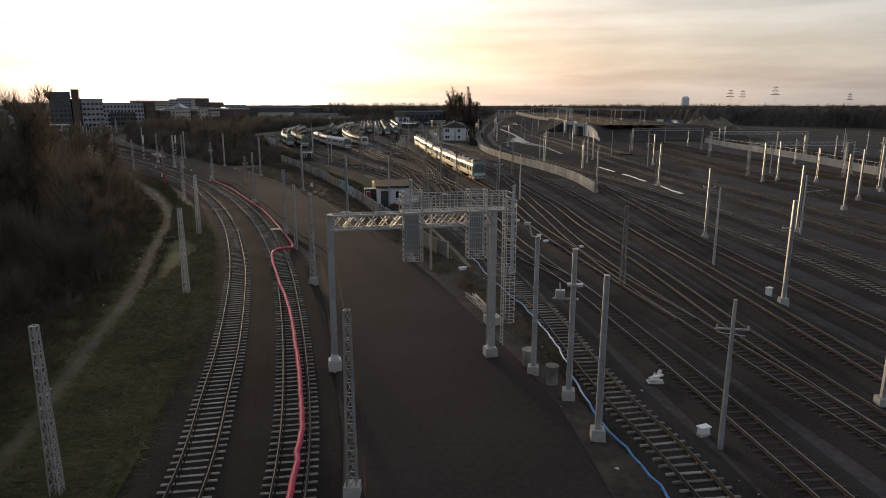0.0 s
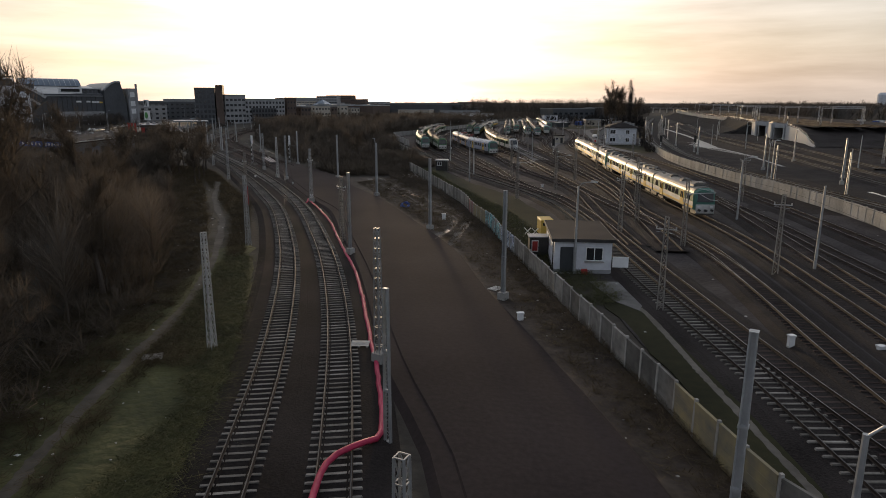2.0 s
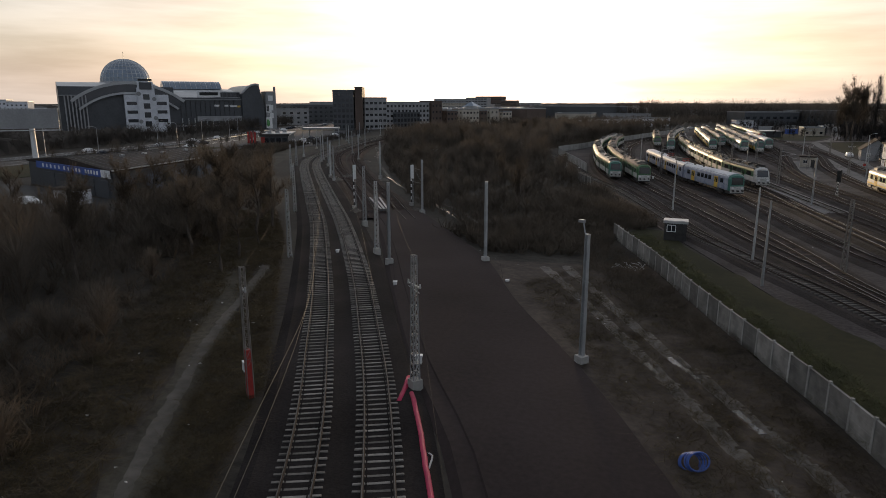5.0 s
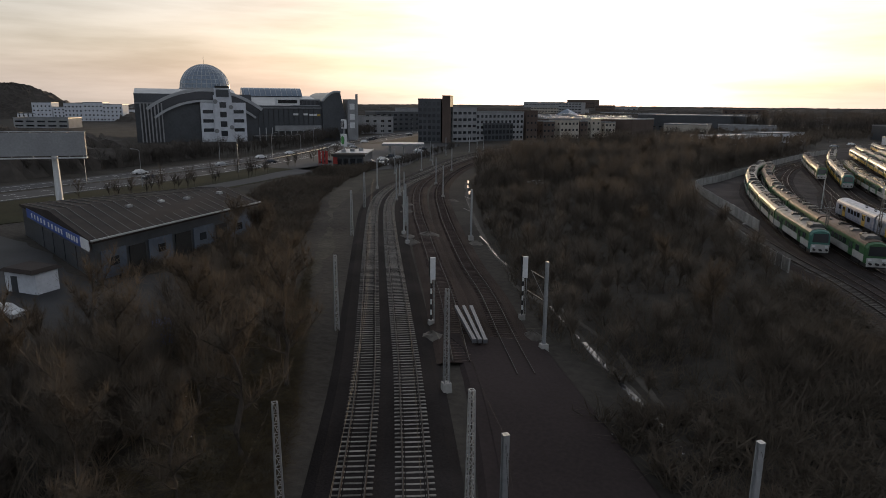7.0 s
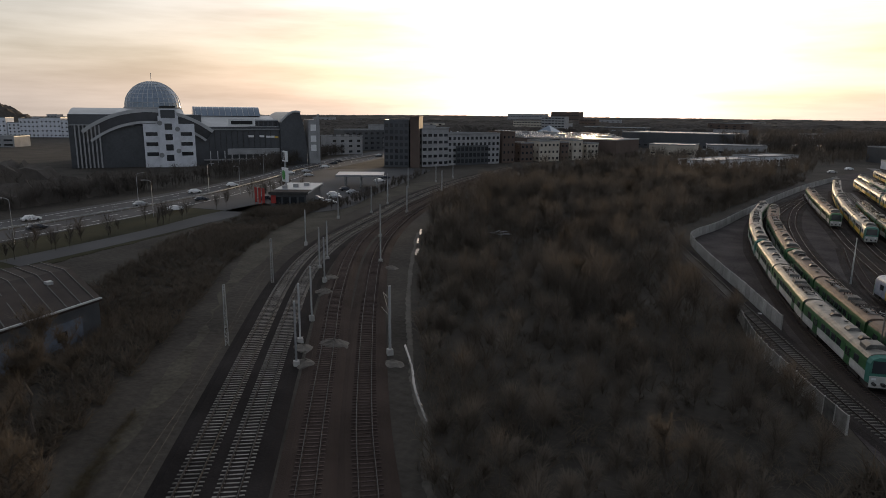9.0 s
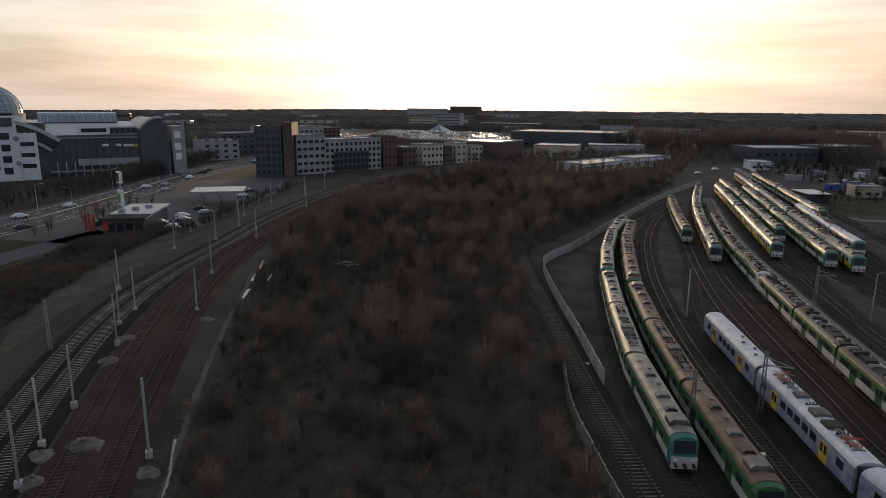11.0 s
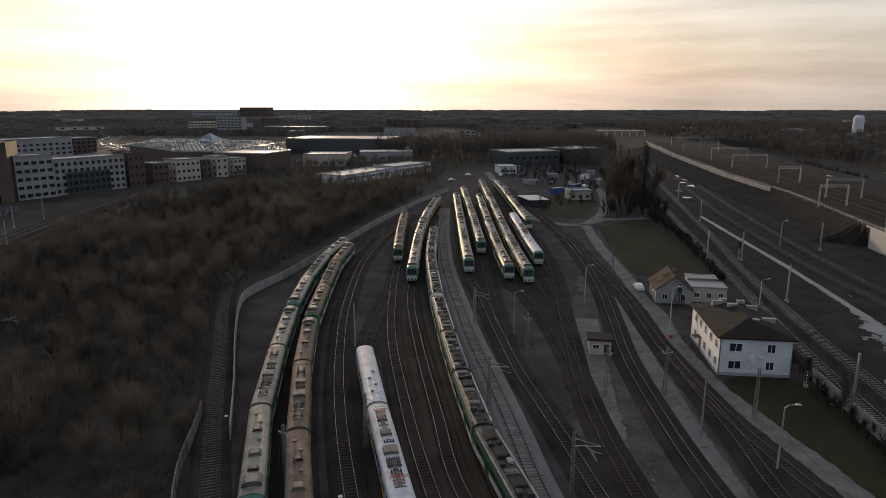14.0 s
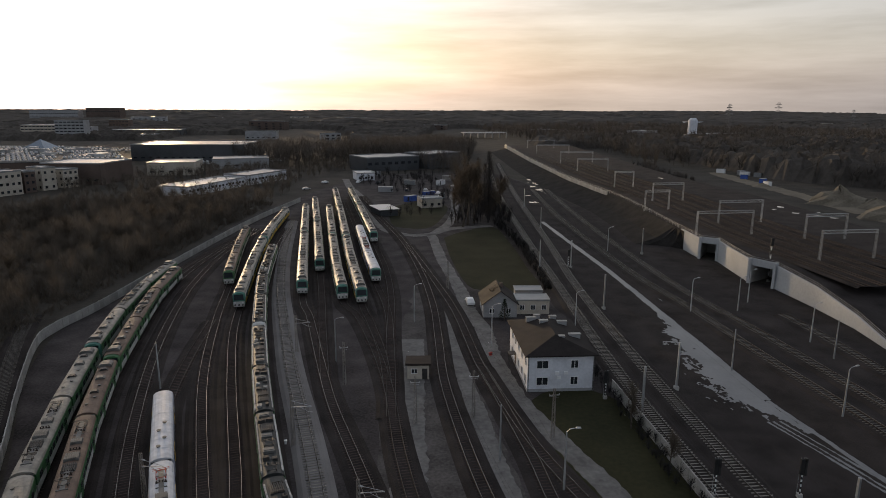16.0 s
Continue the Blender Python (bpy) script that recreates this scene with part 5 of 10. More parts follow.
def car_meshes(length, look_key):
    c = LIVERY[look_key]
    h = length / 2
    g = {}
    low = [(-1.36, 0.95), (-HALF, 1.15), (-HALF, 2.02), (HALF, 2.02), (HALF, 1.15), (1.36, 0.95)]
    up = [(-HALF, 2.02), (-HALF, 3.12), (-1.37, 3.42), (1.37, 3.42), (HALF, 3.12), (HALF, 2.02)]
    roof = [(-1.37, 3.42), (-1.2, 3.68), (-0.85, 3.88), (-0.4, 3.99), (0, 4.02), (0.4, 3.99), (0.85, 3.88), (1.2, 3.68), (1.37, 3.42)]
    g["body"] = mesh_of("car", *shell(low, -h, h), M[c["low"]])
    g["upper"] = mesh_of("upper_side", *shell(up, -h, h), M[c["up"]])
    if "stripe" in c:
        g["stripe"] = Geo().box(-HALF - 0.012, -h, 1.12, HALF + 0.012, h, 1.42).mesh("stripe", M[c["stripe"]])
    rv, rf = shell(roof, -h + 0.02, h - 0.02)
    gr = Geo().add(rv, rf)
    k = int(length / 2.4)
    for i in range(1, k):                       # raised seams across the roof
        y = -h + length * i / k
        v2, f2 = shell([(a * 1.006, 3.42 + (b - 3.42) * 1.02) for a, b in roof], y - 0.03, y + 0.03)
        gr.add(v2, f2)
    g["roof"] = gr.mesh("roof", M[c["roof"]])
    band = look_key == "modern"
    g["window"] = Geo().box(-0.02, -0.62 if not band else -1.25, 2.12, 0.02, 0.62 if not band else 1.25, 2.92).mesh("window", M["glass"])
    door = Geo().box(-0.025, -0.72, 1.0, 0.025, 0.72, 3.02)
    door.box(-0.035, -0.76, 1.0, 0.035, -0.70, 3.06).box(-0.035, 0.70, 1.0, 0.035, 0.76, 3.06).box(-0.035, -0.02, 1.0, 0.035, 0.02, 3.0)
    k = len(door.f)
    door.box(-0.04, -0.58, 1.95, 0.04, -0.14, 2.85).box(-0.04, 0.14, 1.95, 0.04, 0.58, 2.85)
    g["door"] = door.mesh("door", M[c["door"]])
    g["door"].materials.append(M["glass"])
    g["door"].polygons.foreach_set("material_index", [0] * k + [1] * (len(door.f) - k))
    bog = Geo().box(-1.15, -1.5, 0.32, -0.95, 1.5, 0.72).box(0.95, -1.5, 0.32, 1.15, 1.5, 0.72).box(-0.9, -0.3, 0.45, 0.9, 0.3, 0.85)
    for y in (-1.25, 1.25):
        for x in (-0.75, 0.75):
            bog.add([(x + s * 0.07, y + 0.42 * math.cos(a), 0.42 + 0.42 * math.sin(a)) for s in (-1, 1) for a in [i * math.pi / 5 for i in range(10)]],
                    [tuple(range(10)), tuple(range(19, 9, -1))] + [(i, 10 + i, 10 + (i + 1) % 10, (i + 1) % 10) for i in range(10)])
    bog.box(-1.2, -4.2, 0.35, 1.2, -2.2, 0.9)
    g["bogie"] = bog.mesh("bogie", M["darkmetal"])
    # curved ventilator housing, box, and folded pantograph
    vent = Geo()
    vv, vf = shell([(-1.05, 3.75), (-1.0, 4.2), (-0.6, 4.46), (0.6, 4.46), (1.0, 4.2), (1.05, 3.75)], -0.85, 0.85)
    vent.add(vv, vf)
    for i in range(5):
        vent.box(-0.95, -0.93, 3.86 + i * 0.07, 0.95, -0.85, 3.9 + i * 0.07)
    g["vent"] = vent.mesh("roof_ventilator", M["equip"])
    ridge = [(-0.85, 3.85), (-0.8, 4.26)]
    for i in range(6):                          # a ribbed lid in one piece
        x = -0.68 + i * 0.25
        ridge += [(x - 0.07, 4.27), (x - 0.07, 4.34), (x + 0.07, 4.34), (x + 0.07, 4.27)]
    unit = Geo().add(*shell(ridge + [(0.8, 4.26), (0.85, 3.85)], -0.75, 0.75))
    g["unit"] = unit.mesh("roof_unit", M["unit_pale"] if band else M["equip"])
    g["dark_unit"] = unit.mesh("roof_unit", M["darkmetal"])
    cowl = Geo().tube([(0, 0, 3.9), (0, 0, 4.12)], 0.2, 8).tube([(0, 0, 4.1), (0, 0, 4.16)], 0.28, 8)
    g["dark_vent"] = vent.mesh("roof_ventilator", M["darkmetal"])
    g["cowl"] = cowl.mesh("roof_cowl", M["equip"])
    walk_board = Geo().box(-0.28, -2.6, 4.06, 0.28, 2.6, 4.1)
    for y in (-2.5, -1.25, 0.0, 1.25, 2.5):
        walk_board.box(-0.62, y - 0.06, 3.92, 0.62, y + 0.06, 4.07)
    fan = Geo().box(-0.7, -0.5, 3.85, 0.7, 0.5, 4.2).tube([(-0.32, 0, 4.2), (-0.32, 0, 4.27)], 0.27, 10).tube([(0.34, 0, 4.2), (0.34, 0, 4.27)], 0.27, 10)
    g["fan"] = fan.mesh("roof_fan", M["equip"])
    fins = [(-0.8, 3.85), (-0.78, 4.04)]
    for i in range(7):
        x = -0.66 + i * 0.22
        fins += [(x - 0.05, 4.05), (x - 0.05, 4.24), (x + 0.05, 4.24), (x + 0.05, 4.05)]
    grid = Geo().add(*shell(fins + [(0.78, 4.04), (0.8, 3.85)], -0.85, 0.85))
    g["grid"] = grid.mesh("resistor_grid", M["darkmetal"])
    row = Geo().box(-0.62, -0.05, 3.95, 0.62, 0.05, 4.06)
    for x in (-0.5, -0.17, 0.17, 0.5):
        row.tube([(x, 0, 4.04), (x, 0, 4.3)], 0.06, 6).tube([(x, 0, 4.12), (x, 0, 4.16)], 0.1, 6)
    row.tube([(-0.55, 0, 4.3), (0.55, 0, 4.3)], 0.03, 5)
    g["insulators"] = row.mesh("busbar", M["rail_rust"])
    duct = Geo().box(-0.1, -h + 0.8, 3.62, 0.1, h - 0.8, 3.78)
    for i in range(int(length / 1.6)):
        duct.box(-0.14, -h + 1.2 + i * 1.6, 3.6, 0.14, -h + 1.28 + i * 1.6, 3.81)
    g["duct"] = duct.mesh("roof_duct", M["unit_pale"])
    g["board"] = walk_board.mesh("roof_walkway", M["equip"])
    pan = Geo()
    for x in (-0.55, 0.55):
        pan.beam((x, -0.8, 4.2), (x, 0.8, 4.2), 0.06)
        pan.tube([(x * 0.8, -0.7, 4.26), (x, 0.6, 4.42), (x * 0.9, -0.5, 4.6)], 0.028, 5)
    for y in (-0.8, 0.8):
        pan.beam((-0.55, y, 4.2), (0.55, y, 4.2), 0.06)
        for x in (-0.5, 0.5):
            pan.tube([(x, y, 3.9), (x, y, 4.2)], 0.07, 6)
    pan.beam((-0.95, -0.5, 4.64), (0.95, -0.5, 4.64), 0.05).beam((-0.95, -0.2, 4.64), (0.95, -0.2, 4.64), 0.05)
    g["pan"] = pan.mesh("pantograph", M["redpaint" if look_key == "pale" else "darkmetal"])
    # driving end, built towards -y from the car's end
    nz = Geo()
    prof0 = [(-HALF, 0.95), (-HALF, 3.12), (-1.2, 3.62), (-0.5, 3.9), (0.5, 3.9), (1.2, 3.62), (HALF, 3.12), (HALF, 0.95)]
    rake = 1.6 if band else 0.75
    front = [(x * 0.88, (-0.55 if z < 1.6 else -0.55 + (z - 1.6) / 2.4 * 0.0) * 1.0 - (rake - 0.55) * (1 - (z - 0.95) / 3.0), 0.98 + (z - 0.95) * 0.93) for x, z in prof0]
    nz.add([(x, 0.0, z) for x, z in prof0] + front, [(i, 8 + i, 8 + (i + 1) % 8, (i + 1) % 8) for i in range(8)] + [tuple(range(8, 16))])
    g["nose"] = nz.mesh("driving_end", M[c["nose"]])
    yb, yt = -0.55 - (rake - 0.55) * 0.62, -0.55 - (rake - 0.55) * 0.12
    ws = Geo().add([(-1.08, yb - 0.04, 2.05), (1.08, yb - 0.04, 2.05), (1.0, yt - 0.04, 3.35), (-1.0, yt - 0.04, 3.35), (-1.08, yb + 0.06, 2.05), (1.08, yb + 0.06, 2.05), (1.0, yt + 0.06, 3.35), (-1.0, yt + 0.06, 3.35)],
                   [(0, 1, 2, 3), (7, 6, 5, 4), (0, 4, 5, 1), (1, 5, 6, 2), (2, 6, 7, 3), (3, 7, 4, 0)])
    g["screen"] = ws.mesh("windscreen", M["glass"])
    yl = -0.55 - (rake - 0.55) * 0.9
    g["skirt"] = Geo().box(-1.25, yl - 0.05, 0.9, 1.25, yl + 0.3, 1.75).box(-1.2, yl - 0.12, 0.55, 1.2, yl + 0.2, 0.9).mesh("front_panel", M["t_white"])
    g["lamp"] = Geo().box(-0.2, yl - 0.09, 1.35, 0.2, yl + 0.0, 1.6).mesh("headlight", M["signwhite"])
    g["coupler"] = Geo().box(-0.15, yl - 0.6, 0.85, 0.15, yl, 1.1).tube([(-0.85, yl - 0.5, 1.0), (-0.85, yl, 1.0)], 0.16, 8).tube([(0.85, yl - 0.5, 1.0), (0.85, yl, 1.0)], 0.16, 8).mesh("coupler", M["darkmetal"])
    return g


CARS = {}


def add_car(train, m, length, key, role, ends, rng, name="car"):
    """One car of a train: role 'cab' or 'motor'; ends: at which end (-1, 1, 0) it has a driving cab."""
    if (length, key) not in CARS:
        CARS[length, key] = car_meshes(length, key)
    g = CARS[length, key]
    h = length / 2
    car = part("car", g["body"], train, at=m)
    part("upper_side", g["upper"], car)
    part("roof", g["roof"], car)
    if "stripe" in g:
        part("stripe", g["stripe"], car, "yellow stripe along the sill")
    doors = (-h * 0.52, h * 0.52) if key != "modern" else (-h * 0.4, h * 0.4)
    pitch = 1.72 if key != "modern" else 2.9
    n = int((length - 2.0) / pitch)
    for s in (-1, 1):
        for y in doors:
            part("door", g["door"], car, at=pose(s * (HALF + 0.01), y, 0))
        for i in range(n):
            y = -(n - 1) / 2 * pitch + i * pitch
            if min(abs(y - d) for d in doors) > (1.45 if key != "modern" else 2.0):
                part("window", g["window"], car, at=pose(s * (HALF + 0.012), y, 0))
    for y in (-h + 3.6, h - 3.6):
        part("bogie", g["bogie"], car, at=pose(0, y, 0, 0, 0, 0 if y < 0 else 180))
    if key == "modern":
        for x in (-1.22, 1.22):
            part("roof_duct", g["duct"], car, at=pose(x, 0, 0))
        for i in range(int(length / 2.0)):
            y = -h + 1.3 + i * 2.0
            if y < h - 1.0:
                if rng.random() < 0.5:
                    part("busbar", g["insulators"], car, at=pose(rng.uniform(-0.2, 0.2), y + 0.95, 0.02))
                pick = rng.random()
                if pick < 0.22:
                    part("roof_fan", g["fan"], car, at=pose(rng.uniform(-0.15, 0.15), y, rng.uniform(-0.05, 0.1)))
                    continue
                if pick < 0.42:
                    part("resistor_grid", g["grid"], car, at=pose(rng.uniform(-0.1, 0.1), y, rng.uniform(-0.02, 0.1)))
                    continue
                if rng.random() < 0.16:
                    part("pantograph", g["pan"], car, at=pose(0, y, 0))
                    continue
                wide = rng.random() < 0.35
                for x in ((0.0,) if wide else (-0.55, 0.5)):
                    part("roof_unit", g["unit"] if rng.random() < 0.22 else g["dark_unit"], car, at=pose(x, y + rng.uniform(-0.3, 0.3), rng.uniform(-0.12, 0.1), 0, 0, rng.choice((0, 90, 0))) @ Matrix.Diagonal((rng.uniform(0.55, 0.9) if wide else 0.38, rng.uniform(0.3, 0.65), 1, 1)))
    elif role == "motor":
        part("pantograph", g["pan"], car, at=pose(0, -h + 3.4, 0))
        part("pantograph", g["pan"], car, at=pose(0, h - 3.4, 0, 0, 0, 180))
        part("roof_walkway", g["board"], car, at=pose(0, 6.0, 0))
        part("roof_unit", g["unit"], car, at=pose(0, -1.4, 0.02))
        part("resistor_grid", g["grid"], car, at=pose(0, -3.9, -0.02))
        part("busbar", g["insulators"], car, at=pose(0, -h + 5.0, 0))
        part("busbar", g["insulators"], car, at=pose(0, h - 5.0, 0))
        part("busbar", g["insulators"], car, at=pose(0.1, 0.6, 0))
        part("roof_walkway", g["board"], car, at=pose(0, -6.2, 0))
        part("roof_unit", g["unit"], car, at=pose(0, 2.6, 0.02) @ Matrix.Diagonal((0.8, 0.7, 1, 1)))
    else:
        s = ends or 1
        for i in range(4):
            part("roof_cowl", g["cowl"], car, at=pose(0.35 * (-1) ** i, s * (h - 11.0 - 2.2 * i), 0))
        if key != "pale":
            part("roof_ventilator", g["vent"], car, at=pose(0, s * (h - 2.3), 0, 0, 0, 180 if s > 0 else 0))
            part("roof_ventilator", g["vent"], car, at=pose(0, s * (h - 8.0), -0.12, 0, 0, 180 if s > 0 else 0) @ Matrix.Diagonal((0.7, 0.6, 1, 1)))
            part("roof_ventilator", g["dark_vent"], car, at=pose(0, s * (h - 4.6), -0.14, 0, 0, 180 if s > 0 else 0) @ Matrix.Diagonal((0.6, 0.4, 1, 1)))
            part("roof_ventilator", g["dark_vent"], car, at=pose(0, s * (h - 13.4), -0.14, 0, 0, 180 if s > 0 else 0) @ Matrix.Diagonal((0.6, 0.4, 1, 1)))
    if ends:
        spin = pose(0, ends * h, 0, 0, 0, 0 if ends < 0 else 180)
        part("driving_end", g["nose"], car, "driving end with raked windscreen", at=spin)
        part("windscreen", g["screen"], car, at=spin)
        part("front_panel", g["skirt"], car, at=spin)
        part("coupler", g["coupler"], car, at=spin)
        for x in (-0.85, 0.85):
            part("headlight", g["lamp"], car, at=spin @ pose(x, 0, 0))
    return car


def train(curve, y0, units, key, label, group="parked trains", cars=(20.4, 21.2, 20.4), step=1):
    """Coupled units on a track, the first end at y0, running on towards greater y."""
    c = CURVES[curve]
    d = np.r_[0, np.cumsum(np.linalg.norm(np.diff(c[:, :2], axis=0), axis=1))]
    s = float(np.interp(y0, c[:, 1], d))
    at = lambda q: Vector((np.interp(q, d, c[:, 0]), np.interp(q, d, c[:, 1]), 0))
    rng = random.Random(int(y0) + len(label))
    for u in range(units):
        start = at(s)
        top = thing("electric_train", label, "train", at=Matrix.Translation(start), group=group)
        for i, length in enumerate(cars):
            cab = i in (0, len(cars) - 1)
            room = 0.9 if cab else 0.0
            q0 = s + (room if i == 0 else 0.0)
            a, b = at(q0), at(q0 + length)
            way = b - a
            turn = math.degrees(math.atan2(way.y, way.x)) - 90
            mid = (a + b) / 2 - start
            add_car(top, pose(mid.x, mid.y, RAILTOP, 0, 0, turn), length, key, "cab" if cab else "motor", -1 if i == 0 else (1 if cab else 0), rng)
            if not (i == len(cars) - 1):
                e0, e1 = b - start, at(q0 + length + 0.7) - start
                part("gangway", Geo().beam((e0.x, e0.y, RAILTOP + 2.3), (e1.x, e1.y, RAILTOP + 2.3), 2.3, 2.7).mesh("gangway", M["black"]), top, "black bellows between cars")
            s = q0 + length + (0.7 if i < len(cars) - 1 else room + 0.9)


MOD = (20.0, 16.5, 16.5, 20.0)
train("k1", 257.2, 2, "regional", "two-tone grey-roofed electric train, green and white")
train("k2", 251.2, 2, "brown", "electric train with rust-brown roof and green and white sides")
train("k4", 238.6, 1, "pale", "pale electric train with whitish roof and sprayed sides", cars=(20.6, 21.6, 20.6))
train("k7", 254.6, 2, "modern", "modern green and white electric train with equipment along the roof", cars=MOD)
train("k5", 372.5, 1, "brown", "old electric train with brown roof")
train("k6", 352.0, 2, "golden", "yellow and white electric train with teal end")
train("k9", 362.0, 2, "golden", "yellow and white electric train with pale roof")
train("k9b", 384.0, 2, "regional", "green and white electric train with teal end")
train("k10", 356.5, 2, "regional", "green and white electric train with teal end and grey roof")
train("k10b", 353.5, 3, "golden", "long yellow and white electric train with pale roof")
train("k11", 372.0, 1, "pale", "white-roofed electric train with teal end")
train("k11b", 423.0, 2, "regional", "grey-roofed green and white electric train")
train("k12", 139.0, 2, "meadow", "green and white electric train with yellow doors and yellow stripe", cars=(19.4, 20.0, 19.4))

# ---- plants ----


def inside(poly, x, y):
    n, ok = len(poly), np.zeros(len(x), bool)
    for i in range(n):
        (x0, y0), (x1, y1) = poly[i - 1], poly[i]
        cross = ((y0 > y) != (y1 > y)) & (x < (x1 - x0) * (y - y0) / ((y1 - y0) or 1e-9) + x0)
        ok ^= cross
    return ok


WORKYARD = [(-131, 190.4), (-127, 204), (-121, 204), (-114, 194), (-108, 187), (-108, 178), (-114, 174), (-126, 170), (-146, 168), (-172, 174), (-172, 198)]
PATHWAY = [(x + s * 0.75, y) for s, ys in ((-1, 1), (1, -1)) for x, y in ((-16.5, 8), (-18.6, 28), (-20.2, 35), (-22.6, 45), (-26.9, 61.5), (-32.0, 77), (-35.6, 90), (-41.2, 103.5), (-50.8, 122.4), (-62.7, 141), (-75.8, 164.3))[::ys]]


def scatter(poly, count, rng, keep=None):
    p = np.array(poly)
    lo, hi = p.min(0), p.max(0)
    out = np.zeros((0, 2))
    while len(out) < count:
        q = rng.uniform(lo, hi, (count * 2, 2))
        q = q[inside(poly, q[:, 0], q[:, 1]) & ~inside(WORKYARD, q[:, 0], q[:, 1]) & ~inside(PATHWAY, q[:, 0], q[:, 1])]
        out = np.r_[out, q]
    return out[:count]


def twig_mesh(name, roots, tall, rng, stems, spread, material, thick=0.05):
    """Bare shrubs: from every root rise stems of three bent blades that fork towards their tips."""
    n = len(roots) * stems
    base = np.repeat(roots, stems, 0)
    h = np.repeat(tall, stems) * rng.uniform(0.45, 1.0, n)
    ang = rng.uniform(0, 2 * math.pi, n)
    lean = np.repeat(spread, stems) * rng.uniform(0.1, 1.0, n)
    d = np.stack([np.cos(ang), np.sin(ang)], 1)
    start = base + d * (lean * 0.12)[:, None] + rng.normal(0, 0.15, (n, 2))
    mid = base + d * (lean * 0.55)[:, None] + rng.normal(0, 0.3, (n, 2))
    tip = base + d * lean[:, None] + rng.normal(0, 0.35, (n, 2))
    tip2 = tip + rng.normal(0, 0.9, (n, 2))
    z1, z2, z3 = h * 0.55, h, h * rng.uniform(0.75, 1.05, n)
    side = rng.normal(0, 1, (n, 2))
    side /= np.linalg.norm(side, axis=1)[:, None]
    w = thick * rng.uniform(0.6, 1.5, n)[:, None]
    def v3(p, z):
        return np.c_[p, z]
    zero = np.full(n, -0.05)
    s3 = np.c_[side * w, np.zeros(n)]
    blocks = [v3(start, zero) - s3, v3(start, zero) + s3, v3(mid, z1) - s3 * 0.8, v3(mid, z1) + s3 * 0.8, v3(tip, z2), v3(tip2, z3)]
    vs = np.stack(blocks, 1).reshape(-1, 3)
    k = np.arange(n)[:, None] * 6
    tri = np.array([[0, 1, 3], [0, 3, 2], [2, 3, 4], [2, 3, 5]])
    fs = (k[:, None, :] + tri[None]).reshape(-1, 3)
    me = bpy.data.meshes.new(name)
    me.vertices.add(len(vs)); me.vertices.foreach_set("co", vs.ravel())
    me.loops.add(len(fs) * 3); me.loops.foreach_set("vertex_index", fs.ravel().astype(np.int32))
    me.polygons.add(len(fs)); me.polygons.foreach_set("loop_start", np.arange(0, len(fs) * 3, 3, dtype=np.int32)); me.polygons.foreach_set("loop_total", np.full(len(fs), 3, np.int32))
    me.materials.append(material)
    me.update(calc_edges=True)
    return me


def thicket(name, poly, count, height, label, stems=14, spread=1.7, seed=1, material="twig", thick=0.05):
    rng = np.random.default_rng(seed)
    roots = scatter(poly, count, rng)
    low = np.array([noise.noise(Vector((x * 0.06, y * 0.06, seed))) for x, y in roots])
    tall = np.clip(height * (0.7 + 0.75 * low) * rng.uniform(0.6, 1.25, count), 0.6, height * 1.8)
    me = twig_mesh(name, roots, tall, rng, stems, spread * (0.5 + tall / height), M[material], thick)
    thing(name, label, "thicket", kind="stuff", data=me)


THICKET = [(-62, 232), (-58, 243), (-66, 262), (-74, 288), (-90, 322), (-95, 338), (-92, 362), (-88, 390), (-82, 440), (-75, 480), (-70, 520), (-120, 545), (-170, 520), (-186, 470), (-178, 420), (-165, 372), (-155, 338), (-143, 309), (-130, 286), (-115, 262), (-101, 240), (-89, 222), (-79, 208), (-67, 195), (-58, 188), (-50, 196), (-52, 214)]
thicket("bramble_thicket", THICKET, 9500, 3.0, "dense leafless brown thicket between the two railways", stems=10, spread=1.5, seed=3, thick=0.035)
thicket("bank_bushes", [(-44, 196), (-40, 205), (-48, 226), (-56, 240), (-62, 228), (-56, 200), (-66, 190), (-56, 180), (-47, 182)], 900, 3.0, "leafless bushes behind the concrete fence", seed=4, stems=13)
WESTWOOD = [(-24, -10), (-25, 30), (-27, 50), (-32, 68), (-38, 88), (-46, 104), (-60, 126), (-74, 146), (-88, 166), (-104, 188), (-112, 200), (-118, 196), (-128, 176), (-128, 130), (-120, 60), (-110, -10)]
thicket("west_woodland", WESTWOOD, 5500, 3.2, "dark leafless woodland along the footpath", stems=11, spread=1.7, seed=5, thick=0.035)
thicket("verge_bushes", [(-112, 202), (-124, 218), (-140, 240), (-158, 262), (-176, 292), (-188, 318), (-196, 340), (-206, 330), (-198, 300), (-184, 268), (-168, 246), (-152, 222), (-138, 200), (-124, 184)], 2400, 2.4, "leafless brown bushes along the railway verge", stems=12, seed=6)
thicket("south_weeds", [(10, 34), (4.6, 56), (-2.8, 76), (-11, 97), (-18.6, 115), (-29.4, 135), (-39.4, 153), (-48.6, 169), (-40, 184), (-34, 168), (-25, 148), (-16, 126), (-8, 104), (0, 80), (7, 58), (13, 34)], 3300, 0.30, "dry brown weeds on the muddy strip", stems=10, spread=0.3, seed=7, material="drygrass", thick=0.010)
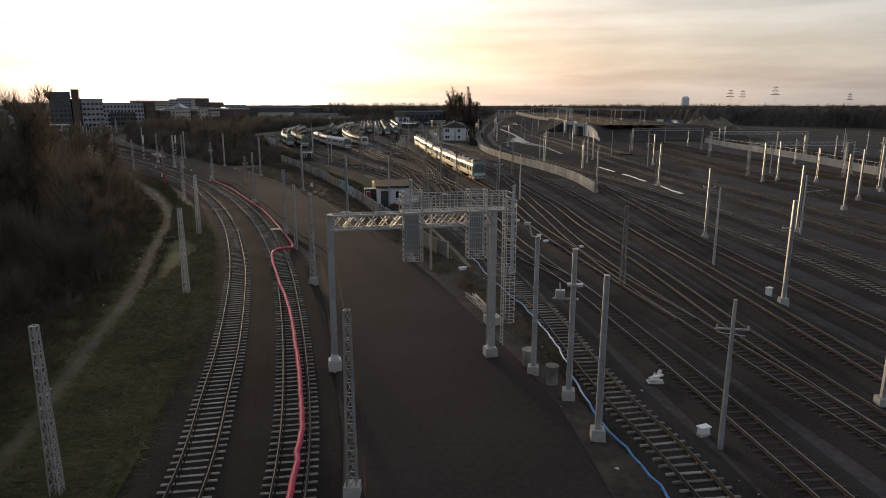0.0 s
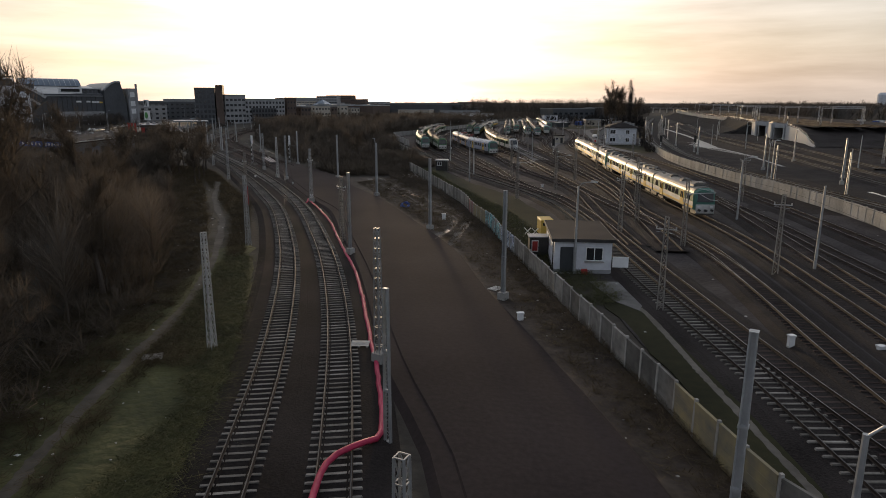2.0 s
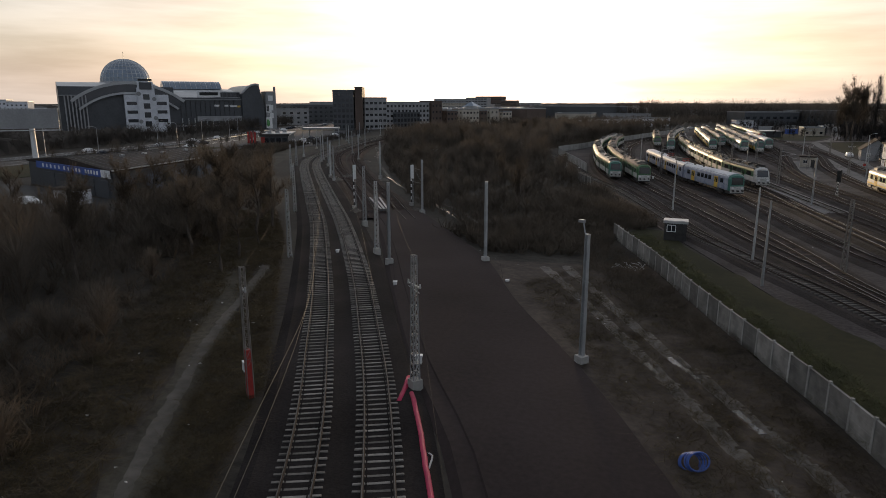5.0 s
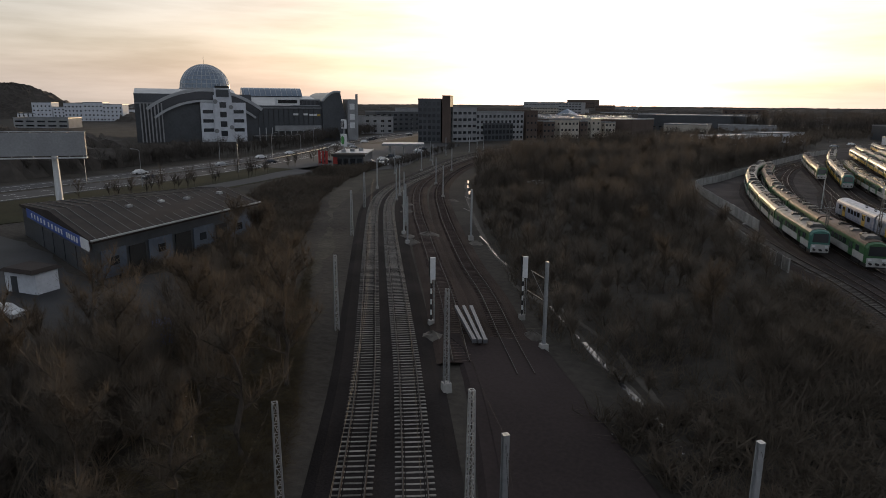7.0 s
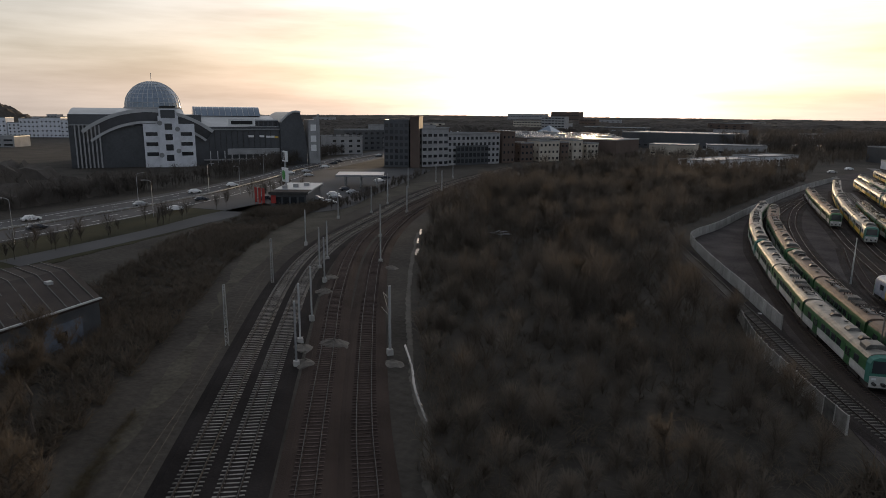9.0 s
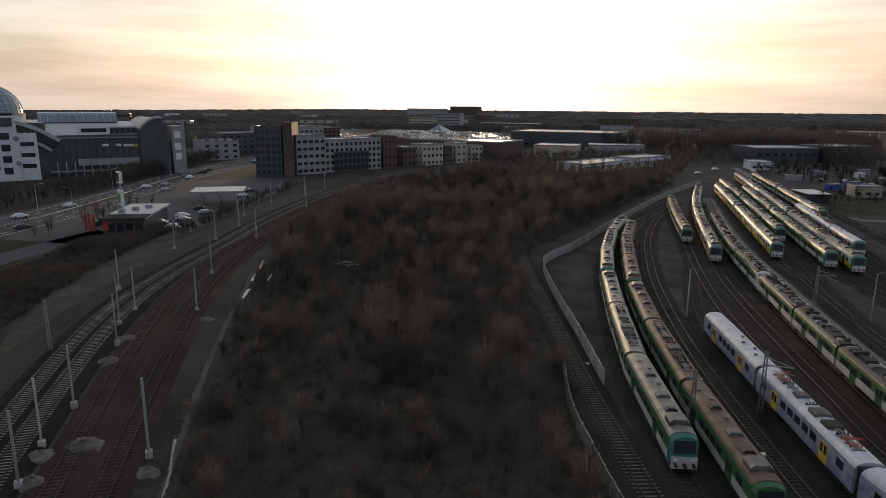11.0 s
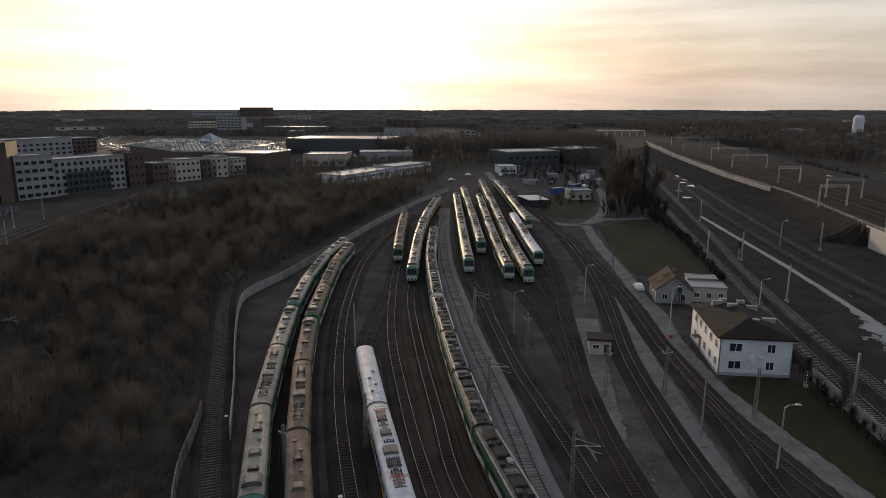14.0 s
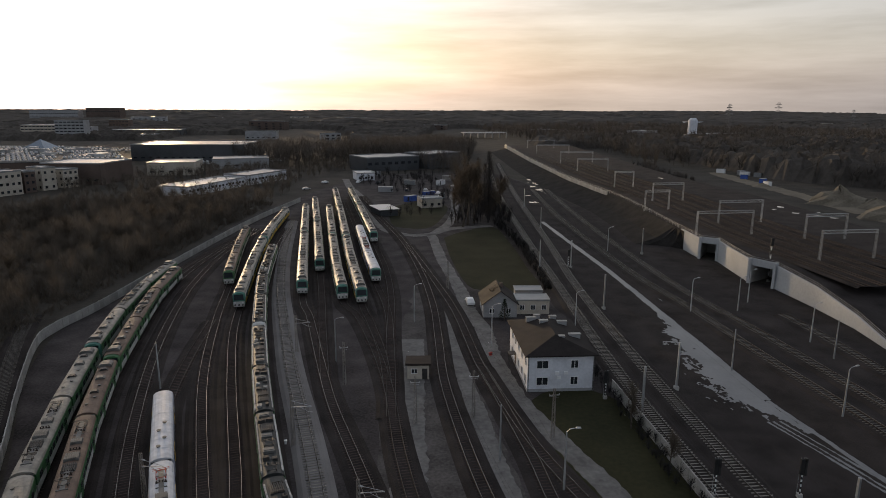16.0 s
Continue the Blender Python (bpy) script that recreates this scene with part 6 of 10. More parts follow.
thicket("fence_brambles", [(2.4, 69.4), (-2.2, 81.8), (-7.5, 97.8), (-12.7, 113.6), (-17.2, 128), (-22.8, 143.4), (-29, 158.4), (-37, 177), (-38.6, 176), (-30.4, 157.6), (-24.3, 142.6), (-18.7, 127.2), (-14, 113), (-8.6, 97.2), (-3.2, 81.4), (1.4, 69)], 420, 0.9, "dark leafless brambles against the concrete fence", stems=12, spread=0.7, seed=19, thick=0.014)
thicket("fence_end_bushes", [(-29.6, 158), (-33.6, 166), (-38.4, 178), (-45, 194), (-49, 192), (-44, 178), (-37, 165), (-31.4, 157)], 330, 1.5, "dark leafless bushes hiding the far end of the fence", stems=12, spread=1.0, seed=20, thick=0.02)
thicket("verge_stalks", [(-27, 80), (-52, 127), (-78, 164), (-112, 208), (-118, 216), (-84, 178), (-56, 140), (-40, 108), (-33, 80)], 4200, 0.24, "dry stalks and sparse tufts on the trodden verge", stems=8, spread=0.3, seed=18, material="drygrass", thick=0.010)
thicket("verge_grass", [(-11, 14), (-15.2, 48), (-25.4, 79), (-30, 89), (-39, 107), (-41, 106), (-34, 88), (-26, 76), (-22, 40), (-20, 14)], 6500, 0.22, "tufts of green and dry grass on the railway verge", stems=9, spread=0.35, seed=8, material="grass", thick=0.018)
thicket("path_scrub", [(-24, 8), (-25, 36), (-28, 56), (-33, 74), (-38, 92), (-46, 108), (-58, 128), (-72, 148), (-86, 168), (-100, 190), (-108, 196), (-94, 168), (-78, 144), (-64, 122), (-52, 104), (-44, 84), (-38, 62), (-34, 36), (-32, 8)], 1300, 0.8, "low dark scrub and dead stalks beside the footpath", stems=11, spread=0.8, seed=12, thick=0.018)
thicket("scrub_grass", [(-20, 8), (-22, 40), (-25, 60), (-31, 80), (-42, 104), (-56, 128), (-70, 150), (-84, 172), (-96, 188), (-104, 192), (-88, 166), (-72, 142), (-58, 120), (-46, 98), (-40, 76), (-35, 56), (-32, 36), (-31, 8)], 6000, 0.3, "tufts of dull dead grass beside the footpath", stems=9, spread=0.4, seed=13, material="drygrass", thick=0.014)
thicket("fence_weeds", [(-44, 196), (-38, 181), (-24, 149), (-11, 118), (-5, 96), (-2, 100), (-9, 122), (-16, 142), (-30, 172), (-40, 198)], 1500, 0.5, "rough grass tufts along the concrete fence", stems=9, spread=0.3, seed=9, material="grass", thick=0.012)


def tree(name, x, y, h, label, seed, crown=0.32, kind="bare", lean=0.0):
    """A bare tree: a tapered trunk, limbs that fork, and a crown of many fine twigs."""
    rng = random.Random(seed)
    top = thing(name, label, "tree", at=pose(x, y, 0))
    g = Geo()
    trunk = [Vector((0, 0, -0.2))]
    for i in range(1, 6):
        trunk.append(Vector((lean * i + rng.uniform(-0.03, 0.03) * h, rng.uniform(-0.03, 0.03) * h, h * 0.16 * i)))
    g.tube(trunk, [h * r for r in (0.024, 0.019, 0.016, 0.012, 0.008, 0.004)], 7)
    tips = []
    for i in range(16):
        z = rng.uniform(0.25, 0.78)
        k = z / 0.16
        p = trunk[int(k)].lerp(trunk[min(int(k) + 1, 5)], k - int(k))
        a = rng.uniform(0, 6.28)
        r = crown * h * rng.uniform(0.35, 0.75) * (1.15 - z * 0.6)
        q = p + Vector((math.cos(a) * r * 0.5, math.sin(a) * r * 0.5, h * rng.uniform(0.06, 0.12)))
        e = q + Vector((math.cos(a) * r * 0.6, math.sin(a) * r * 0.6, h * rng.uniform(0.06, 0.16)))
        g.tube([p, q, e], [h * 0.007, h * 0.0045, h * 0.002], 5)
        tips += [p.lerp(q, 0.6), q, q.lerp(e, 0.5), e]
    part("trunk", g.mesh("trunk", M["bark"]), top)
    v, f = [], []
    for p in tips + [trunk[5], trunk[4], trunk[5]]:
        for j in range(30):
            a, b = rng.uniform(0, 6.28), rng.uniform(-0.5, 1.3)
            l = h * rng.uniform(0.05, 0.15)
            d = Vector((math.cos(a) * math.cos(b), math.sin(a) * math.cos(b), math.sin(b) + 0.25)) * l
            s = Vector((-math.sin(a), math.cos(a), rng.uniform(-0.5, 0.5))) * h * 0.0018
            m = p + d * 0.5 + Vector((rng.uniform(-1, 1), rng.uniform(-1, 1), rng.uniform(-1, 1))) * l * 0.1
            t2 = m + Vector((rng.uniform(-1, 1), rng.uniform(-1, 1), rng.uniform(0, 1))) * l * 0.5
            k = len(v)
            v += [p - s, p + s, m - s * 0.7, m + s * 0.7, p + d, t2]
            f += [(k, k + 1, k + 3, k + 2), (k + 2, k + 3, k + 4), (k + 2, k + 3, k + 5)]
    part("crown", mesh_of("crown", v, f, M["twig"]), top)
    return top


def poplar(name, x, y, h, label, seed):
    """A tall narrow bare poplar."""
    rng = random.Random(seed)
    top = thing(name, label, "tree", at=pose(x, y, 0))
    g = Geo().tube([(0, 0, -0.2), (rng.uniform(-0.2, 0.2), 0, h * 0.5), (rng.uniform(-0.3, 0.3), 0, h)], [h * 0.009, h * 0.005, 0.03], 7)
    part("trunk", g.mesh("trunk", M["poplar"]), top)
    v, f = [], []
    for j in range(2200):
        q = rng.random()
        z = h * (0.06 + 0.9 * q ** 0.85)
        r = h * 0.125 * (0.25 + 1.0 * math.sin(math.pi * min(1, 0.12 + 0.86 * z / h))) * rng.uniform(0.7, 1.25)
        a = rng.uniform(0, 6.28)
        p = Vector((math.cos(a) * r * rng.uniform(0, 0.6), math.sin(a) * r * rng.uniform(0, 0.6), z))
        q = p + Vector((math.cos(a) * r * rng.uniform(0.2, 0.7), math.sin(a) * r * rng.uniform(0.2, 0.7), h * rng.uniform(0.03, 0.09)))
        s = Vector((-math.sin(a), math.cos(a), 0)) * h * 0.0008
        k = len(v)
        v += [p - s, p + s, q]
        f.append((k, k + 1, k + 2))
    part("crown", mesh_of("crown", v, f, M["poplar"]), top, "narrow crown of fine grey twigs")
    return top


for k, (x, y, h) in enumerate(((24.5, 461, 29), (26, 466, 25), (22.5, 475, 22), (30.5, 467, 19), (27, 486, 22), (31, 500, 19), (29, 520, 22), (33.7, 589, 22))):
    poplar("poplar", x, y, h, "tall narrow leafless poplar beside the lane", k)
for k, (x, y, h) in enumerate(((6.5, 346, 6), (17.5, 290, 7), (18, 278, 6), (-30, 60, 9), (-36, 74, 10), (-44, 92, 10), (-58, 110, 11), (-64, 122, 9), (-72, 132, 10), (-86, 150, 11), (-98, 166, 10), (-106, 172, 7), (-120, 166, 9), (-110, 194, 10), (-92, 176, 7), (-78, 160, 8), (-118, 206, 10), (-132, 214, 9), (-104, 198, 9), (-100, 190, 8), (-112, 201, 9), (-124, 213, 8))):
    tree("bare_tree", x, y, h, "leafless tree with fine brown branches", 40 + k)
for k, (x, y, h) in enumerate(((-62, 210, 8), (-70, 226, 7), (-80, 250, 7), (-92, 270, 8), (-104, 296, 8), (-118, 320, 9), (-100, 330, 8), (-130, 352, 9), (-112, 372, 10), (-140, 392, 9), (-100, 402, 9), (-124, 430, 10), (-150, 440, 9), (-104, 452, 10), (-40, 30, 9), (-46, 50, 11), (-56, 70, 12), (-70, 92, 12), (-88, 120, 12), (-52, 20, 11), (-66, 46, 12), (-105, 140, 12))):
    tree("bare_tree", x, y, h, "leafless tree with fine brown branches", 62 + k)


for k, (x, y, h) in enumerate(((13, 452, 24), (15.5, 456, 26), (18.5, 460, 25), (11, 462, 20), (20.5, 468, 23), (29.5, 463, 18))):
    tree("bare_tree", x, y, h, "tall leafless tree with a full crown beside the lane", 140 + k, crown=0.3)


def far_trees(name, poly, count, height, label, seed, stems=22, thick=0.06, size=None, material="twig_far"):
    """Distant leafless trees: a thin trunk and a rounded crown of forking branches."""
    rng = np.random.default_rng(seed)
    roots = scatter(poly, count, rng)
    tall = height * rng.uniform(0.55, 1.2, count)
    if size:
        tall = tall * np.array([size(x, y) for x, y in roots])
    n = count * stems
    base, h = np.repeat(roots, stems, 0), np.repeat(tall, stems)
    ang = rng.uniform(0, 2 * math.pi, n)
    d = np.stack([np.cos(ang), np.sin(ang)], 1)
    up = rng.uniform(0.0, 1.0, n)
    z0 = h * (0.16 + 0.42 * up)
    reach = h * 0.42 * np.sin(np.pi * (0.27 + 0.48 * up)) * rng.uniform(0.5, 1.0, n)
    mid, tip = base + d * (reach * 0.5)[:, None], base + d * reach[:, None]
    jit = rng.normal(0, 1, (n, 2)) * (h * 0.06)[:, None]
    z1 = z0 + h * rng.uniform(0.10, 0.2, n)
    z2 = np.minimum(z1 + h * rng.uniform(0.05, 0.25, n), h)
    side = np.stack([-d[:, 1], d[:, 0]], 1) * (thick * rng.uniform(0.5, 1.2, n))[:, None]
    s3 = np.c_[side, np.zeros(n)]
    def v3(p, z):
        return np.c_[p, z]
    vs = np.stack([v3(base, z0) - s3, v3(base, z0) + s3, v3(mid, z1) - s3 * 0.7, v3(mid, z1) + s3 * 0.7, v3(tip, z2), v3(mid + jit, np.minimum(z1 + h * 0.18, h)), v3(tip + jit, z2 * 0.93)], 1).reshape(-1, 3)
    fs = (np.arange(n)[:, None, None] * 7 + np.array([[0, 1, 3], [0, 3, 2], [2, 3, 4], [2, 3, 5], [2, 3, 6]])[None]).reshape(-1, 3)
    k = len(vs)
    w = tall * 0.009
    z = np.zeros(count)
    tr = np.stack([np.c_[roots[:, 0] - w, roots[:, 1], z - 0.2], np.c_[roots[:, 0] + w, roots[:, 1], z - 0.2], np.c_[roots, tall * 0.8], np.c_[roots[:, 0], roots[:, 1] - w, z - 0.2], np.c_[roots[:, 0], roots[:, 1] + w, z - 0.2]], 1).reshape(-1, 3)
    ft = (k + np.arange(count)[:, None, None] * 5 + np.array([[0, 1, 2], [3, 4, 2]])[None]).reshape(-1, 3)
    vs, fs = np.r_[vs, tr], np.r_[fs, ft]
    me = bpy.data.meshes.new(name)
    me.vertices.add(len(vs)); me.vertices.foreach_set("co", vs.ravel())
    me.loops.add(len(fs) * 3); me.loops.foreach_set("vertex_index", fs.ravel().astype(np.int32))
    me.polygons.add(len(fs)); me.polygons.foreach_set("loop_start", np.arange(0, len(fs) * 3, 3, dtype=np.int32)); me.polygons.foreach_set("loop_total", np.full(len(fs), 3, np.int32))
    me.materials.append(M[material])
    me.update(calc_edges=True)
    thing(name, label, "woods", kind="stuff", data=me)


def west_size(x, y):
    """Tall in the south, lower towards the railway and the low hall in the north."""
    edge = float(np.interp(y, (-10, 50, 104, 166), (-24, -27, -46, -88))) - x
    return float(np.interp(y, (0, 95, 125, 150, 175, 200), (1.15, 1.15, 0.95, 0.7, 0.5, 0.42))) * float(np.interp(edge, (0, 14), (0.5, 1.0))) * (1.35 if x < -41 and 66 < y < 108 else 1.0)


def middle_size(x, y):
    """Low near the southern tip, tall in the middle and the north, with uneven groups."""
    return float(np.interp(y, (190, 225, 270, 340), (0.4, 0.6, 0.85, 1.0))) * (1.0 + 0.45 * noise.noise(Vector((x * 0.03, y * 0.03, 8.0))))


far_trees("west_trees", WESTWOOD, 560, 11.0, "dark leafless trees of the woodland along the footpath", 51, 170, 0.028, west_size, "crown")
far_trees("thicket_trees", THICKET, 1300, 8.5, "dark leafless young trees above the thicket", 52, 110, 0.03, middle_size, "crown")
for x, y, h in ((-75, 125, 15), (-80, 119, 14), (-66, 116, 13), (-58, 98, 18), (-50, 84, 17.5), (-62, 88, 18.5), (-54, 92, 17), (-46, 77, 16.5), (-66, 100, 18), (-44, 68, 15), (-54, 62, 16)):
    tree("bare_tree", x, y, h, "tall leafless tree rising above the woodland", int(-x * 3 + y))
far_trees("yard_screen_trees", [(-131, 208), (-112, 200), (-100, 186), (-88, 168), (-92, 160), (-104, 172), (-112, 184), (-124, 198)], 130, 6.5, "dark leafless trees screening the workshop yard", 61, 90, 0.03, None, "crown")
for k, (x, y, h) in enumerate(((-103, 175, 11), (-96, 179, 12), (-92, 170, 11.5), (-89, 182, 11), (-86, 164, 9.5), (-84, 173, 11), (-95, 187, 10), (-81, 166, 8.5))):
    tree("bare_tree", x, y, h, "dark leafless tree between the railway and the workshop", 170 + k, crown=0.4)
far_trees("yard_edge_trees", [(-104, 174), (-110, 168), (-130, 162), (-160, 160), (-160, 150), (-120, 146), (-98, 160)], 70, 6.5, "dark leafless trees along the workshop yard", 62, 90, 0.03, None, "crown")
far_trees("lane_hedge", [(25.4, 452), (26.6, 420), (24.8, 388), (22.4, 360), (24.4, 359), (27.2, 388), (29, 420), (28.6, 456)], 120, 3.4, "dark leafless hedge along the lawn", 63, 60, 0.04, None, "poplar")
far_trees("lane_shrubs", [(8, 455), (34, 455), (36, 500), (34, 600), (26, 600), (22, 500), (10, 470)], 170, 7.5, "dark leafless shrubs under the poplars", 64, 60, 0.045, None, "poplar")
far_trees("house_shrubs", [(15.6, 262), (18.8, 262), (19.2, 296), (20.2, 318), (18.6, 318), (17, 296)], 60, 2.6, "dark leafless shrubs along the yard wall", 65, 60, 0.025, None, "poplar")
far_trees("shed_trees", [(-18, 470), (-6, 462), (8, 480), (16, 520), (16, 640), (-30, 650), (-38, 600), (-16, 560), (-4, 520)], 110, 6.5, "leafless trees among the sheds by the lane", 66, 50, 0.045, None, "poplar")
far_trees("station_hedge", [(-184, 326), (-190, 346), (-204, 384), (-214, 412), (-222, 436), (-226, 434), (-218, 408), (-208, 380), (-196, 348), (-190, 328)], 130, 3.6, "leafless hedge behind the filling station", 31, 40, 0.04)
far_trees("road_trees", [(-200, 226), (-208, 268), (-216, 300), (-228, 336), (-240, 366), (-236, 368), (-222, 336), (-208, 300), (-198, 262), (-192, 226)], 46, 7, "leafless street trees along the wide road", 20, 40, 0.05)
far_trees("mall_trees", [(-252, 236), (-262, 290), (-268, 330), (-290, 400), (-325, 480), (-350, 540), (-362, 536), (-338, 470), (-302, 400), (-284, 340), (-278, 290), (-272, 236)], 620, 8.5, "leafless trees in front of the shopping centre", 21, 34, 0.05)
far_trees("west_park", [(-262, 120), (-300, 60), (-700, 120), (-760, 330), (-420, 330), (-300, 300), (-278, 230), (-262, 170)], 1500, 11, "leafless park trees beyond the road", 22, 24, 0.09)
far_trees("middle_woods", [(-170, 525), (-120, 550), (-72, 530), (-60, 640), (-20, 720), (-60, 860), (-180, 640), (-200, 596)], 1100, 7.5, "leafless trees before the warehouses", 23, 40, 0.05, None, "crown")
far_trees("line_woods", [(38, 600), (48, 700), (85, 900), (40, 1000), (-30, 900), (-20, 730)], 700, 16, "leafless woods along the main line", 24, 24, 0.09)
far_trees("shed_woods", [(-110, 700), (-40, 722), (10, 738), (34, 722), (44, 760), (60, 860), (-60, 860), (-150, 780)], 420, 20, "tall leafless trees behind the industrial sheds", 34, 44, 0.08)
far_trees("east_woods", [(150, 1350), (185, 900), (205, 830), (190, 700), (230, 660), (240, 600), (262, 520), (300, 440), (420, 400), (800, 430), (900, 700), (700, 1100), (450, 1500)], 4600, 18, "dark leafless woods beyond the main line", 25, 22, 0.2)
far_trees("east_bushes", [(160, 600), (172, 560), (176, 640), (196, 700), (180, 700)], 90, 6, "dark bushes beside the main line", 33, 40, 0.08)
far_trees("embankment_bushes", [(84, 640), (120, 700), (150, 860), (140, 900), (100, 760), (78, 660)], 120, 5, "leafless bushes on the railway embankment", 29, 18)
far_trees("southwest_woods", [(-128, 130), (-128, 30), (-200, -40), (-500, -20), (-620, 120), (-300, 160), (-200, 180)], 900, 10, "dark leafless woods west of the railway", 27, 24, 0.08)


def canopy(name, label, x0, x1, y0, y1, step, keep, low=5.0, high=5.0, seed=26):
    """Woods seen from afar: one ragged sheet of tree tops with clearings."""
    rng = np.random.default_rng(seed)
    xs, ys = np.arange(x0, x1, step), np.arange(y0, y1, step)
    n = len(xs)
    jx, jy, jz = (rng.uniform(-0.45, 0.45, (len(ys), n)) * step, rng.uniform(-0.45, 0.45, (len(ys), n)) * step, rng.uniform(0, 1, (len(ys), n)) ** 1.5)
    vs = []
    for j, y in enumerate(ys):
        for i, x in enumerate(xs):
            wave = noise.noise(Vector((x * 0.0035, y * 0.0045, 3.0)))
            on = 0 < j and 0 < i < n - 1 and keep(x, y, wave)
            vs.append((x + jx[j, i], y + jy[j, i], low + high * jz[j, i] + 2.5 * wave if on else -1.5))
    fs = [(j * n + i, j * n + i + 1, (j + 1) * n + i + 1, (j + 1) * n + i) for j in range(len(ys) - 1) for i in range(n - 1)]
    fs = [f for f in fs if max(vs[i][2] for i in f) > 0]
    thing(name, label, "woods", kind="stuff", data=mesh_of(name, vs, fs, M["twig_far"]))


def open_country(x, y, wave):
    if abs(x - (40 + (y - 640) * 0.16)) < 55 + y * 0.02 and y < 1500:
        return False                              # the railway's corridor
    if -560 < x < -60 and y < 1230:
        return False                              # the retail park
    return wave > -0.22


canopy("far_woods", "distant leafless woods reaching the horizon", -1300, 1300, 900, 1700, 7.0, open_country)
canopy("horizon_woods", "distant leafless woods along the horizon", -2500, 2500, 1690, 4200, 24.0, open_country, 6.0, 6.0, 27)
canopy("east_thicket", "dense leafless woods beyond the main line", 190, 900, 400, 905, 5.0, lambda x, y, w: y > 640 - (x - 200) * 1.2 and x > 235 and y > 430 + 20 * w, 6.0, 9.0, 28)
canopy("city_woods", "leafless trees between the offices and the far city", -1300, -300, 560, 1240, 5.0, lambda x, y, w: w > -0.12 and y > 560 + (x + 520) * 0.9 and not (-430 < x < -60 and y > 620 + (x + 430) * 0.3 and y < 1080) and abs(x - float(np.interp(y, (788, 894, 990, 1072, 1196, 1240), (-386, -476, -530, -566, -606, -620)))) > 24 and (x < -430 - (y - 640) * 0.42 or y > 1080), 3.0, 5.0, 41)
canopy("mall_west_thicket", "dense leafless trees beside the shopping centre", -520, -330, 150, 360, 4.0, lambda x, y, w: y < 335 + 30 * w - max(0, -380 - x) * 0.1 and x < -335 + 8 * w, 3.0, 5.0, 30)
canopy("mall_thicket", "dense leafless trees before the shopping centre", -330, -246, 110, 470, 3.2, lambda x, y, w: -262 - max(0, y - 240) * 0.28 - 14 < x < -253 - max(0, y - 240) * 0.30 and y < 330, 3.0, 4.0, 29)

def platform_wall():
    """The long concrete edge of a raised platform east of the tracks."""
    c = spline([(103, 110), (108, 153), (113, 189), (117, 221), (119, 261), (124, 296)], 4.0)
    top = thing("platform_wall", "long pale concrete edge of a raised platform", "platform wall", kind="structure")
    for a, b in zip(c, c[1:]):
        part("wall_panel", Geo().beam((*a, 0.95), (*b, 0.95), 0.3, 2.1).mesh("wall_panel", M["concrete"]), top)
    g = Geo()
    for a, b in zip(c, c[1:]):
        g.beam((a[0], a[1], 3.0), (b[0], b[1], 3.0), 0.05).beam((a[0], a[1], 1.9), (a[0], a[1], 3.05), 0.06)
    part("handrail", g.mesh("handrail", M["galv"]), top, "thin steel handrail on the edge")


platform_wall()

# ---- signal gantry over the trackbed ----


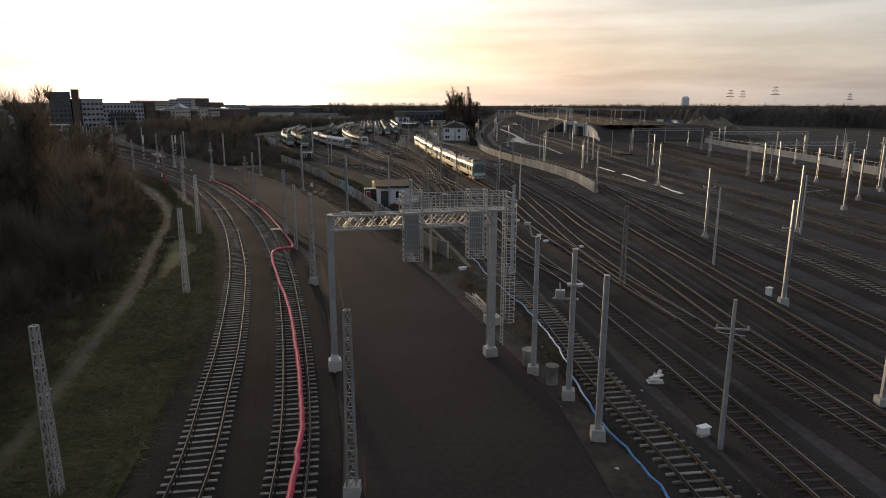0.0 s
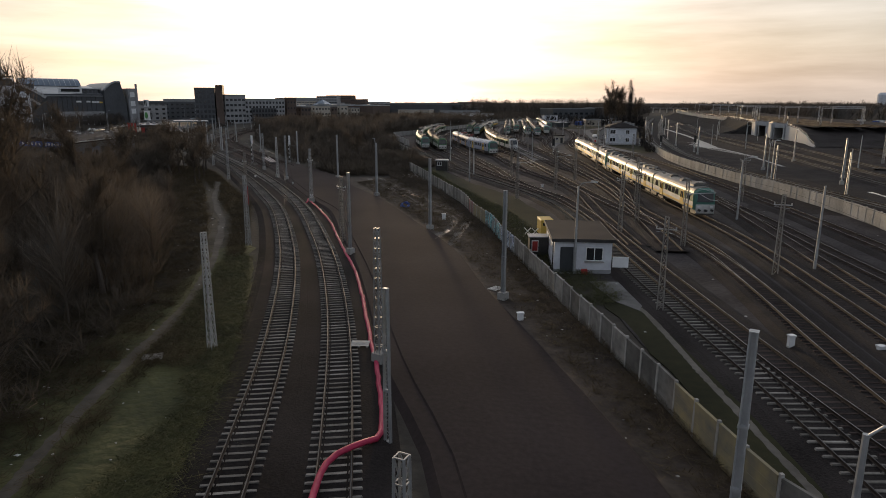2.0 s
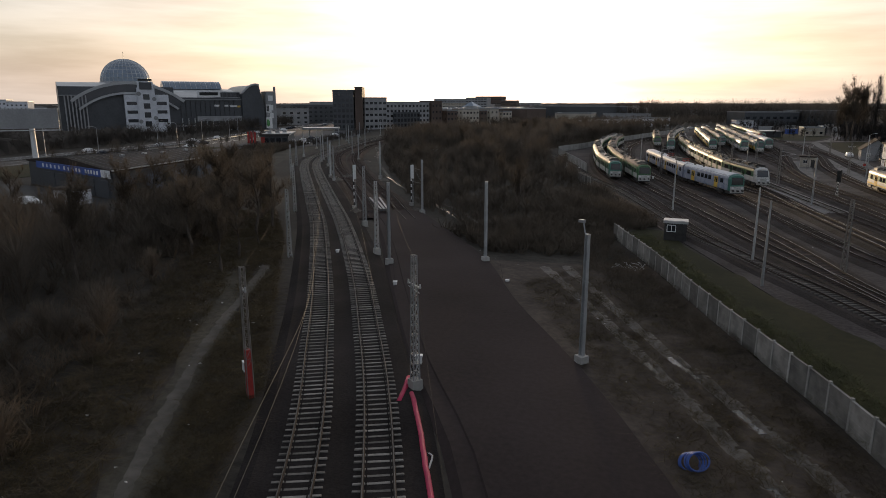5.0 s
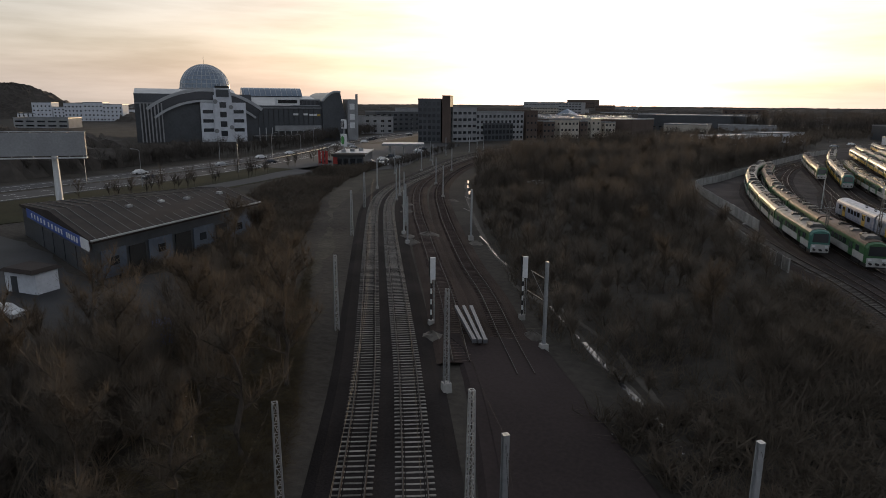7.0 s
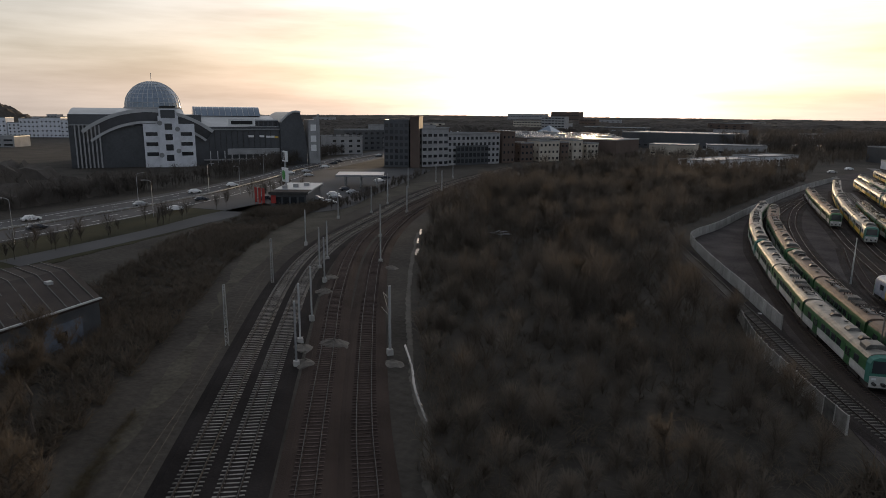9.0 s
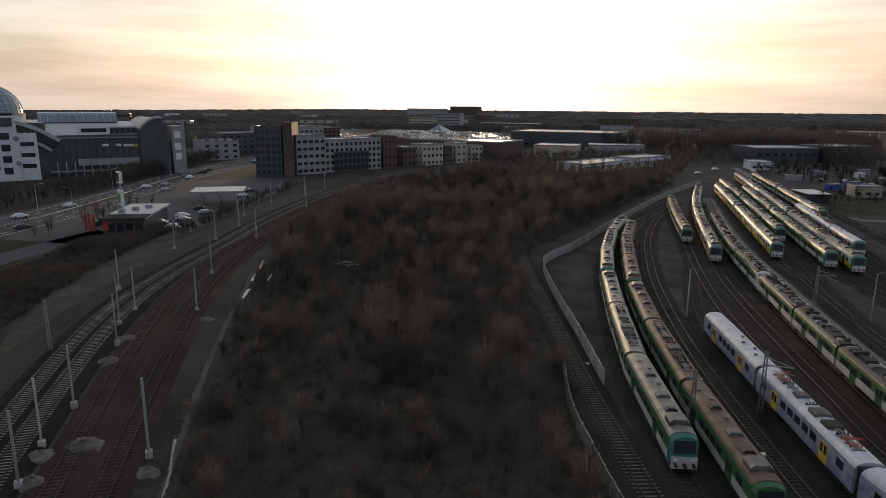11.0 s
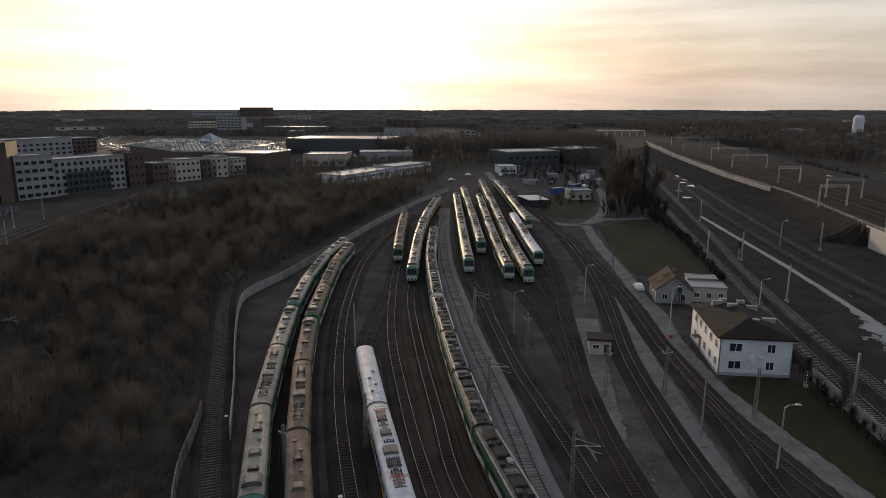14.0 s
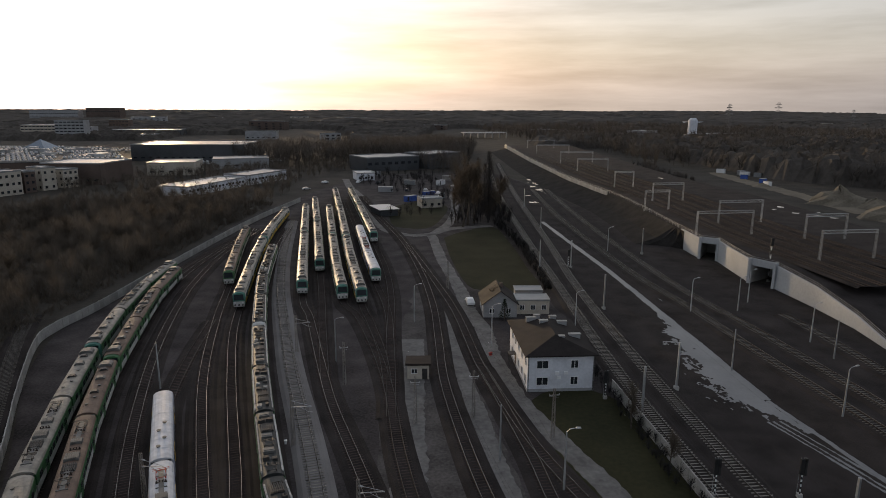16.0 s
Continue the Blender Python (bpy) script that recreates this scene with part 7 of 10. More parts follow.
def signal_gantry():
    a, b = Vector((-4.65, 39.0, 0)), Vector((5.25, 41.0, 0))
    run = (b - a).length
    turn = math.degrees(math.atan2(b.y - a.y, b.x - a.x))
    top = thing("signal_gantry", "galvanised lattice signal gantry with platform and ladder over the trackbed", "gantry", at=pose(a.x, a.y, 0, 0, 0, turn))
    H = 10.0
    for x, w in ((0.0, 0.32), (run, 0.42)):
        post = part("post", Geo().box(x - w / 2, -w / 2, 0.9, x + w / 2, w / 2, H + 0.05).mesh("post", M["galv"]), top)
        for s in (-1, 1):
            part("flange", Geo().box(x - w / 2 - 0.03, s * w / 2 - 0.02, 0.9, x + w / 2 + 0.03, s * w / 2 + 0.02, H).mesh("flange", M["galv"]), post)
        part("base_plate", Geo().box(x - 0.34, -0.34, 0.82, x + 0.34, 0.34, 0.92).box(x - 0.26, -0.26, 0.92, x + 0.26, 0.26, 1.25, taper=0.7).mesh("base_plate", M["galv"]), post)
        part("footing", Geo().box(x - 0.42, -0.42, -0.3, x + 0.42, 0.42, 0.85, taper=0.94).mesh("footing", M["concrete"]), top, "concrete footing")
    g = Geo()
    for y in (-0.42, 0.42):
        for z in (H - 0.85, H):
            g.beam((0, y, z), (run, y, z), 0.11)
        n = 14
        for i in range(n):
            x0, x1 = run * i / n, run * (i + 1) / n
            g.beam((x0, y, H - 0.85 if i % 2 else H), (x1, y, H if i % 2 else H - 0.85), 0.055)
            g.beam((x0, y, H if i % 2 else H - 0.85), (x1, y, H - 0.85 if i % 2 else H), 0.04)
    for i in range(12):
        x = run * i / 11
        for z in (H - 0.85, H):
            g.beam((x, -0.42, z), (x, 0.42, z), 0.05)
            if i < 11:
                g.beam((x, -0.42, z), (x + run / 11, 0.42, z), 0.035)
    part("truss", g.mesh("truss", M["galv"]), top)
    # platform with railing over the right part
    g = Geo()
    x0, x1 = run * 0.42, run + 1.0
    for y in (-0.85, 0.4):
        g.beam((x0, y, H + 0.1), (x1, y, H + 0.1), 0.1)
    for x in (x0 + 0.05, (x0 + x1) / 2, x1 - 0.05):
        g.box(x - 0.05, -0.85, H + 0.05, x + 0.05, 0.4, H + 0.09)
    platform = part("platform", g.mesh("platform", M["galv"]), top)
    slat = Geo().box(0, -0.8, H + 0.1, 0.06, 0.35, H + 0.14).mesh("slat", M["galv"])
    for i in range(int((x1 - x0) / 0.19)):
        part("slat", slat, platform, at=pose(x0 + i * 0.19, 0, 0))
    g = Geo()
    for y in (-0.85, 0.4):
        for z in (0.45, 0.85, 1.15):
            g.tube([(x0, y, H + z), (x1, y, H + z)], 0.028, 5)
        k = int((x1 - x0) / 0.45)
        for i in range(k + 1):
            x = x0 + (x1 - x0) * i / k
            g.tube([(x, y, H + 0.1), (x, y, H + 1.15)], 0.028, 5)
    for x in (x0, x1):
        for z in (0.8, 1.15):
            g.tube([(x, -0.85, H + z), (x, 0.4, H + z)], 0.028, 5)
    part("railing", g.mesh("railing", M["galv"]), top)
    for c in (0.455, 0.845):
        g = Geo()
        xa, xb, ya, yb, za, zb = run * c - 0.35, run * c + 0.75, -1.55, -0.8, H - 2.7, H + 1.5
        for x in (xa, xb):
            for y in (ya, yb):
                g.beam((x, y, za), (x, y, zb), 0.06)
        for i in range(14):
            z = za + (zb - za) * i / 13
            for p, q in (((xa, ya), (xb, ya)), ((xb, ya), (xb, yb)), ((xb, yb), (xa, yb)), ((xa, yb), (xa, ya))):
                g.beam((*p, z), (*q, z), 0.03)
        for i in range(9):
            x = xa + (xb - xa) * i / 8
            g.beam((x, ya, za), (x, ya, za + 2.9), 0.02)
        part("signal_cage", g.mesh("signal_cage", M["galv"]), top, "wire-mesh signal cage")
        part("cage_back", Geo().box(xa + 0.1, yb - 0.1, za + 0.4, xb - 0.1, yb - 0.06, za + 2.7).mesh("cage_back", M["roof_grey"]), top, "grey signal back plate")
    # ladder with hoops beside the right post
    g = Geo()
    lx = run + 0.75
    for y in (-0.25, 0.25):
        g.beam((lx, y, 1.0), (lx, y, H + 1.2), 0.06)
    for i in range(34):
        g.tube([(lx, -0.25, 1.2 + i * 0.28), (lx, 0.25, 1.2 + i * 0.28)], 0.02, 5)
    for i in range(20):
        z = 2.6 + i * 0.42
        g.tube([(lx, -0.3, z), (lx + 0.35, -0.42, z), (lx + 0.75, -0.25, z), (lx + 0.82, 0, z), (lx + 0.75, 0.25, z), (lx + 0.35, 0.42, z), (lx, 0.3, z)], 0.025, 5)
    for dx, y in ((0.35, -0.42), (0.82, 0), (0.35, 0.42)):
        g.beam((lx + dx, y, 2.6), (lx + dx, y, 2.6 + 19 * 0.42), 0.035)
    part("ladder", g.mesh("ladder", M["galv"]), top, "caged steel ladder")


signal_gantry()

# ---- buildings ----


def window_mesh(w, h):
    fr = Geo().box(-w / 2, -0.06, 0, -w / 2 + 0.08, 0.06, h).box(w / 2 - 0.08, -0.06, 0, w / 2, 0.06, h).box(-w / 2, -0.06, 0, w / 2, 0.06, 0.08).box(-w / 2, -0.06, h - 0.08, w / 2, 0.06, h).box(-0.04, -0.06, 0, 0.04, 0.06, h)
    gl = Geo().box(-w / 2 + 0.06, -0.02, 0.06, w / 2 - 0.06, 0.02, h - 0.06)
    return fr.mesh("window", M["frame_white"]), gl.mesh("pane", M["glass"])


WIN = {}


def add_window(parent, w, h, m, plain=False):
    if (w, h) not in WIN:
        WIN[w, h] = window_mesh(w, h)
    fr, gl = WIN[w, h]
    if plain:
        return part("window", gl, parent, at=m)
    ob = part("window", fr, parent, at=m)
    part("pane", gl, ob)
    return ob


def box_building(name, x, y, turn, w, d, h, label, category="building", wall="plaster_grey", roof="roof_grey", rows=0, cols=0, side_cols=0, win=(1.4, 1.3), z=0.0, parapet=0.5, sill=1.0, storey=None, plain=True, over=0.0):
    """A flat-roofed block with its front along local x at y = 0, windows in rows on the front and both sides."""
    top = thing(name, label, category, at=pose(x, y, z, 0, 0, turn))
    part("wall", Geo().box(0, 0, -0.3, w, d, h).mesh("wall", M[wall]), top)
    g = Geo().box(-0.15 - over, -0.15 - over, h, w + 0.15 + over, d + 0.15 + over, h + 0.22)
    if parapet:
        for q in ((-0.15, -0.15, w + 0.15, 0.15), (-0.15, d - 0.15, w + 0.15, d + 0.15), (-0.15, 0.15, 0.15, d - 0.15), (w - 0.15, 0.15, w + 0.15, d - 0.15)):
            g.box(q[0], q[1], h + 0.22, q[2], q[3], h + 0.22 + parapet)
    part("roof", g.mesh("roof", M[roof]), top)
    st = storey or (h / max(rows, 1))
    for r in range(rows):
        zz = sill + r * st
        for c in range(cols):
            add_window(top, *win, pose(w * (c + 0.5) / cols, -0.04, zz), plain)
        for c in range(side_cols):
            add_window(top, *win, pose(-0.04, d * (c + 0.5) / side_cols, zz, 0, 0, 90), plain)
            add_window(top, *win, pose(w + 0.04, d * (c + 0.5) / side_cols, zz, 0, 0, 90), plain)
    return top


def white_house():
    top = thing("white_house", "two-storey white rendered house with low brown hipped roof and chimneys", "house", at=pose(4.8, 303.6, 0, 0, 0, -2))
    w, d, h = 11.2, 17.6, 6.5
    part("wall", Geo().box(0, 0, -0.3, w, d, h).mesh("wall", M["plaster"]), top)
    part("plinth", Geo().box(-0.04, -0.04, -0.3, w + 0.04, d + 0.04, 0.5).mesh("plinth", M["plaster_grey"]), top, "grey plinth")
    o, e = 0.55, h + 1.9
    vs = [(-o, -o, h), (w + o, -o, h), (w + o, d + o, h), (-o, d + o, h), (w / 2, w / 2 - 1, e), (w / 2, d - w / 2 + 1, e)]
    vs += [(x, y, z - 0.18) for x, y, z in vs[:4]]
    fs = [(0, 1, 4), (1, 2, 5, 4), (2, 3, 5), (3, 0, 4, 5), (6, 7, 1, 0), (7, 8, 2, 1), (8, 9, 3, 2), (9, 6, 0, 3), (9, 8, 7, 6)]
    part("roof", mesh_of("roof", vs, fs, M["tile"]), top, "brown low hipped roof")
    for x, y, z, l in ((3.2, 14.2, 1.0, 1.8), (5.0, 11.6, 1.3, 1.5), (7.4, 14.8, 1.0, 1.2), (8.6, 12.4, 0.8, 1.7), (6.6, 4.2, 1.0, 0.9), (9.4, 6.4, 0.5, 2.0), (4.6, 15.6, 1.0, 1.1)):
        ch = part("chimney", Geo().box(x - l / 2, y - 0.3, h + z - 0.6, x + l / 2, y + 0.3, h + z + 0.75).mesh("chimney", M["plaster_grey"]), top)
        part("cap", Geo().box(x - l / 2 - 0.08, y - 0.38, h + z + 0.75, x + l / 2 + 0.08, y + 0.38, h + z + 0.86).mesh("cap", M["concrete"]), ch)
    for z in (1.15, 4.1):
        add_window(top, 2.0, 1.45, pose(2.5, -0.03, z))
        add_window(top, 1.3, 1.45, pose(7.9, -0.03, z))
        for y in (1.6, 4.9, 8.2, 11.4, 14.6):
            if not (z < 2 and y == 11.4):
                add_window(top, 1.2, 1.45, pose(-0.03, y, z, 0, 0, 90))
                add_window(top, 1.2, 1.45, pose(w + 0.03, y, z, 0, 0, 90))
    part("door", Geo().box(-0.06, 10.8, 0, 0.05, 11.9, 2.15).mesh("door", M["facade_brown"]), top, "brown entrance door")
    part("canopy", Geo().box(-1.3, 10.5, 2.4, 0, 12.2, 2.52).beam((-1.2, 10.6, 0), (-1.2, 10.6, 2.4), 0.08).beam((-1.2, 12.1, 0), (-1.2, 12.1, 2.4), 0.08).mesh("canopy", M["darkmetal"]), top, "dark porch canopy")
    for x, z in ((4.6, 3.1), (4.9, 2.3), (6.1, 3.1)):
        part("air_conditioner", Geo().box(x, -0.3, z, x + 0.7, -0.02, z + 0.5).mesh("air_conditioner", M["signwhite"]), top)
    for x in (0.15, w - 0.1):
        part("downpipe", Geo().tube([(x, -0.1, 0), (x, -0.1, h)], 0.05).mesh("downpipe", M["darkmetal"]), top)


white_house()


def gable_house(name, x, y, turn, w, d, h, rise, label, wall="plaster", roof="tile", wins=2):
    top = thing(name, label, "house", at=pose(x, y, 0, 0, 0, turn))
    vs = [(0, 0, -0.3), (w, 0, -0.3), (w, d, -0.3), (0, d, -0.3), (0, 0, h), (w, 0, h), (w, d, h), (0, d, h), (w / 2, 0, h + rise), (w / 2, d, h + rise)]
    fs = [(3, 2, 1, 0), (0, 1, 5, 8, 4), (1, 2, 6, 5), (2, 3, 7, 9, 6), (3, 0, 4, 7), (4, 8, 9, 7), (8, 5, 6, 9)]
    part("wall", mesh_of("wall", vs, fs, M[wall]), top)
    o = 0.45
    k = rise / (w / 2)
    g = Geo()
    for s in (-1, 1):
        e = w / 2 + s * (w / 2 + o)
        ze = h - o * k
        vs = [(e, -o, ze + 0.04), (e, d + o, ze + 0.04), (w / 2, d + o, h + rise + 0.04), (w / 2, -o, h + rise + 0.04)]
        vs += [(a, b, c + 0.16) for a, b, c in vs]
        g.add(vs, [(0, 1, 2, 3), (7, 6, 5, 4), (0, 4, 5, 1), (1, 5, 6, 2), (2, 6, 7, 3), (3, 7, 4, 0)])
    part("roof", g.mesh("roof", M[roof]), top)
    for i in range(wins):
        add_window(top, 1.1, 1.3, pose(w * (i + 0.5) / wins, -0.03, 0.9))
        add_window(top, 1.1, 1.3, pose(-0.03, d * (i + 0.5) / wins, 0.9, 0, 0, 90))
    part("chimney", Geo().box(w * 0.55, d * 0.5, h + rise * 0.6, w * 0.55 + 0.6, d * 0.5 + 0.6, h + rise + 0.8).mesh("chimney", M["facade_brown"]), top)
    return top


gable_house("gabled_house", 3.6, 342.5, -4, 7.6, 9.0, 3.2, 2.9, "small pale house with steep dark brown gabled roof", wall="plaster_grey", roof="tile")
box_building("annex", 11.6, 344.2, -4, 7.5, 5.0, 3.2, "single-storey dull annex with flat grey roof", "building", wall="plaster_beige", roof="roof_grey", rows=1, cols=3, win=(1.1, 1.2), plain=False, parapet=0.1)
box_building("garage_block", 13.0, 352.5, -6, 6.5, 4.0, 3.0, "low grey garage with flat roof", "garage", wall="plaster_grey", roof="roof_grey", rows=1, cols=2, win=(1.2, 1.0), parapet=0.1)


def small_hut(name, x, y, turn, w, d, h, label, wall, roof, over=0.35, door=True, win=True):
    top = thing(name, label, "hut", at=pose(x, y, 0, 0, 0, turn))
    part("wall", Geo().box(0, 0, -0.2, w, d, h).mesh("wall", M[wall]), top)
    g = Geo().box(-over, -over, h, w + over, d + over, h + 0.28)
    g.box(-over + 0.1, -over + 0.1, h + 0.28, w + over - 0.1, d + over - 0.1, h + 0.34)
    part("roof", g.mesh("roof", M[roof]), top, "flat overhanging roof")
    if door:
        part("door", Geo().box(w * 0.68, -0.05, 0, w * 0.68 + 0.9, 0.03, 2.0).mesh("door", M["darkmetal"]), top, "dark door")
    if win:
        add_window(top, 1.1, 0.9, pose(w * 0.32, -0.03, 1.1))
    return top


small_hut("yard_hut", -14.9, 310.4, -4, 3.8, 3.2, 2.7, "small cream hut with dark flat roof between the tracks", "plaster_beige", "bitumen")
hut = small_hut("black_hut", -38.2, 195.8, 4, 2.7, 1.9, 2.2, "small dark wooden hut with pale roof beside the sidings", "darkmetal", "roof_light", over=0.14, door=False)


def brick_hut():
    top = thing("track_hut", "flat-roofed white rendered railway hut with brown roof and dark doorway", "hut", at=pose(-7.9, 107.3, 0, 0, 0, 7))
    w, d, h = 5.3, 9.3, 3.0
    part("wall", Geo().box(0, 0, -0.2, w, d, h).mesh("wall", M["plaster"]), top)
    part("plinth", Geo().box(-0.03, -0.03, -0.2, w + 0.03, d + 0.03, 0.35).mesh("plinth", M["plaster_grey"]), top, "grey plinth")
    g = Geo().box(-0.25, -0.25, h, w + 0.25, d + 0.25, h + 0.3)
    part("roof", g.mesh("roof", M["bitumen"]), top, "brown bitumen roof")
    part("fascia", Geo().box(-0.29, -0.29, h + 0.02, w + 0.29, -0.25, h + 0.32).box(-0.29, -0.25, h + 0.02, -0.25, d + 0.25, h + 0.32).box(w + 0.25, -0.25, h + 0.02, w + 0.29, d + 0.25, h + 0.32).mesh("fascia", M["darkmetal"]), top)
    part("doorway", Geo().box(0.55, -0.04, 0.05, 1.75, 0.05, 2.5).mesh("doorway", M["facade_dark"]), top, "dark recessed doorway")
    add_window(top, 1.6, 1.3, pose(3.7, -0.03, 1.2))
    part("sill", Geo().box(2.8, -0.18, 1.08, 4.6, 0, 1.16).mesh("sill", M["concrete"]), top)
    part("red_box", Geo().box(2.5, -0.55, 0, 3.1, -0.1, 0.45, taper=0.9).mesh("red_box", M["redpaint"]), top, "red plastic box by the wall")
    for y in (2.2, 4.6, 7.2):
        add_window(top, 0.7, 0.6, pose(-0.03, y, 1.7, 0, 0, 90))
    part("downpipe", Geo().tube([(-0.1, 0.3, 0), (-0.1, 0.3, h)], 0.05).mesh("downpipe", M["darkmetal"]), top)
    part("sign_board", Geo().box(w + 0.05, -0.35, 0.7, w + 1.5, -0.28, 1.7).mesh("sign_board", M["signwhite"]), top, "plain white board on a frame")


brick_hut()


def generator():
    top = thing("generator", "yellow generator cabinet on a skid beside the fence", "generator", at=pose(-10.0, 123.4, 0, 0, 0, 14))
    part("housing", Geo().box(0, 0, 0.25, 1.5, 2.4, 2.0, taper=0.98).mesh("housing", M["yellowpaint"]), top)
    part("lid", Geo().box(-0.05, -0.05, 2.0, 1.55, 2.45, 2.12, taper=0.9).mesh("lid", M["yellowpaint"]), top)
    part("skid", Geo().box(0.1, -0.2, 0, 0.3, 2.6, 0.25).box(1.2, -0.2, 0, 1.4, 2.6, 0.25).mesh("skid", M["darkmetal"]), top)
    part("grille", Geo().box(0.7, -0.06, 0.4, 1.35, 0.0, 1.3).mesh("grille", M["galv"]), top, "grey louvred grille")
    part("control_panel", Geo().box(0.25, -0.04, 1.4, 0.7, 0.0, 1.75).mesh("control_panel", M["black"]), top)


generator()


def red_cabinet():
    top = thing("fire_point", "dark shelter with a red panel by the concrete fence", "cabinet", at=pose(-10.6, 113.2, 0, 0, 0, 10))
    part("body", Geo().box(0, 0, 0, 1.9, 1.6, 2.0).mesh("body", M["darkmetal"]), top)
    part("roof", Geo().box(-0.1, -0.1, 2.0, 2.0, 1.7, 2.12).mesh("roof", M["roof_grey"]), top)
    part("frame", Geo().box(0.2, -0.05, 0.55, 0.9, -0.0, 1.75).mesh("frame", M["signwhite"]), top)
    part("red_panel", Geo().box(0.28, -0.08, 0.65, 0.82, -0.03, 1.65).mesh("red_panel", M["redpaint"]), top, "red panel")


red_cabinet()


# ---- raised main line with its retaining wall ----
EDGE = [(78.4, 306), (80, 317), (82.2, 328), (83.2, 343), (83.4, 359.3), (80.0, 365.2), (82, 378), (84.2, 390.4), (80.2, 393.6), (82, 414), (86, 450), (89, 486), (88.5, 520), (88, 567), (94, 685), (106, 850)]
RISE = [0.15, 1.2, 2.7, 4.8, 5.9, 6.0, 6.0, 6.0, 6.0, 6.0, 6.0, 6.0, 6.0, 6.1, 6.5, 7.0]


def raised_line():
    ey, ex = [q[1] for q in EDGE], [q[0] for q in EDGE]
    ys = sorted(set(ey) | set(np.arange(308.0, 850.0, 3.0)))
    c = np.array([(np.interp(y, ey, ex), y, np.interp(y, ey, RISE)) for y in ys])
    vs, fs = [], []
    for x, y, z in c:
        vs += [(x + 0.45, y, z - 0.05), (x + 30, y, max(z - 0.05, 0.3)), (x + 66, y, max(z - 0.05, 0.3)), (x + 84, y, -0.1)]
    for i in range(len(c) - 1):
        for j in range(3):
            fs.append((i * 4 + j, i * 4 + j + 1, (i + 1) * 4 + j + 1, (i + 1) * 4 + j))
    thing("raised_ground", "raised gravel plateau that carries the main line", "embankment", kind="structure", data=mesh_of("raised_ground", vs, fs, M["ballast"]))
    wall = thing("retaining_wall", "pale concrete retaining wall with two dark portals", "retaining wall", kind="structure")
    def seg(a, b, z0a, z0b, z1a, z1b, name="wall_section", mat_key="concrete_new"):
        d = Vector((b[0] - a[0], b[1] - a[1], 0)).normalized()
        s = Vector((d.y, -d.x, 0)) * 0.45
        vs = [(a[0], a[1], z0a), (b[0], b[1], z0b), (b[0], b[1], z1b), (a[0], a[1], z1a)]
        vs = [Vector(p) for p in vs] + [Vector(p) + s for p in vs]
        part(name, mesh_of(name, vs, [(0, 3, 2, 1), (4, 5, 6, 7), (0, 1, 5, 4), (1, 2, 6, 5), (2, 3, 7, 6), (3, 0, 4, 7)], M[mat_key]), wall)
    pts = [p for p in c if p[1] < 412]
    holes = ((359.3, 365.2), (390.4, 393.6))
    for a, b in zip(pts, pts[1:]):
        low = any(h0 < (a[1] + b[1]) / 2 < h1 for h0, h1 in holes)
        seg(a, b, 5.0 if low else -0.4, 5.0 if low else -0.4, a[2] + (0.9 if low else 0.35), b[2] + (0.9 if low else 0.35))
    for h0, h1 in holes:
        p, q = (Vector((float(np.interp(h, ey, ex)), h, 0)) for h in (h0, h1))
        way = (q - p).normalized()
        deep = Vector((way.y, -way.x, 0)) * 11.0
        for at in (p, q):
            part("portal_pier", Geo().beam(at - deep * 0.07 + UP * 3.3, at + deep * 0.05 + UP * 3.3, 0.7, 7.2).mesh("portal_pier", M["concrete_new"]), wall, "concrete pier beside the portal")
        g = Geo()
        for u, v in ((p, p + deep), (q, q + deep), (p + deep, q + deep)):
            g.beam(u + UP * 2.3, v + UP * 2.3, 0.3, 5.2)
        part("passage", g.mesh("passage", M["concrete"]), wall, "shaded passage walls")
        mid = (p + q) / 2
        part("passage_roof", Geo().beam(mid + UP * 5.15 + deep * 0.03, mid + deep + UP * 5.15, (q - p).length, 0.3).mesh("passage_roof", M["concrete"]), wall)
    far = [p for p in c if p[1] > 500]
    for i in range(0, len(far) - 1):
        seg(far[i], far[i + 1], 4.3, 4.3, far[i][2] + 0.5, far[i + 1][2] + 0.5, mat_key="concrete")
    bank = [p for p in c if p[1] > 405]
    vs, fs = [], []
    for i, (x, y, z) in enumerate(bank):
        k = min(1.0, i / 4)
        vs += [(x - 14 * k, y, -0.1), (x - 6.5 * k, y, 2.0), (x - 0.2, y, 4.6 if y > 500 else z - 0.05), (x + 0.6, y, 4.6 if y > 500 else z - 0.05)]
    for i in range(len(bank) - 1):
        for j in range(3):
            fs.append((i * 4 + j, i * 4 + j + 1, (i + 1) * 4 + j + 1, (i + 1) * 4 + j))
    thing("earth_bank", "dark earth bank below the raised main line", "embankment", kind="structure", data=mesh_of("earth_bank", vs, fs, M["soil"]))
    g = Geo()
    for i in range(len(c) - 1):
        a, b = c[i], c[i + 1]
        for z in (0.9, 1.35):
            g.beam((a[0] + 0.2, a[1], a[2] + z), (b[0] + 0.2, b[1], b[2] + z), 0.05)
        g.beam((a[0] + 0.2, a[1], a[2]), (a[0] + 0.2, a[1], a[2] + 1.35), 0.05)
    part("handrail", g.mesh("handrail", M["galv"]), wall)


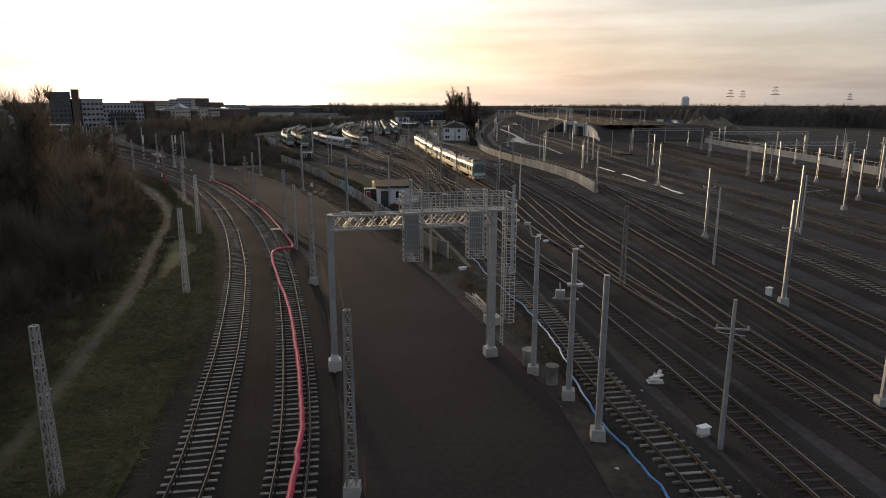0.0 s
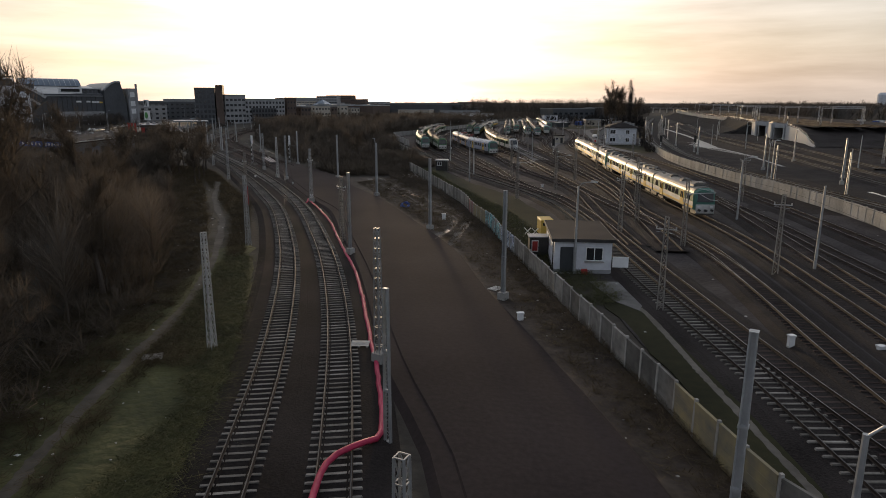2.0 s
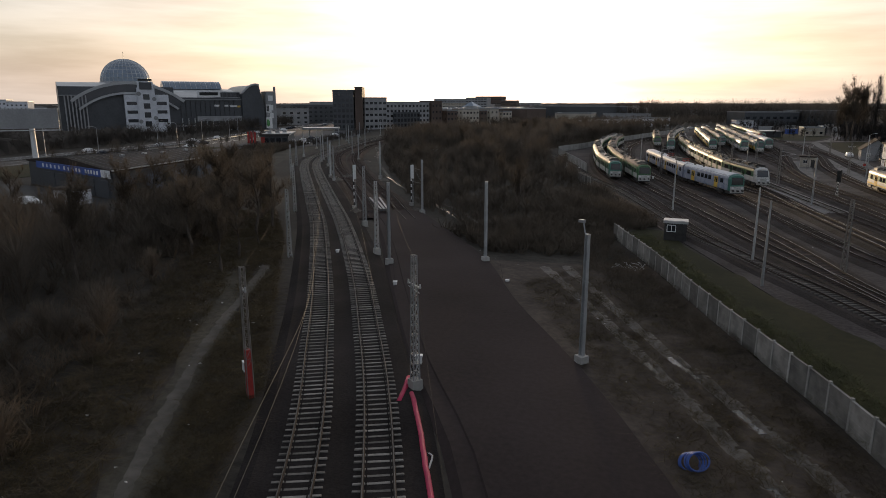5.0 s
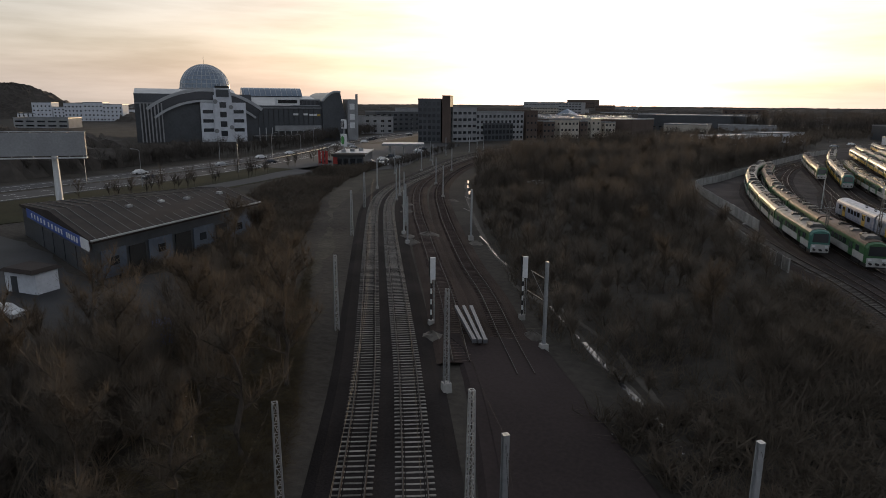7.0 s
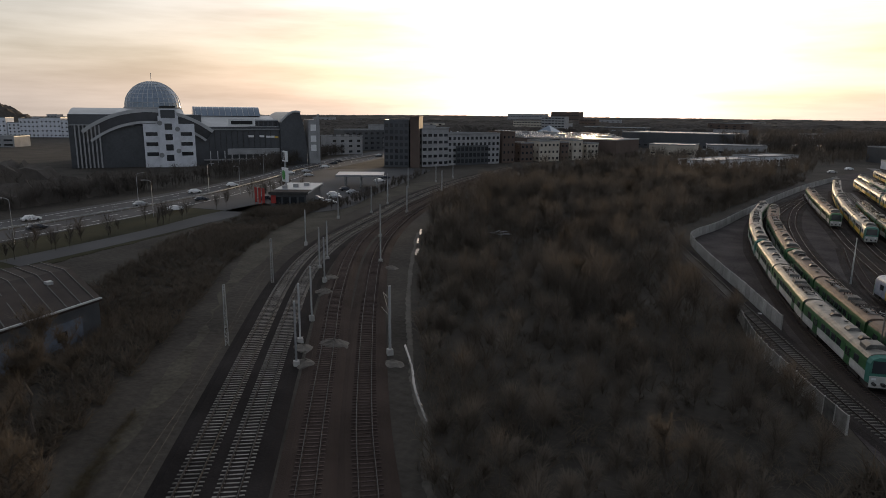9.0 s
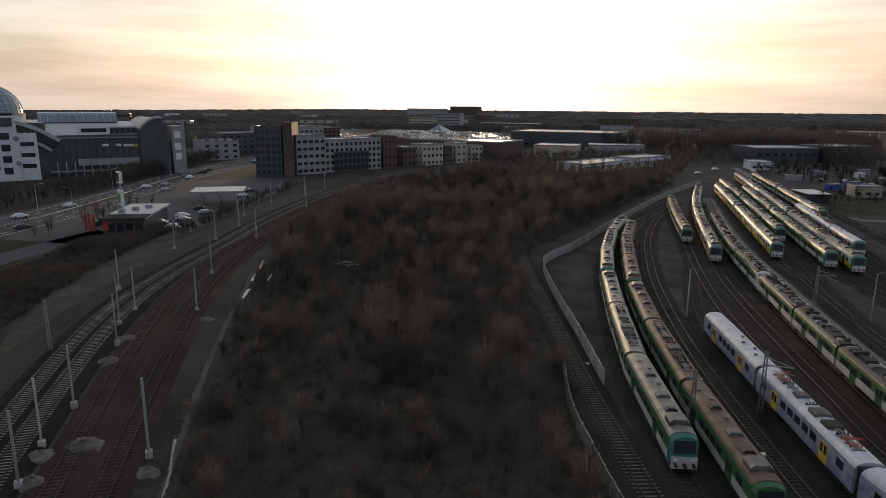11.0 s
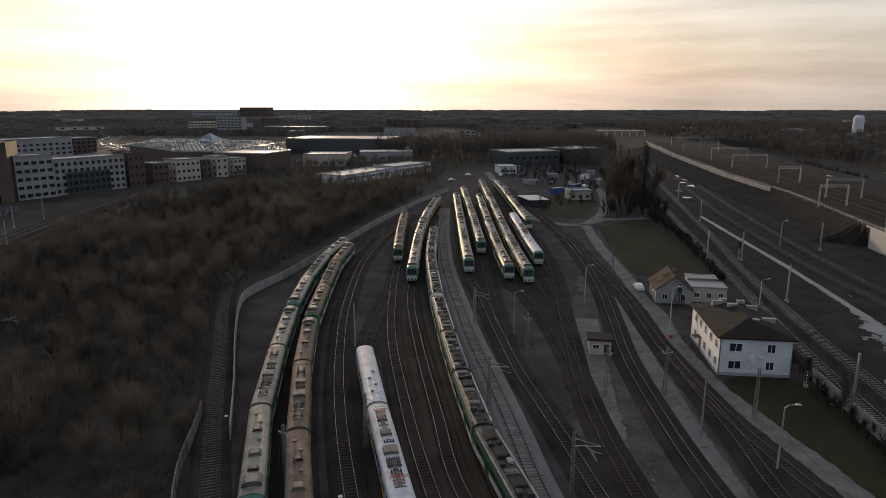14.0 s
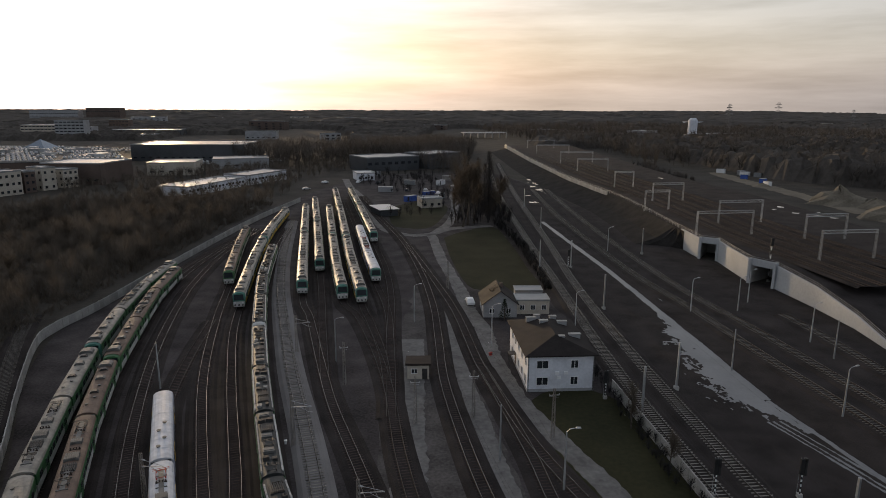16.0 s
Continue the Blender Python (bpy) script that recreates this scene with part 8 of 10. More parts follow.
raised_line()
for k, dx in enumerate((4, 8.5, 14, 18.5, 25, 30)):
    railway("deck%d" % k, [(88 + dx, 338), (88 + dx, 360), (88 + dx, 400), (92 + dx, 455), (94.5 + dx, 500), (95 + dx, 567), (101 + dx, 685), (113 + dx, 845)], "main line track on the raised plateau", sleepers="sleeper_old", rail="dull", gap=0.9, z=6.0)
railway("ramp", [(66, 220), (67.5, 250), (69, 275), (70, 296), (71, 310), (72, 325), (72.3, 338)], "main line track below the retaining wall", sleepers="sleeper", rail="dull", gap=0.8)


def portal_gantry(x0, x1, y, z, turn=0.0, h=8.2, grey="galv"):
    top = thing("overhead_gantry", "galvanised portal gantry for overhead wires", "gantry", at=pose(x0, y, z, 0, 0, turn), group="portal gantries")
    w = x1 - x0
    for x in (0, w):
        part("post", lattice(h, 0.5, 0.4, 10).add([], []).mesh("post", M[grey]), top, at=pose(x, 0, 0))
    g = Geo()
    for yy in (-0.3, 0.3):
        for zz in (h - 0.8, h):
            g.beam((0, yy, zz), (w, yy, zz), 0.1)
        n = int(w / 0.9)
        for i in range(n):
            g.beam((w * i / n, yy, h - 0.8 if i % 2 else h), (w * (i + 1) / n, yy, h if i % 2 else h - 0.8), 0.05)
    part("beam", g.mesh("beam", M[grey]), top)


for x0, x1, y in ((80.8, 100, 398), (100, 116.5, 420), (85, 95, 449), (98, 112, 472), (99, 109, 521), (99, 115.5, 364.5), (112, 126, 390), (104, 124, 600), (110, 134, 660), (112, 140, 740), (120, 146, 810)):
    portal_gantry(x0, x1, y, 6.0, 3)
for x0, x1, y in ((74, 97, 150), (90, 122, 210), (74, 100, 240)):
    portal_gantry(x0, x1, y, 0.0, 2)

# ---- city in the distance ----


def mall():
    """The shopping centre; local x runs along its front, y away from the railway."""
    top = thing("shopping_centre", "large glass shopping centre with dome, white stair tower and curved roofs", "shopping centre", at=pose(-350, 397, 0, 0, 0, math.degrees(math.atan2(0.82, 0.572))))
    front = Geo().box(-47, 4, -0.3, 54, 75, 20)
    front.box(-47, 6, 20, 14, 75, 26)
    part("glass_body", front.mesh("glass_body", M["facade_dark"]), top, "dark glazed body")
    # vaulted pale roofs
    g = Geo()
    for x0, x1, base, rise, y0, y1 in ((10, 54, 20.0, 9.0, 7, 75), (-47, 6, 26, 5.0, 10, 70)):
        n = 12
        prof = [(y0 + (y1 - y0) * i / n, base + rise * math.sin(math.pi * (0.12 + 0.76 * i / n)) - rise * 0.36) for i in range(n + 1)]
        prof = [(y0, base - 0.5)] + prof + [(y1, base - 0.5)]
        m = len(prof)
        vs = [(x0, y, z) for y, z in prof] + [(x1, y, z) for y, z in prof]
        g.add(vs, [(i, i + 1, m + i + 1, m + i) for i in range(m - 1)] + [tuple(reversed(range(m))), tuple(range(m, 2 * m))])
    part("vaulted_roof", g.mesh("vaulted_roof", M["roof_light"]), top, "pale vaulted metal roof")
    # arched rim over the entrance
    g = Geo()
    for r0, r1 in ((49, 47.4), (43, 41.8)):
        n = 24
        vs = []
        for i in range(n + 1):
            a = math.pi * (0.285 + 0.43 * i / n)
            for r, y in ((r0, 2.0), (r1, 2.0), (r1, 8.0), (r0, 8.0)):
                vs.append((-11 + r * math.cos(a), y, -20 + r * math.sin(a)))
        fs = [(4 * i + j, 4 * i + (j + 1) % 4, 4 * i + 4 + (j + 1) % 4, 4 * i + 4 + j) for i in range(n) for j in range(4)]
        g.add(vs, fs + [(3, 2, 1, 0), (4 * n, 4 * n + 1, 4 * n + 2, 4 * n + 3)])
    part("arched_rim", g.mesh("arched_rim", M["concrete_new"]), top, "pale arched rim")
    g, n, vs = Geo(), 24, []
    for i in range(n + 1):
        a = math.pi * (0.285 + 0.43 * i / n)
        for r, y in ((47.3, 2.6), (43.2, 2.6), (43.2, 7.0), (47.3, 7.0)):
            vs.append((-11 + r * math.cos(a), y, -20 + r * math.sin(a)))
    g.add(vs, [(4 * i + j, 4 * i + (j + 1) % 4, 4 * i + 4 + (j + 1) % 4, 4 * i + 4 + j) for i in range(n) for j in range(4)] + [(3, 2, 1, 0), (4 * n, 4 * n + 1, 4 * n + 2, 4 * n + 3)])
    part("arch_glazing", g.mesh("arch_glazing", M["glass"]), top, "dark glazed band under the arch")
    # long barrel skylight and terraces on the roof
    g, n = Geo(), 8
    prof = [(30 + 16 * i / n, 25.5 + 5.0 * math.sin(math.pi * i / n)) for i in range(n + 1)]
    vs = [(x, y, z) for x in (12, 48) for y, z in prof]
    g.add(vs, [(i, i + 1, n + 2 + i, n + 1 + i) for i in range(n)] + [tuple(reversed(range(n + 1))), tuple(range(n + 1, 2 * n + 2))])
    part("barrel_skylight", g.mesh("barrel_skylight", M["dome_glass"]), top, "long curved glass skylight")
    for i in range(11):
        a = 13 + i * 3.2
        g = Geo().tube([(a, y, z + 0.1) for y, z in prof], 0.14, 4)
        part("skylight_rib", g.mesh("skylight_rib", M["galv"]), top)
    for k, (x0, x1, z0, z1, y0, key) in enumerate(((26, 53, 5.6, 8.6, 1.2, "plaster_grey"), (14, 54, 2.6, 3.2, 0.6, "roof_grey"), (14, 54, 18.4, 19.0, 3.0, "roof_grey"), (38, 54, 20.0, 23.2, 8.0, "facade_dark"), (39, 54, 23.2, 23.8, 7.6, "concrete_new"), (-47, -18, 20.6, 21.3, 3.2, "roof_grey"))):
        part("ledge", Geo().box(x0, y0, z0, x1, 6.0 + y0, z1).mesh("ledge", M[key]), top)
    for i in range(10):
        part("column", Geo().box(17 + i * 3.6, 1.4, -0.2, 17.4 + i * 3.6, 1.9, 7.6).mesh("column", M["concrete_new"]), top)
    for i in range(6):
        part("terrace_window", Geo().box(39 + i * 2.5, 7.9, 20.6, 40.6 + i * 2.5, 8.05, 22.8).mesh("terrace_window", M["glass"]), top)
    # dome of glass with ribs
    cx, cy, z0, r = -8.0, 46.0, 29.8, 14.5
    g, ribs = Geo(), Geo()
    nu, nv = 32, 9
    vs = [(cx + r * math.cos(v) * math.cos(u), cy + r * math.cos(v) * math.sin(u), z0 + r * 0.98 * math.sin(v)) for v in [math.pi / 2 * j / nv for j in range(nv)] for u in [2 * math.pi * i / nu for i in range(nu)]]
    vs.append((cx, cy, z0 + r * 0.98))
    fs = [(j * nu + i, j * nu + (i + 1) % nu, (j + 1) * nu + (i + 1) % nu, (j + 1) * nu + i) for j in range(nv - 1) for i in range(nu)]
    fs += [((nv - 1) * nu + i, (nv - 1) * nu + (i + 1) % nu, len(vs) - 1) for i in range(nu)]
    g.add(vs, fs)
    dome = part("dome", g.mesh("dome", M["dome_glass"]), top, "blue-grey glass dome")
    for i in range(nu):
        ribs.tube([Vector(vs[j * nu + i]) * 1.0 for j in range(nv)], 0.16, 4)
    for j in range(nv):
        ring = [vs[j * nu + i] for i in range(nu)] + [vs[j * nu]]
        ribs.tube(ring, 0.13, 4)
    part("ribs", ribs.mesh("ribs", M["galv"]), dome)
    part("drum", Geo().prism([(cx + r * 1.04 * math.cos(a), cy + r * 1.04 * math.sin(a)) for a in [2 * math.pi * i / 32 for i in range(32)]], 20, z0).mesh("drum", M["plaster_grey"]), top)
    part("mast", Geo().tube([(cx, cy, z0 + r), (cx, cy, z0 + r + 4)], 0.15).mesh("mast", M["galv"]), top)
    # white stair tower with its wings
    wings = Geo().box(-14, 0, -0.3, -6, 5, 21.5).box(1.5, 0, -0.3, 10, 5, 21.5)
    part("wing", wings.mesh("wing", M["plaster"]), top, "white rendered wings")
    part("stair_tower", Geo().box(-7, -1.0, -0.3, 2.5, 6, 25.5).box(-6.4, -1.0, 25.5, 1.9, 6, 29).mesh("stair_tower", M["plaster"]), top, "white stair tower")
    part("roof_sign", Geo().box(-5.6, -1.3, 24.5, 1.1, -1.0, 28.5).mesh("roof_sign", M["facade_dark"]), top, "dark panel high on the tower")
    part("letter_bar", Geo().box(-6.0, 0, 29.4, 1.6, 0.4, 30.5).mesh("letter_bar", M["black"]), top, "dark bar of unreadable rooftop lettering")
    for z in (3.0, 8.2, 13.4, 18.6):
        add_window(top, 3.6, 3.2, pose(-2.3, -1.05, z), plain=True)
    for z in (4.0, 9.0, 14.0):
        for x in (-10.3, 6.0):
            add_window(top, 5.6, 2.0, pose(x, -0.05, z + 1.5), plain=True)
    for x, z in ((-6.3, 6.0), (1.8, 8.0), (1.9, 19.0), (-6.2, 22.0)):
        part("roundel", Geo().tube([(x, -1.25, z), (x, -1.0, z)], 1.2, 14).mesh("roundel", M["roof_grey"]), top, "grey round shield on the tower")
    # slats left of the tower, banners on the right
    for i in range(7):
        part("fin", Geo().box(-44.5 + i * 1.75, 2.5, 0, -43.8 + i * 1.75, 4, 21).mesh("fin", M["plaster_grey"]), top)
    part("white_banner", Geo().box(27, 3.2, 20.4, 41, 4.0, 24.2).mesh("white_banner", M["signwhite"]), top, "white roof banner")
    part("banner_bar", Geo().box(28.5, 3.0, 21.4, 39.5, 3.2, 23.2).mesh("banner_bar", M["black"]), top, "dark bar standing for lettering")
    for x0, x1, z, key in ((12, 16, 18.6, "signwhite"), (37, 40, 14.5, "signwhite"), (43, 45.5, 14.5, "signwhite"), (46.5, 51, 14.2, "signwhite"), (51.2, 53.0, 14, "yellowpaint")):
        part("facade_sign", Geo().box(x0, 3.6, z, x1, 4.0, z + 1.1).mesh("facade_sign", M[key]), top)
    for i in range(12):
        part("mullion", Geo().box(17 + i * 2.9, 3.6, 8.4, 17.2 + i * 2.9, 4.0, 18).mesh("mullion", M["darkmetal"]), top)
    # end block with a curved top
    g = Geo()
    n = 10
    prof = [(54, -0.3)] + [(54 + 11 * i / n, 20 + 8.0 * math.sin(math.pi * (0.1 + 0.5 * i / n))) for i in range(n + 1)] + [(68, 14), (68, -0.3)]
    m = len(prof)
    vs = [(x, 2, z) for x, z in prof] + [(x, 55, z) for x, z in prof]
    g.add(vs, [(i, (i + 1) % m, m + (i + 1) % m, m + i) for i in range(m)] + [tuple(reversed(range(m))), tuple(range(m, 2 * m))])
    part("end_block", g.mesh("end_block", M["facade_dark"]), top, "end block with curved top")
    part("curved_rim", Geo().tube([(x, 1.8, z + 0.3) for x, z in prof[1:-2]], 0.7, 6).mesh("curved_rim", M["concrete_new"]), top)
    part("sign_pylon", Geo().box(69, 0, 0, 75, 12, 24).box(73.6, -0.4, 0, 75, 0, 27).mesh("sign_pylon", M["plaster_grey"]), top)
    for z in (7, 12, 18):
        part("pylon_panel", Geo().box(70, -0.25, z, 73, 0, z + 3.4).mesh("pylon_panel", M["signwhite"]), top)


mall()


def parking_deck():
    """A low shopping hall with cars, plant and skylights on its roof."""
    base = [(-253, 632), (-184, 648), (-238, 766), (-360, 800), (-330, 700)]
    top = thing("deck_hall", "low shopping hall with cars and plant on its roof", "hall")
    part("wall", Geo().prism(base, -0.3, 10.0).mesh("wall", M["facade_brown"]), top)
    part("deck", Geo().prism([(x * 1.0, y) for x, y in base], 10.0, 10.5).mesh("deck", M["road"]), top, "asphalt roof deck")
    g = Geo()
    for i, (x, y) in enumerate(base):
        x1, y1 = base[(i + 1) % len(base)]
        g.beam((x, y, 11.0), (x1, y1, 11.0), 0.3, 1.0)
    part("parapet", g.mesh("parapet", M["concrete"]), top)
    rng = random.Random(18)
    for i in range(34):
        u, v = rng.random(), rng.random()
        x, y = -330 + 130 * u + 10 * v, 655 + 20 * u + 110 * v * (0.4 + 0.6 * (1 - u))
        l, w, h = rng.uniform(2, 9), rng.uniform(2, 6), rng.uniform(1.2, 3.0)
        if inside(base, np.array([x]), np.array([y]))[0] and inside(base, np.array([x + l]), np.array([y + w]))[0]:
            part("roof_plant", Geo().box(x, y, 10.5, x + l, y + w, 10.5 + h, taper=0.96).mesh("roof_plant", M[rng.choice(("galv", "roof_grey", "roof_light", "plaster_grey"))]), top)
    part("glass_pyramid", Geo().add([(-306, 760, 10.5), (-286, 756, 10.5), (-282, 776, 10.5), (-302, 780, 10.5), (-294, 768, 18)], [(0, 1, 4), (1, 2, 4), (2, 3, 4), (3, 0, 4), (3, 2, 1, 0)]).mesh("glass_pyramid", M["dome_glass"]), top, "glass pyramid skylight")


parking_deck()
# office row beside the line
T = math.degrees(math.atan2(7.4, 15.0))
box_building("dark_tower", -264.5, 460.5, T, 13.0, 18, 24.0, "tall dark glazed office block", "office block", wall="facade_dark", roof="facade_dark", rows=7, cols=5, side_cols=4, win=(1.8, 2.0), storey=3.3)
box_building("tower_core", -252.0, 466.5, T, 4.5, 20, 26.0, "brown lift tower of the office block", "office block", wall="facade_brown", roof="facade_brown", parapet=0.3)
box_building("grey_office", -249.5, 474, 64, 17, 14, 19.5, "grey office wing with wide windows", "office block", wall="plaster_grey", roof="roof_grey", rows=5, cols=5, side_cols=3, win=(2.4, 1.6), storey=3.7)
box_building("window_office", -243.5, 491, 63.5, 36, 16, 16.8, "pale office building with rows of square windows", "office block", wall="plaster_grey", roof="roof_grey", rows=5, cols=12, side_cols=4, win=(1.7, 1.7), storey=3.2)
box_building("glass_infill", -240.3, 495.2, 63.5, 22, 0.6, 10.5, "dark glazed front of the office building", "facade", wall="facade_dark", roof="facade_dark", rows=3, cols=8, win=(2.0, 2.2), storey=3.3, parapet=0)
box_building("brown_office", -227.0, 526, 62, 9, 14, 17.5, "brown brick office corner", "office block", wall="facade_brown", roof="facade_brown", rows=4, cols=3, win=(1.2, 1.5))
for k, (x, y, w, h, wall) in enumerate(((-221, 539, 9, 11, "facade_brown"), (-214, 551, 15, 12, "plaster_beige"), (-206, 566, 6, 11, "facade_brown"), (-202, 576, 8, 12, "plaster_beige"), (-196, 587, 9, 10, "plaster_beige"))):
    box_building("row_building", x, y, 58, w, 13, h, "small pale office building in a row", "office block", wall=wall, roof="roof_grey", rows=3, cols=max(2, w // 3), side_cols=3, win=(1.5, 1.5))
# retail halls and their parking
for x, y, t, w, d, h, wall, roof in ((-218, 608, -10, 37, 34, 12, "facade_brown", "roof_light"), (-224, 768, -3, 93, 60, 13.0, "facade_dark", "roof_grey"), (-405, 1200, 0, 97, 30, 8.5, "facade_dark", "roof_light"), (-197, 1101, 0, 41, 20, 10, "plaster_grey", "roof_grey"), (-172, 650, 4, 30, 30, 8, "plaster_beige", "roof_grey"), (-140, 690, 10, 40, 26, 7, "plaster_grey", "roof_grey")):
    box_building("retail_hall", x, y, t, w, d, h, "broad low retail hall with pale flat roof", "hall", wall=wall, roof=roof, rows=1, cols=int(w / 6), win=(3.0, 1.2), sill=2.0, storey=5.0)
for x, y, t, w, d, h, wall, rows in ((-441, 1109, 2, 36, 20, 24, "plaster_grey", 6), (-453, 1315, 0, 30, 20, 20, "facade_brown", 4), (-775, 2000, 0, 84, 40, 34, "facade_brown", 3), (-910, 1990, 5, 115, 40, 27, "plaster_grey", 3), (-520, 1180, 6, 60, 30, 16, "plaster_beige", 4), (-470, 1180, 6, 44, 30, 13, "plaster_grey", 3)):
    box_building("office_block", x, y, t, w, d, h, "distant office block with bands of windows", "office block", wall=wall, roof="roof_grey", rows=rows, cols=max(3, int(w / 5)), win=(4.0, 1.6), sill=1.4)


box_building("striped_depot", -117, 546, 66, 48, 18, 4.6, "long white depot building with a blue stripe", "depot", wall="plaster", roof="roof_light", rows=1, cols=16, win=(1.8, 1.2), sill=2.2)
box_building("striped_depot_end", -96, 592, 60, 36, 18, 5.4, "white depot end with dark windows", "depot", wall="plaster", roof="roof_grey", rows=1, cols=12, win=(1.8, 1.4), sill=2.4)
box_building("grey_shed", -28, 664, 26, 42, 30, 9.5, "large dark grey industrial shed", "shed", wall="facade_dark", roof="roof_grey", rows=1, cols=8, win=(3.0, 2.0), sill=4.5)
box_building("skylight_shed", 17, 684, 40, 34, 26, 10.5, "dark grey shed with row of skylights", "shed", wall="facade_dark", roof="roof_grey", rows=1, cols=6, win=(2.4, 2.0), sill=5.0)
box_building("low_workshop", -33, 612, 12, 11, 16, 4.2, "low white workshop by the lane", "workshop", wall="plaster", roof="roof_light", rows=1, cols=3, win=(1.6, 1.4))
box_building("bike_shelter", -19, 478, 18, 8, 14, 2.8, "low dark shelter with pale roof edge", "shelter", wall="facade_dark", roof="roof_light", parapet=0.0, over=0.5)
box_building("yard_store", 0, 500, 12, 10, 8, 4.0, "small beige store building on the lawn", "store", wall="plaster_beige", roof="roof_light", rows=1, cols=3, win=(1.4, 1.2))
box_building("concrete_plant", 386, 1034, -5, 26, 16, 8, "white concrete plant building", "plant", wall="plaster", roof="roof_light")
thing("silo", "tall white concrete silo on the plant", "silo", data=Geo().tube([(398, 1046, 0), (398, 1046, 27), (398, 1046, 30)], [6, 6, 3.5], 14).mesh("silo", M["plaster"]))
for x, y, w, n in ((100, 1120, 62, 7), (225, 1240, 60, 6)):
    top = thing("station_canopy", "long pale station canopy on slim columns", "canopy", at=pose(x, y, 0, 0, 0, 4))
    part("roof", Geo().box(0, 0, 7.0, w, 26, 7.8).mesh("roof", M["plaster_grey"]), top)
    for i in range(n):
        part("column", Geo().box(w * i / (n - 1) - 0.6, 1, 0, w * i / (n - 1) + 0.6, 3, 7.0).mesh("column", M["concrete"]), top)
for x, y, t, w, d, h, wall in ((-372, 560, 66, 46, 18, 15, "facade_dark"), (-398, 640, 68, 60, 20, 17, "plaster_grey"), (-420, 735, 68, 40, 20, 13, "facade_brown"), (-352, 520, 64, 24, 16, 12, "plaster_grey")):
    box_building("street_building", x, y, t, w, d, h, "grey commercial building along the wide road", "building", wall=wall, roof="roof_grey", rows=4, cols=int(w / 5), win=(2.6, 1.6), storey=3.6)
rng = random.Random(31)
for k, (x, y) in enumerate([(225, 642), (228, 629), (232, 623), (235, 614), (212, 566), (215, 580), (254, 889), (282, 910), (168, 611), (232, 848), (240, 880), (262, 905), (220, 605), (-6, 520), (4, 536), (10, 528), (22, 560), (-12, 560), (16, 585), (2, 590), (-22, 640), (26, 612)]):
    key = rng.choice(("signwhite", "roof_grey", "plaster_grey", "bluepaint", "rustpost"))
    l = rng.uniform(4, 8)
    box = thing("site_container", "weathered steel site container on bare ground", "container", at=pose(x, y, 0, 0, 0, rng.uniform(0, 180)), group="site containers")
    part("body", Geo().box(0, 0, -0.06, l, 2.4, 2.7).mesh("body", M[key]), box)
    part("roof", Geo().box(-0.05, -0.05, 2.7, l + 0.05, 2.45, 2.8).mesh("roof", M["roof_grey"]), box)
    part("door", Geo().box(0.6, -0.06, 0.2, 1.6, 0, 2.3).mesh("door", M["darkmetal"]), box)
rng = random.Random(11)
for k in range(60):
    az = radians(rng.choice((rng.uniform(-66, -34), rng.uniform(-66, -8), rng.uniform(-8, 52))))
    dist = rng.uniform(900, 2600)
    x, y = -40 + math.sin(az) * dist, 120 + math.cos(az) * dist
    tall = rng.choice((6, 8, 9, 10, 12, 15)) * (1.0 if az < -0.1 else 0.7)
    w, d = rng.uniform(20, 80), rng.uniform(12, 30)
    box_building("city_block", x, y, rng.uniform(-25, 40), w, d, tall, "distant city block with rows of windows", "building", wall=rng.choice(("plaster_grey", "plaster_beige", "plaster", "facade_brown")), roof="roof_grey", rows=min(3, int(tall / 4)), cols=max(3, int(w / 13)), win=(4.5, 2.0), storey=4.2)
for x, y, w, h in ((-801, 516, 21, 18.9), (-782, 528, 17, 14.1), (-772, 534, 24, 18.4), (-754, 545, 21, 19.2), (-738, 556, 22, 17.2), (-815, 507, 19, 7.3)):
    box_building("apartment_block", x, y, 32, w, 14, h, "pale apartment block with rows of windows", "apartment block", wall="plaster", roof="roof_grey", rows=4, cols=max(3, w // 4), win=(1.7, 1.6), storey=h / 4.2)
box_building("parking_house", -623, 413, 32, 44, 20, 7.5, "low white parking house with open bands", "parking house", wall="plaster_grey", roof="roof_grey", rows=2, cols=5, win=(6.5, 1.4), storey=3.4)


def pylon(x, y, h):
    top = thing("power_pylon", "tall steel lattice power pylon on the horizon", "pylon", at=pose(x, y, 0, 0, 0, 20), group="power pylons")
    part("tower", lattice(h, h * 0.18, h * 0.03, 9).mesh("tower", M["rustpost"]), top, at=Matrix.Diagonal((1, 1, 1, 1)))
    g = Geo()
    for z, w in ((0.7, 0.2), (0.82, 0.16), (0.93, 0.12)):
        g.beam((-h * w, 0, h * z), (h * w, 0, h * z), 0.9)
        g.beam((-h * w, 0, h * z), (0, 0, h * (z + 0.05)), 0.5)
        g.beam((h * w, 0, h * z), (0, 0, h * (z + 0.05)), 0.5)
    part("crossarm", g.mesh("crossarm", M["rustpost"]), top)


for x, y, h in ((640, 1240, 52), (560, 1250, 46), (820, 1300, 40), (1000, 1300, 44), (700, 1500, 50)):
    pylon(x, y, h)
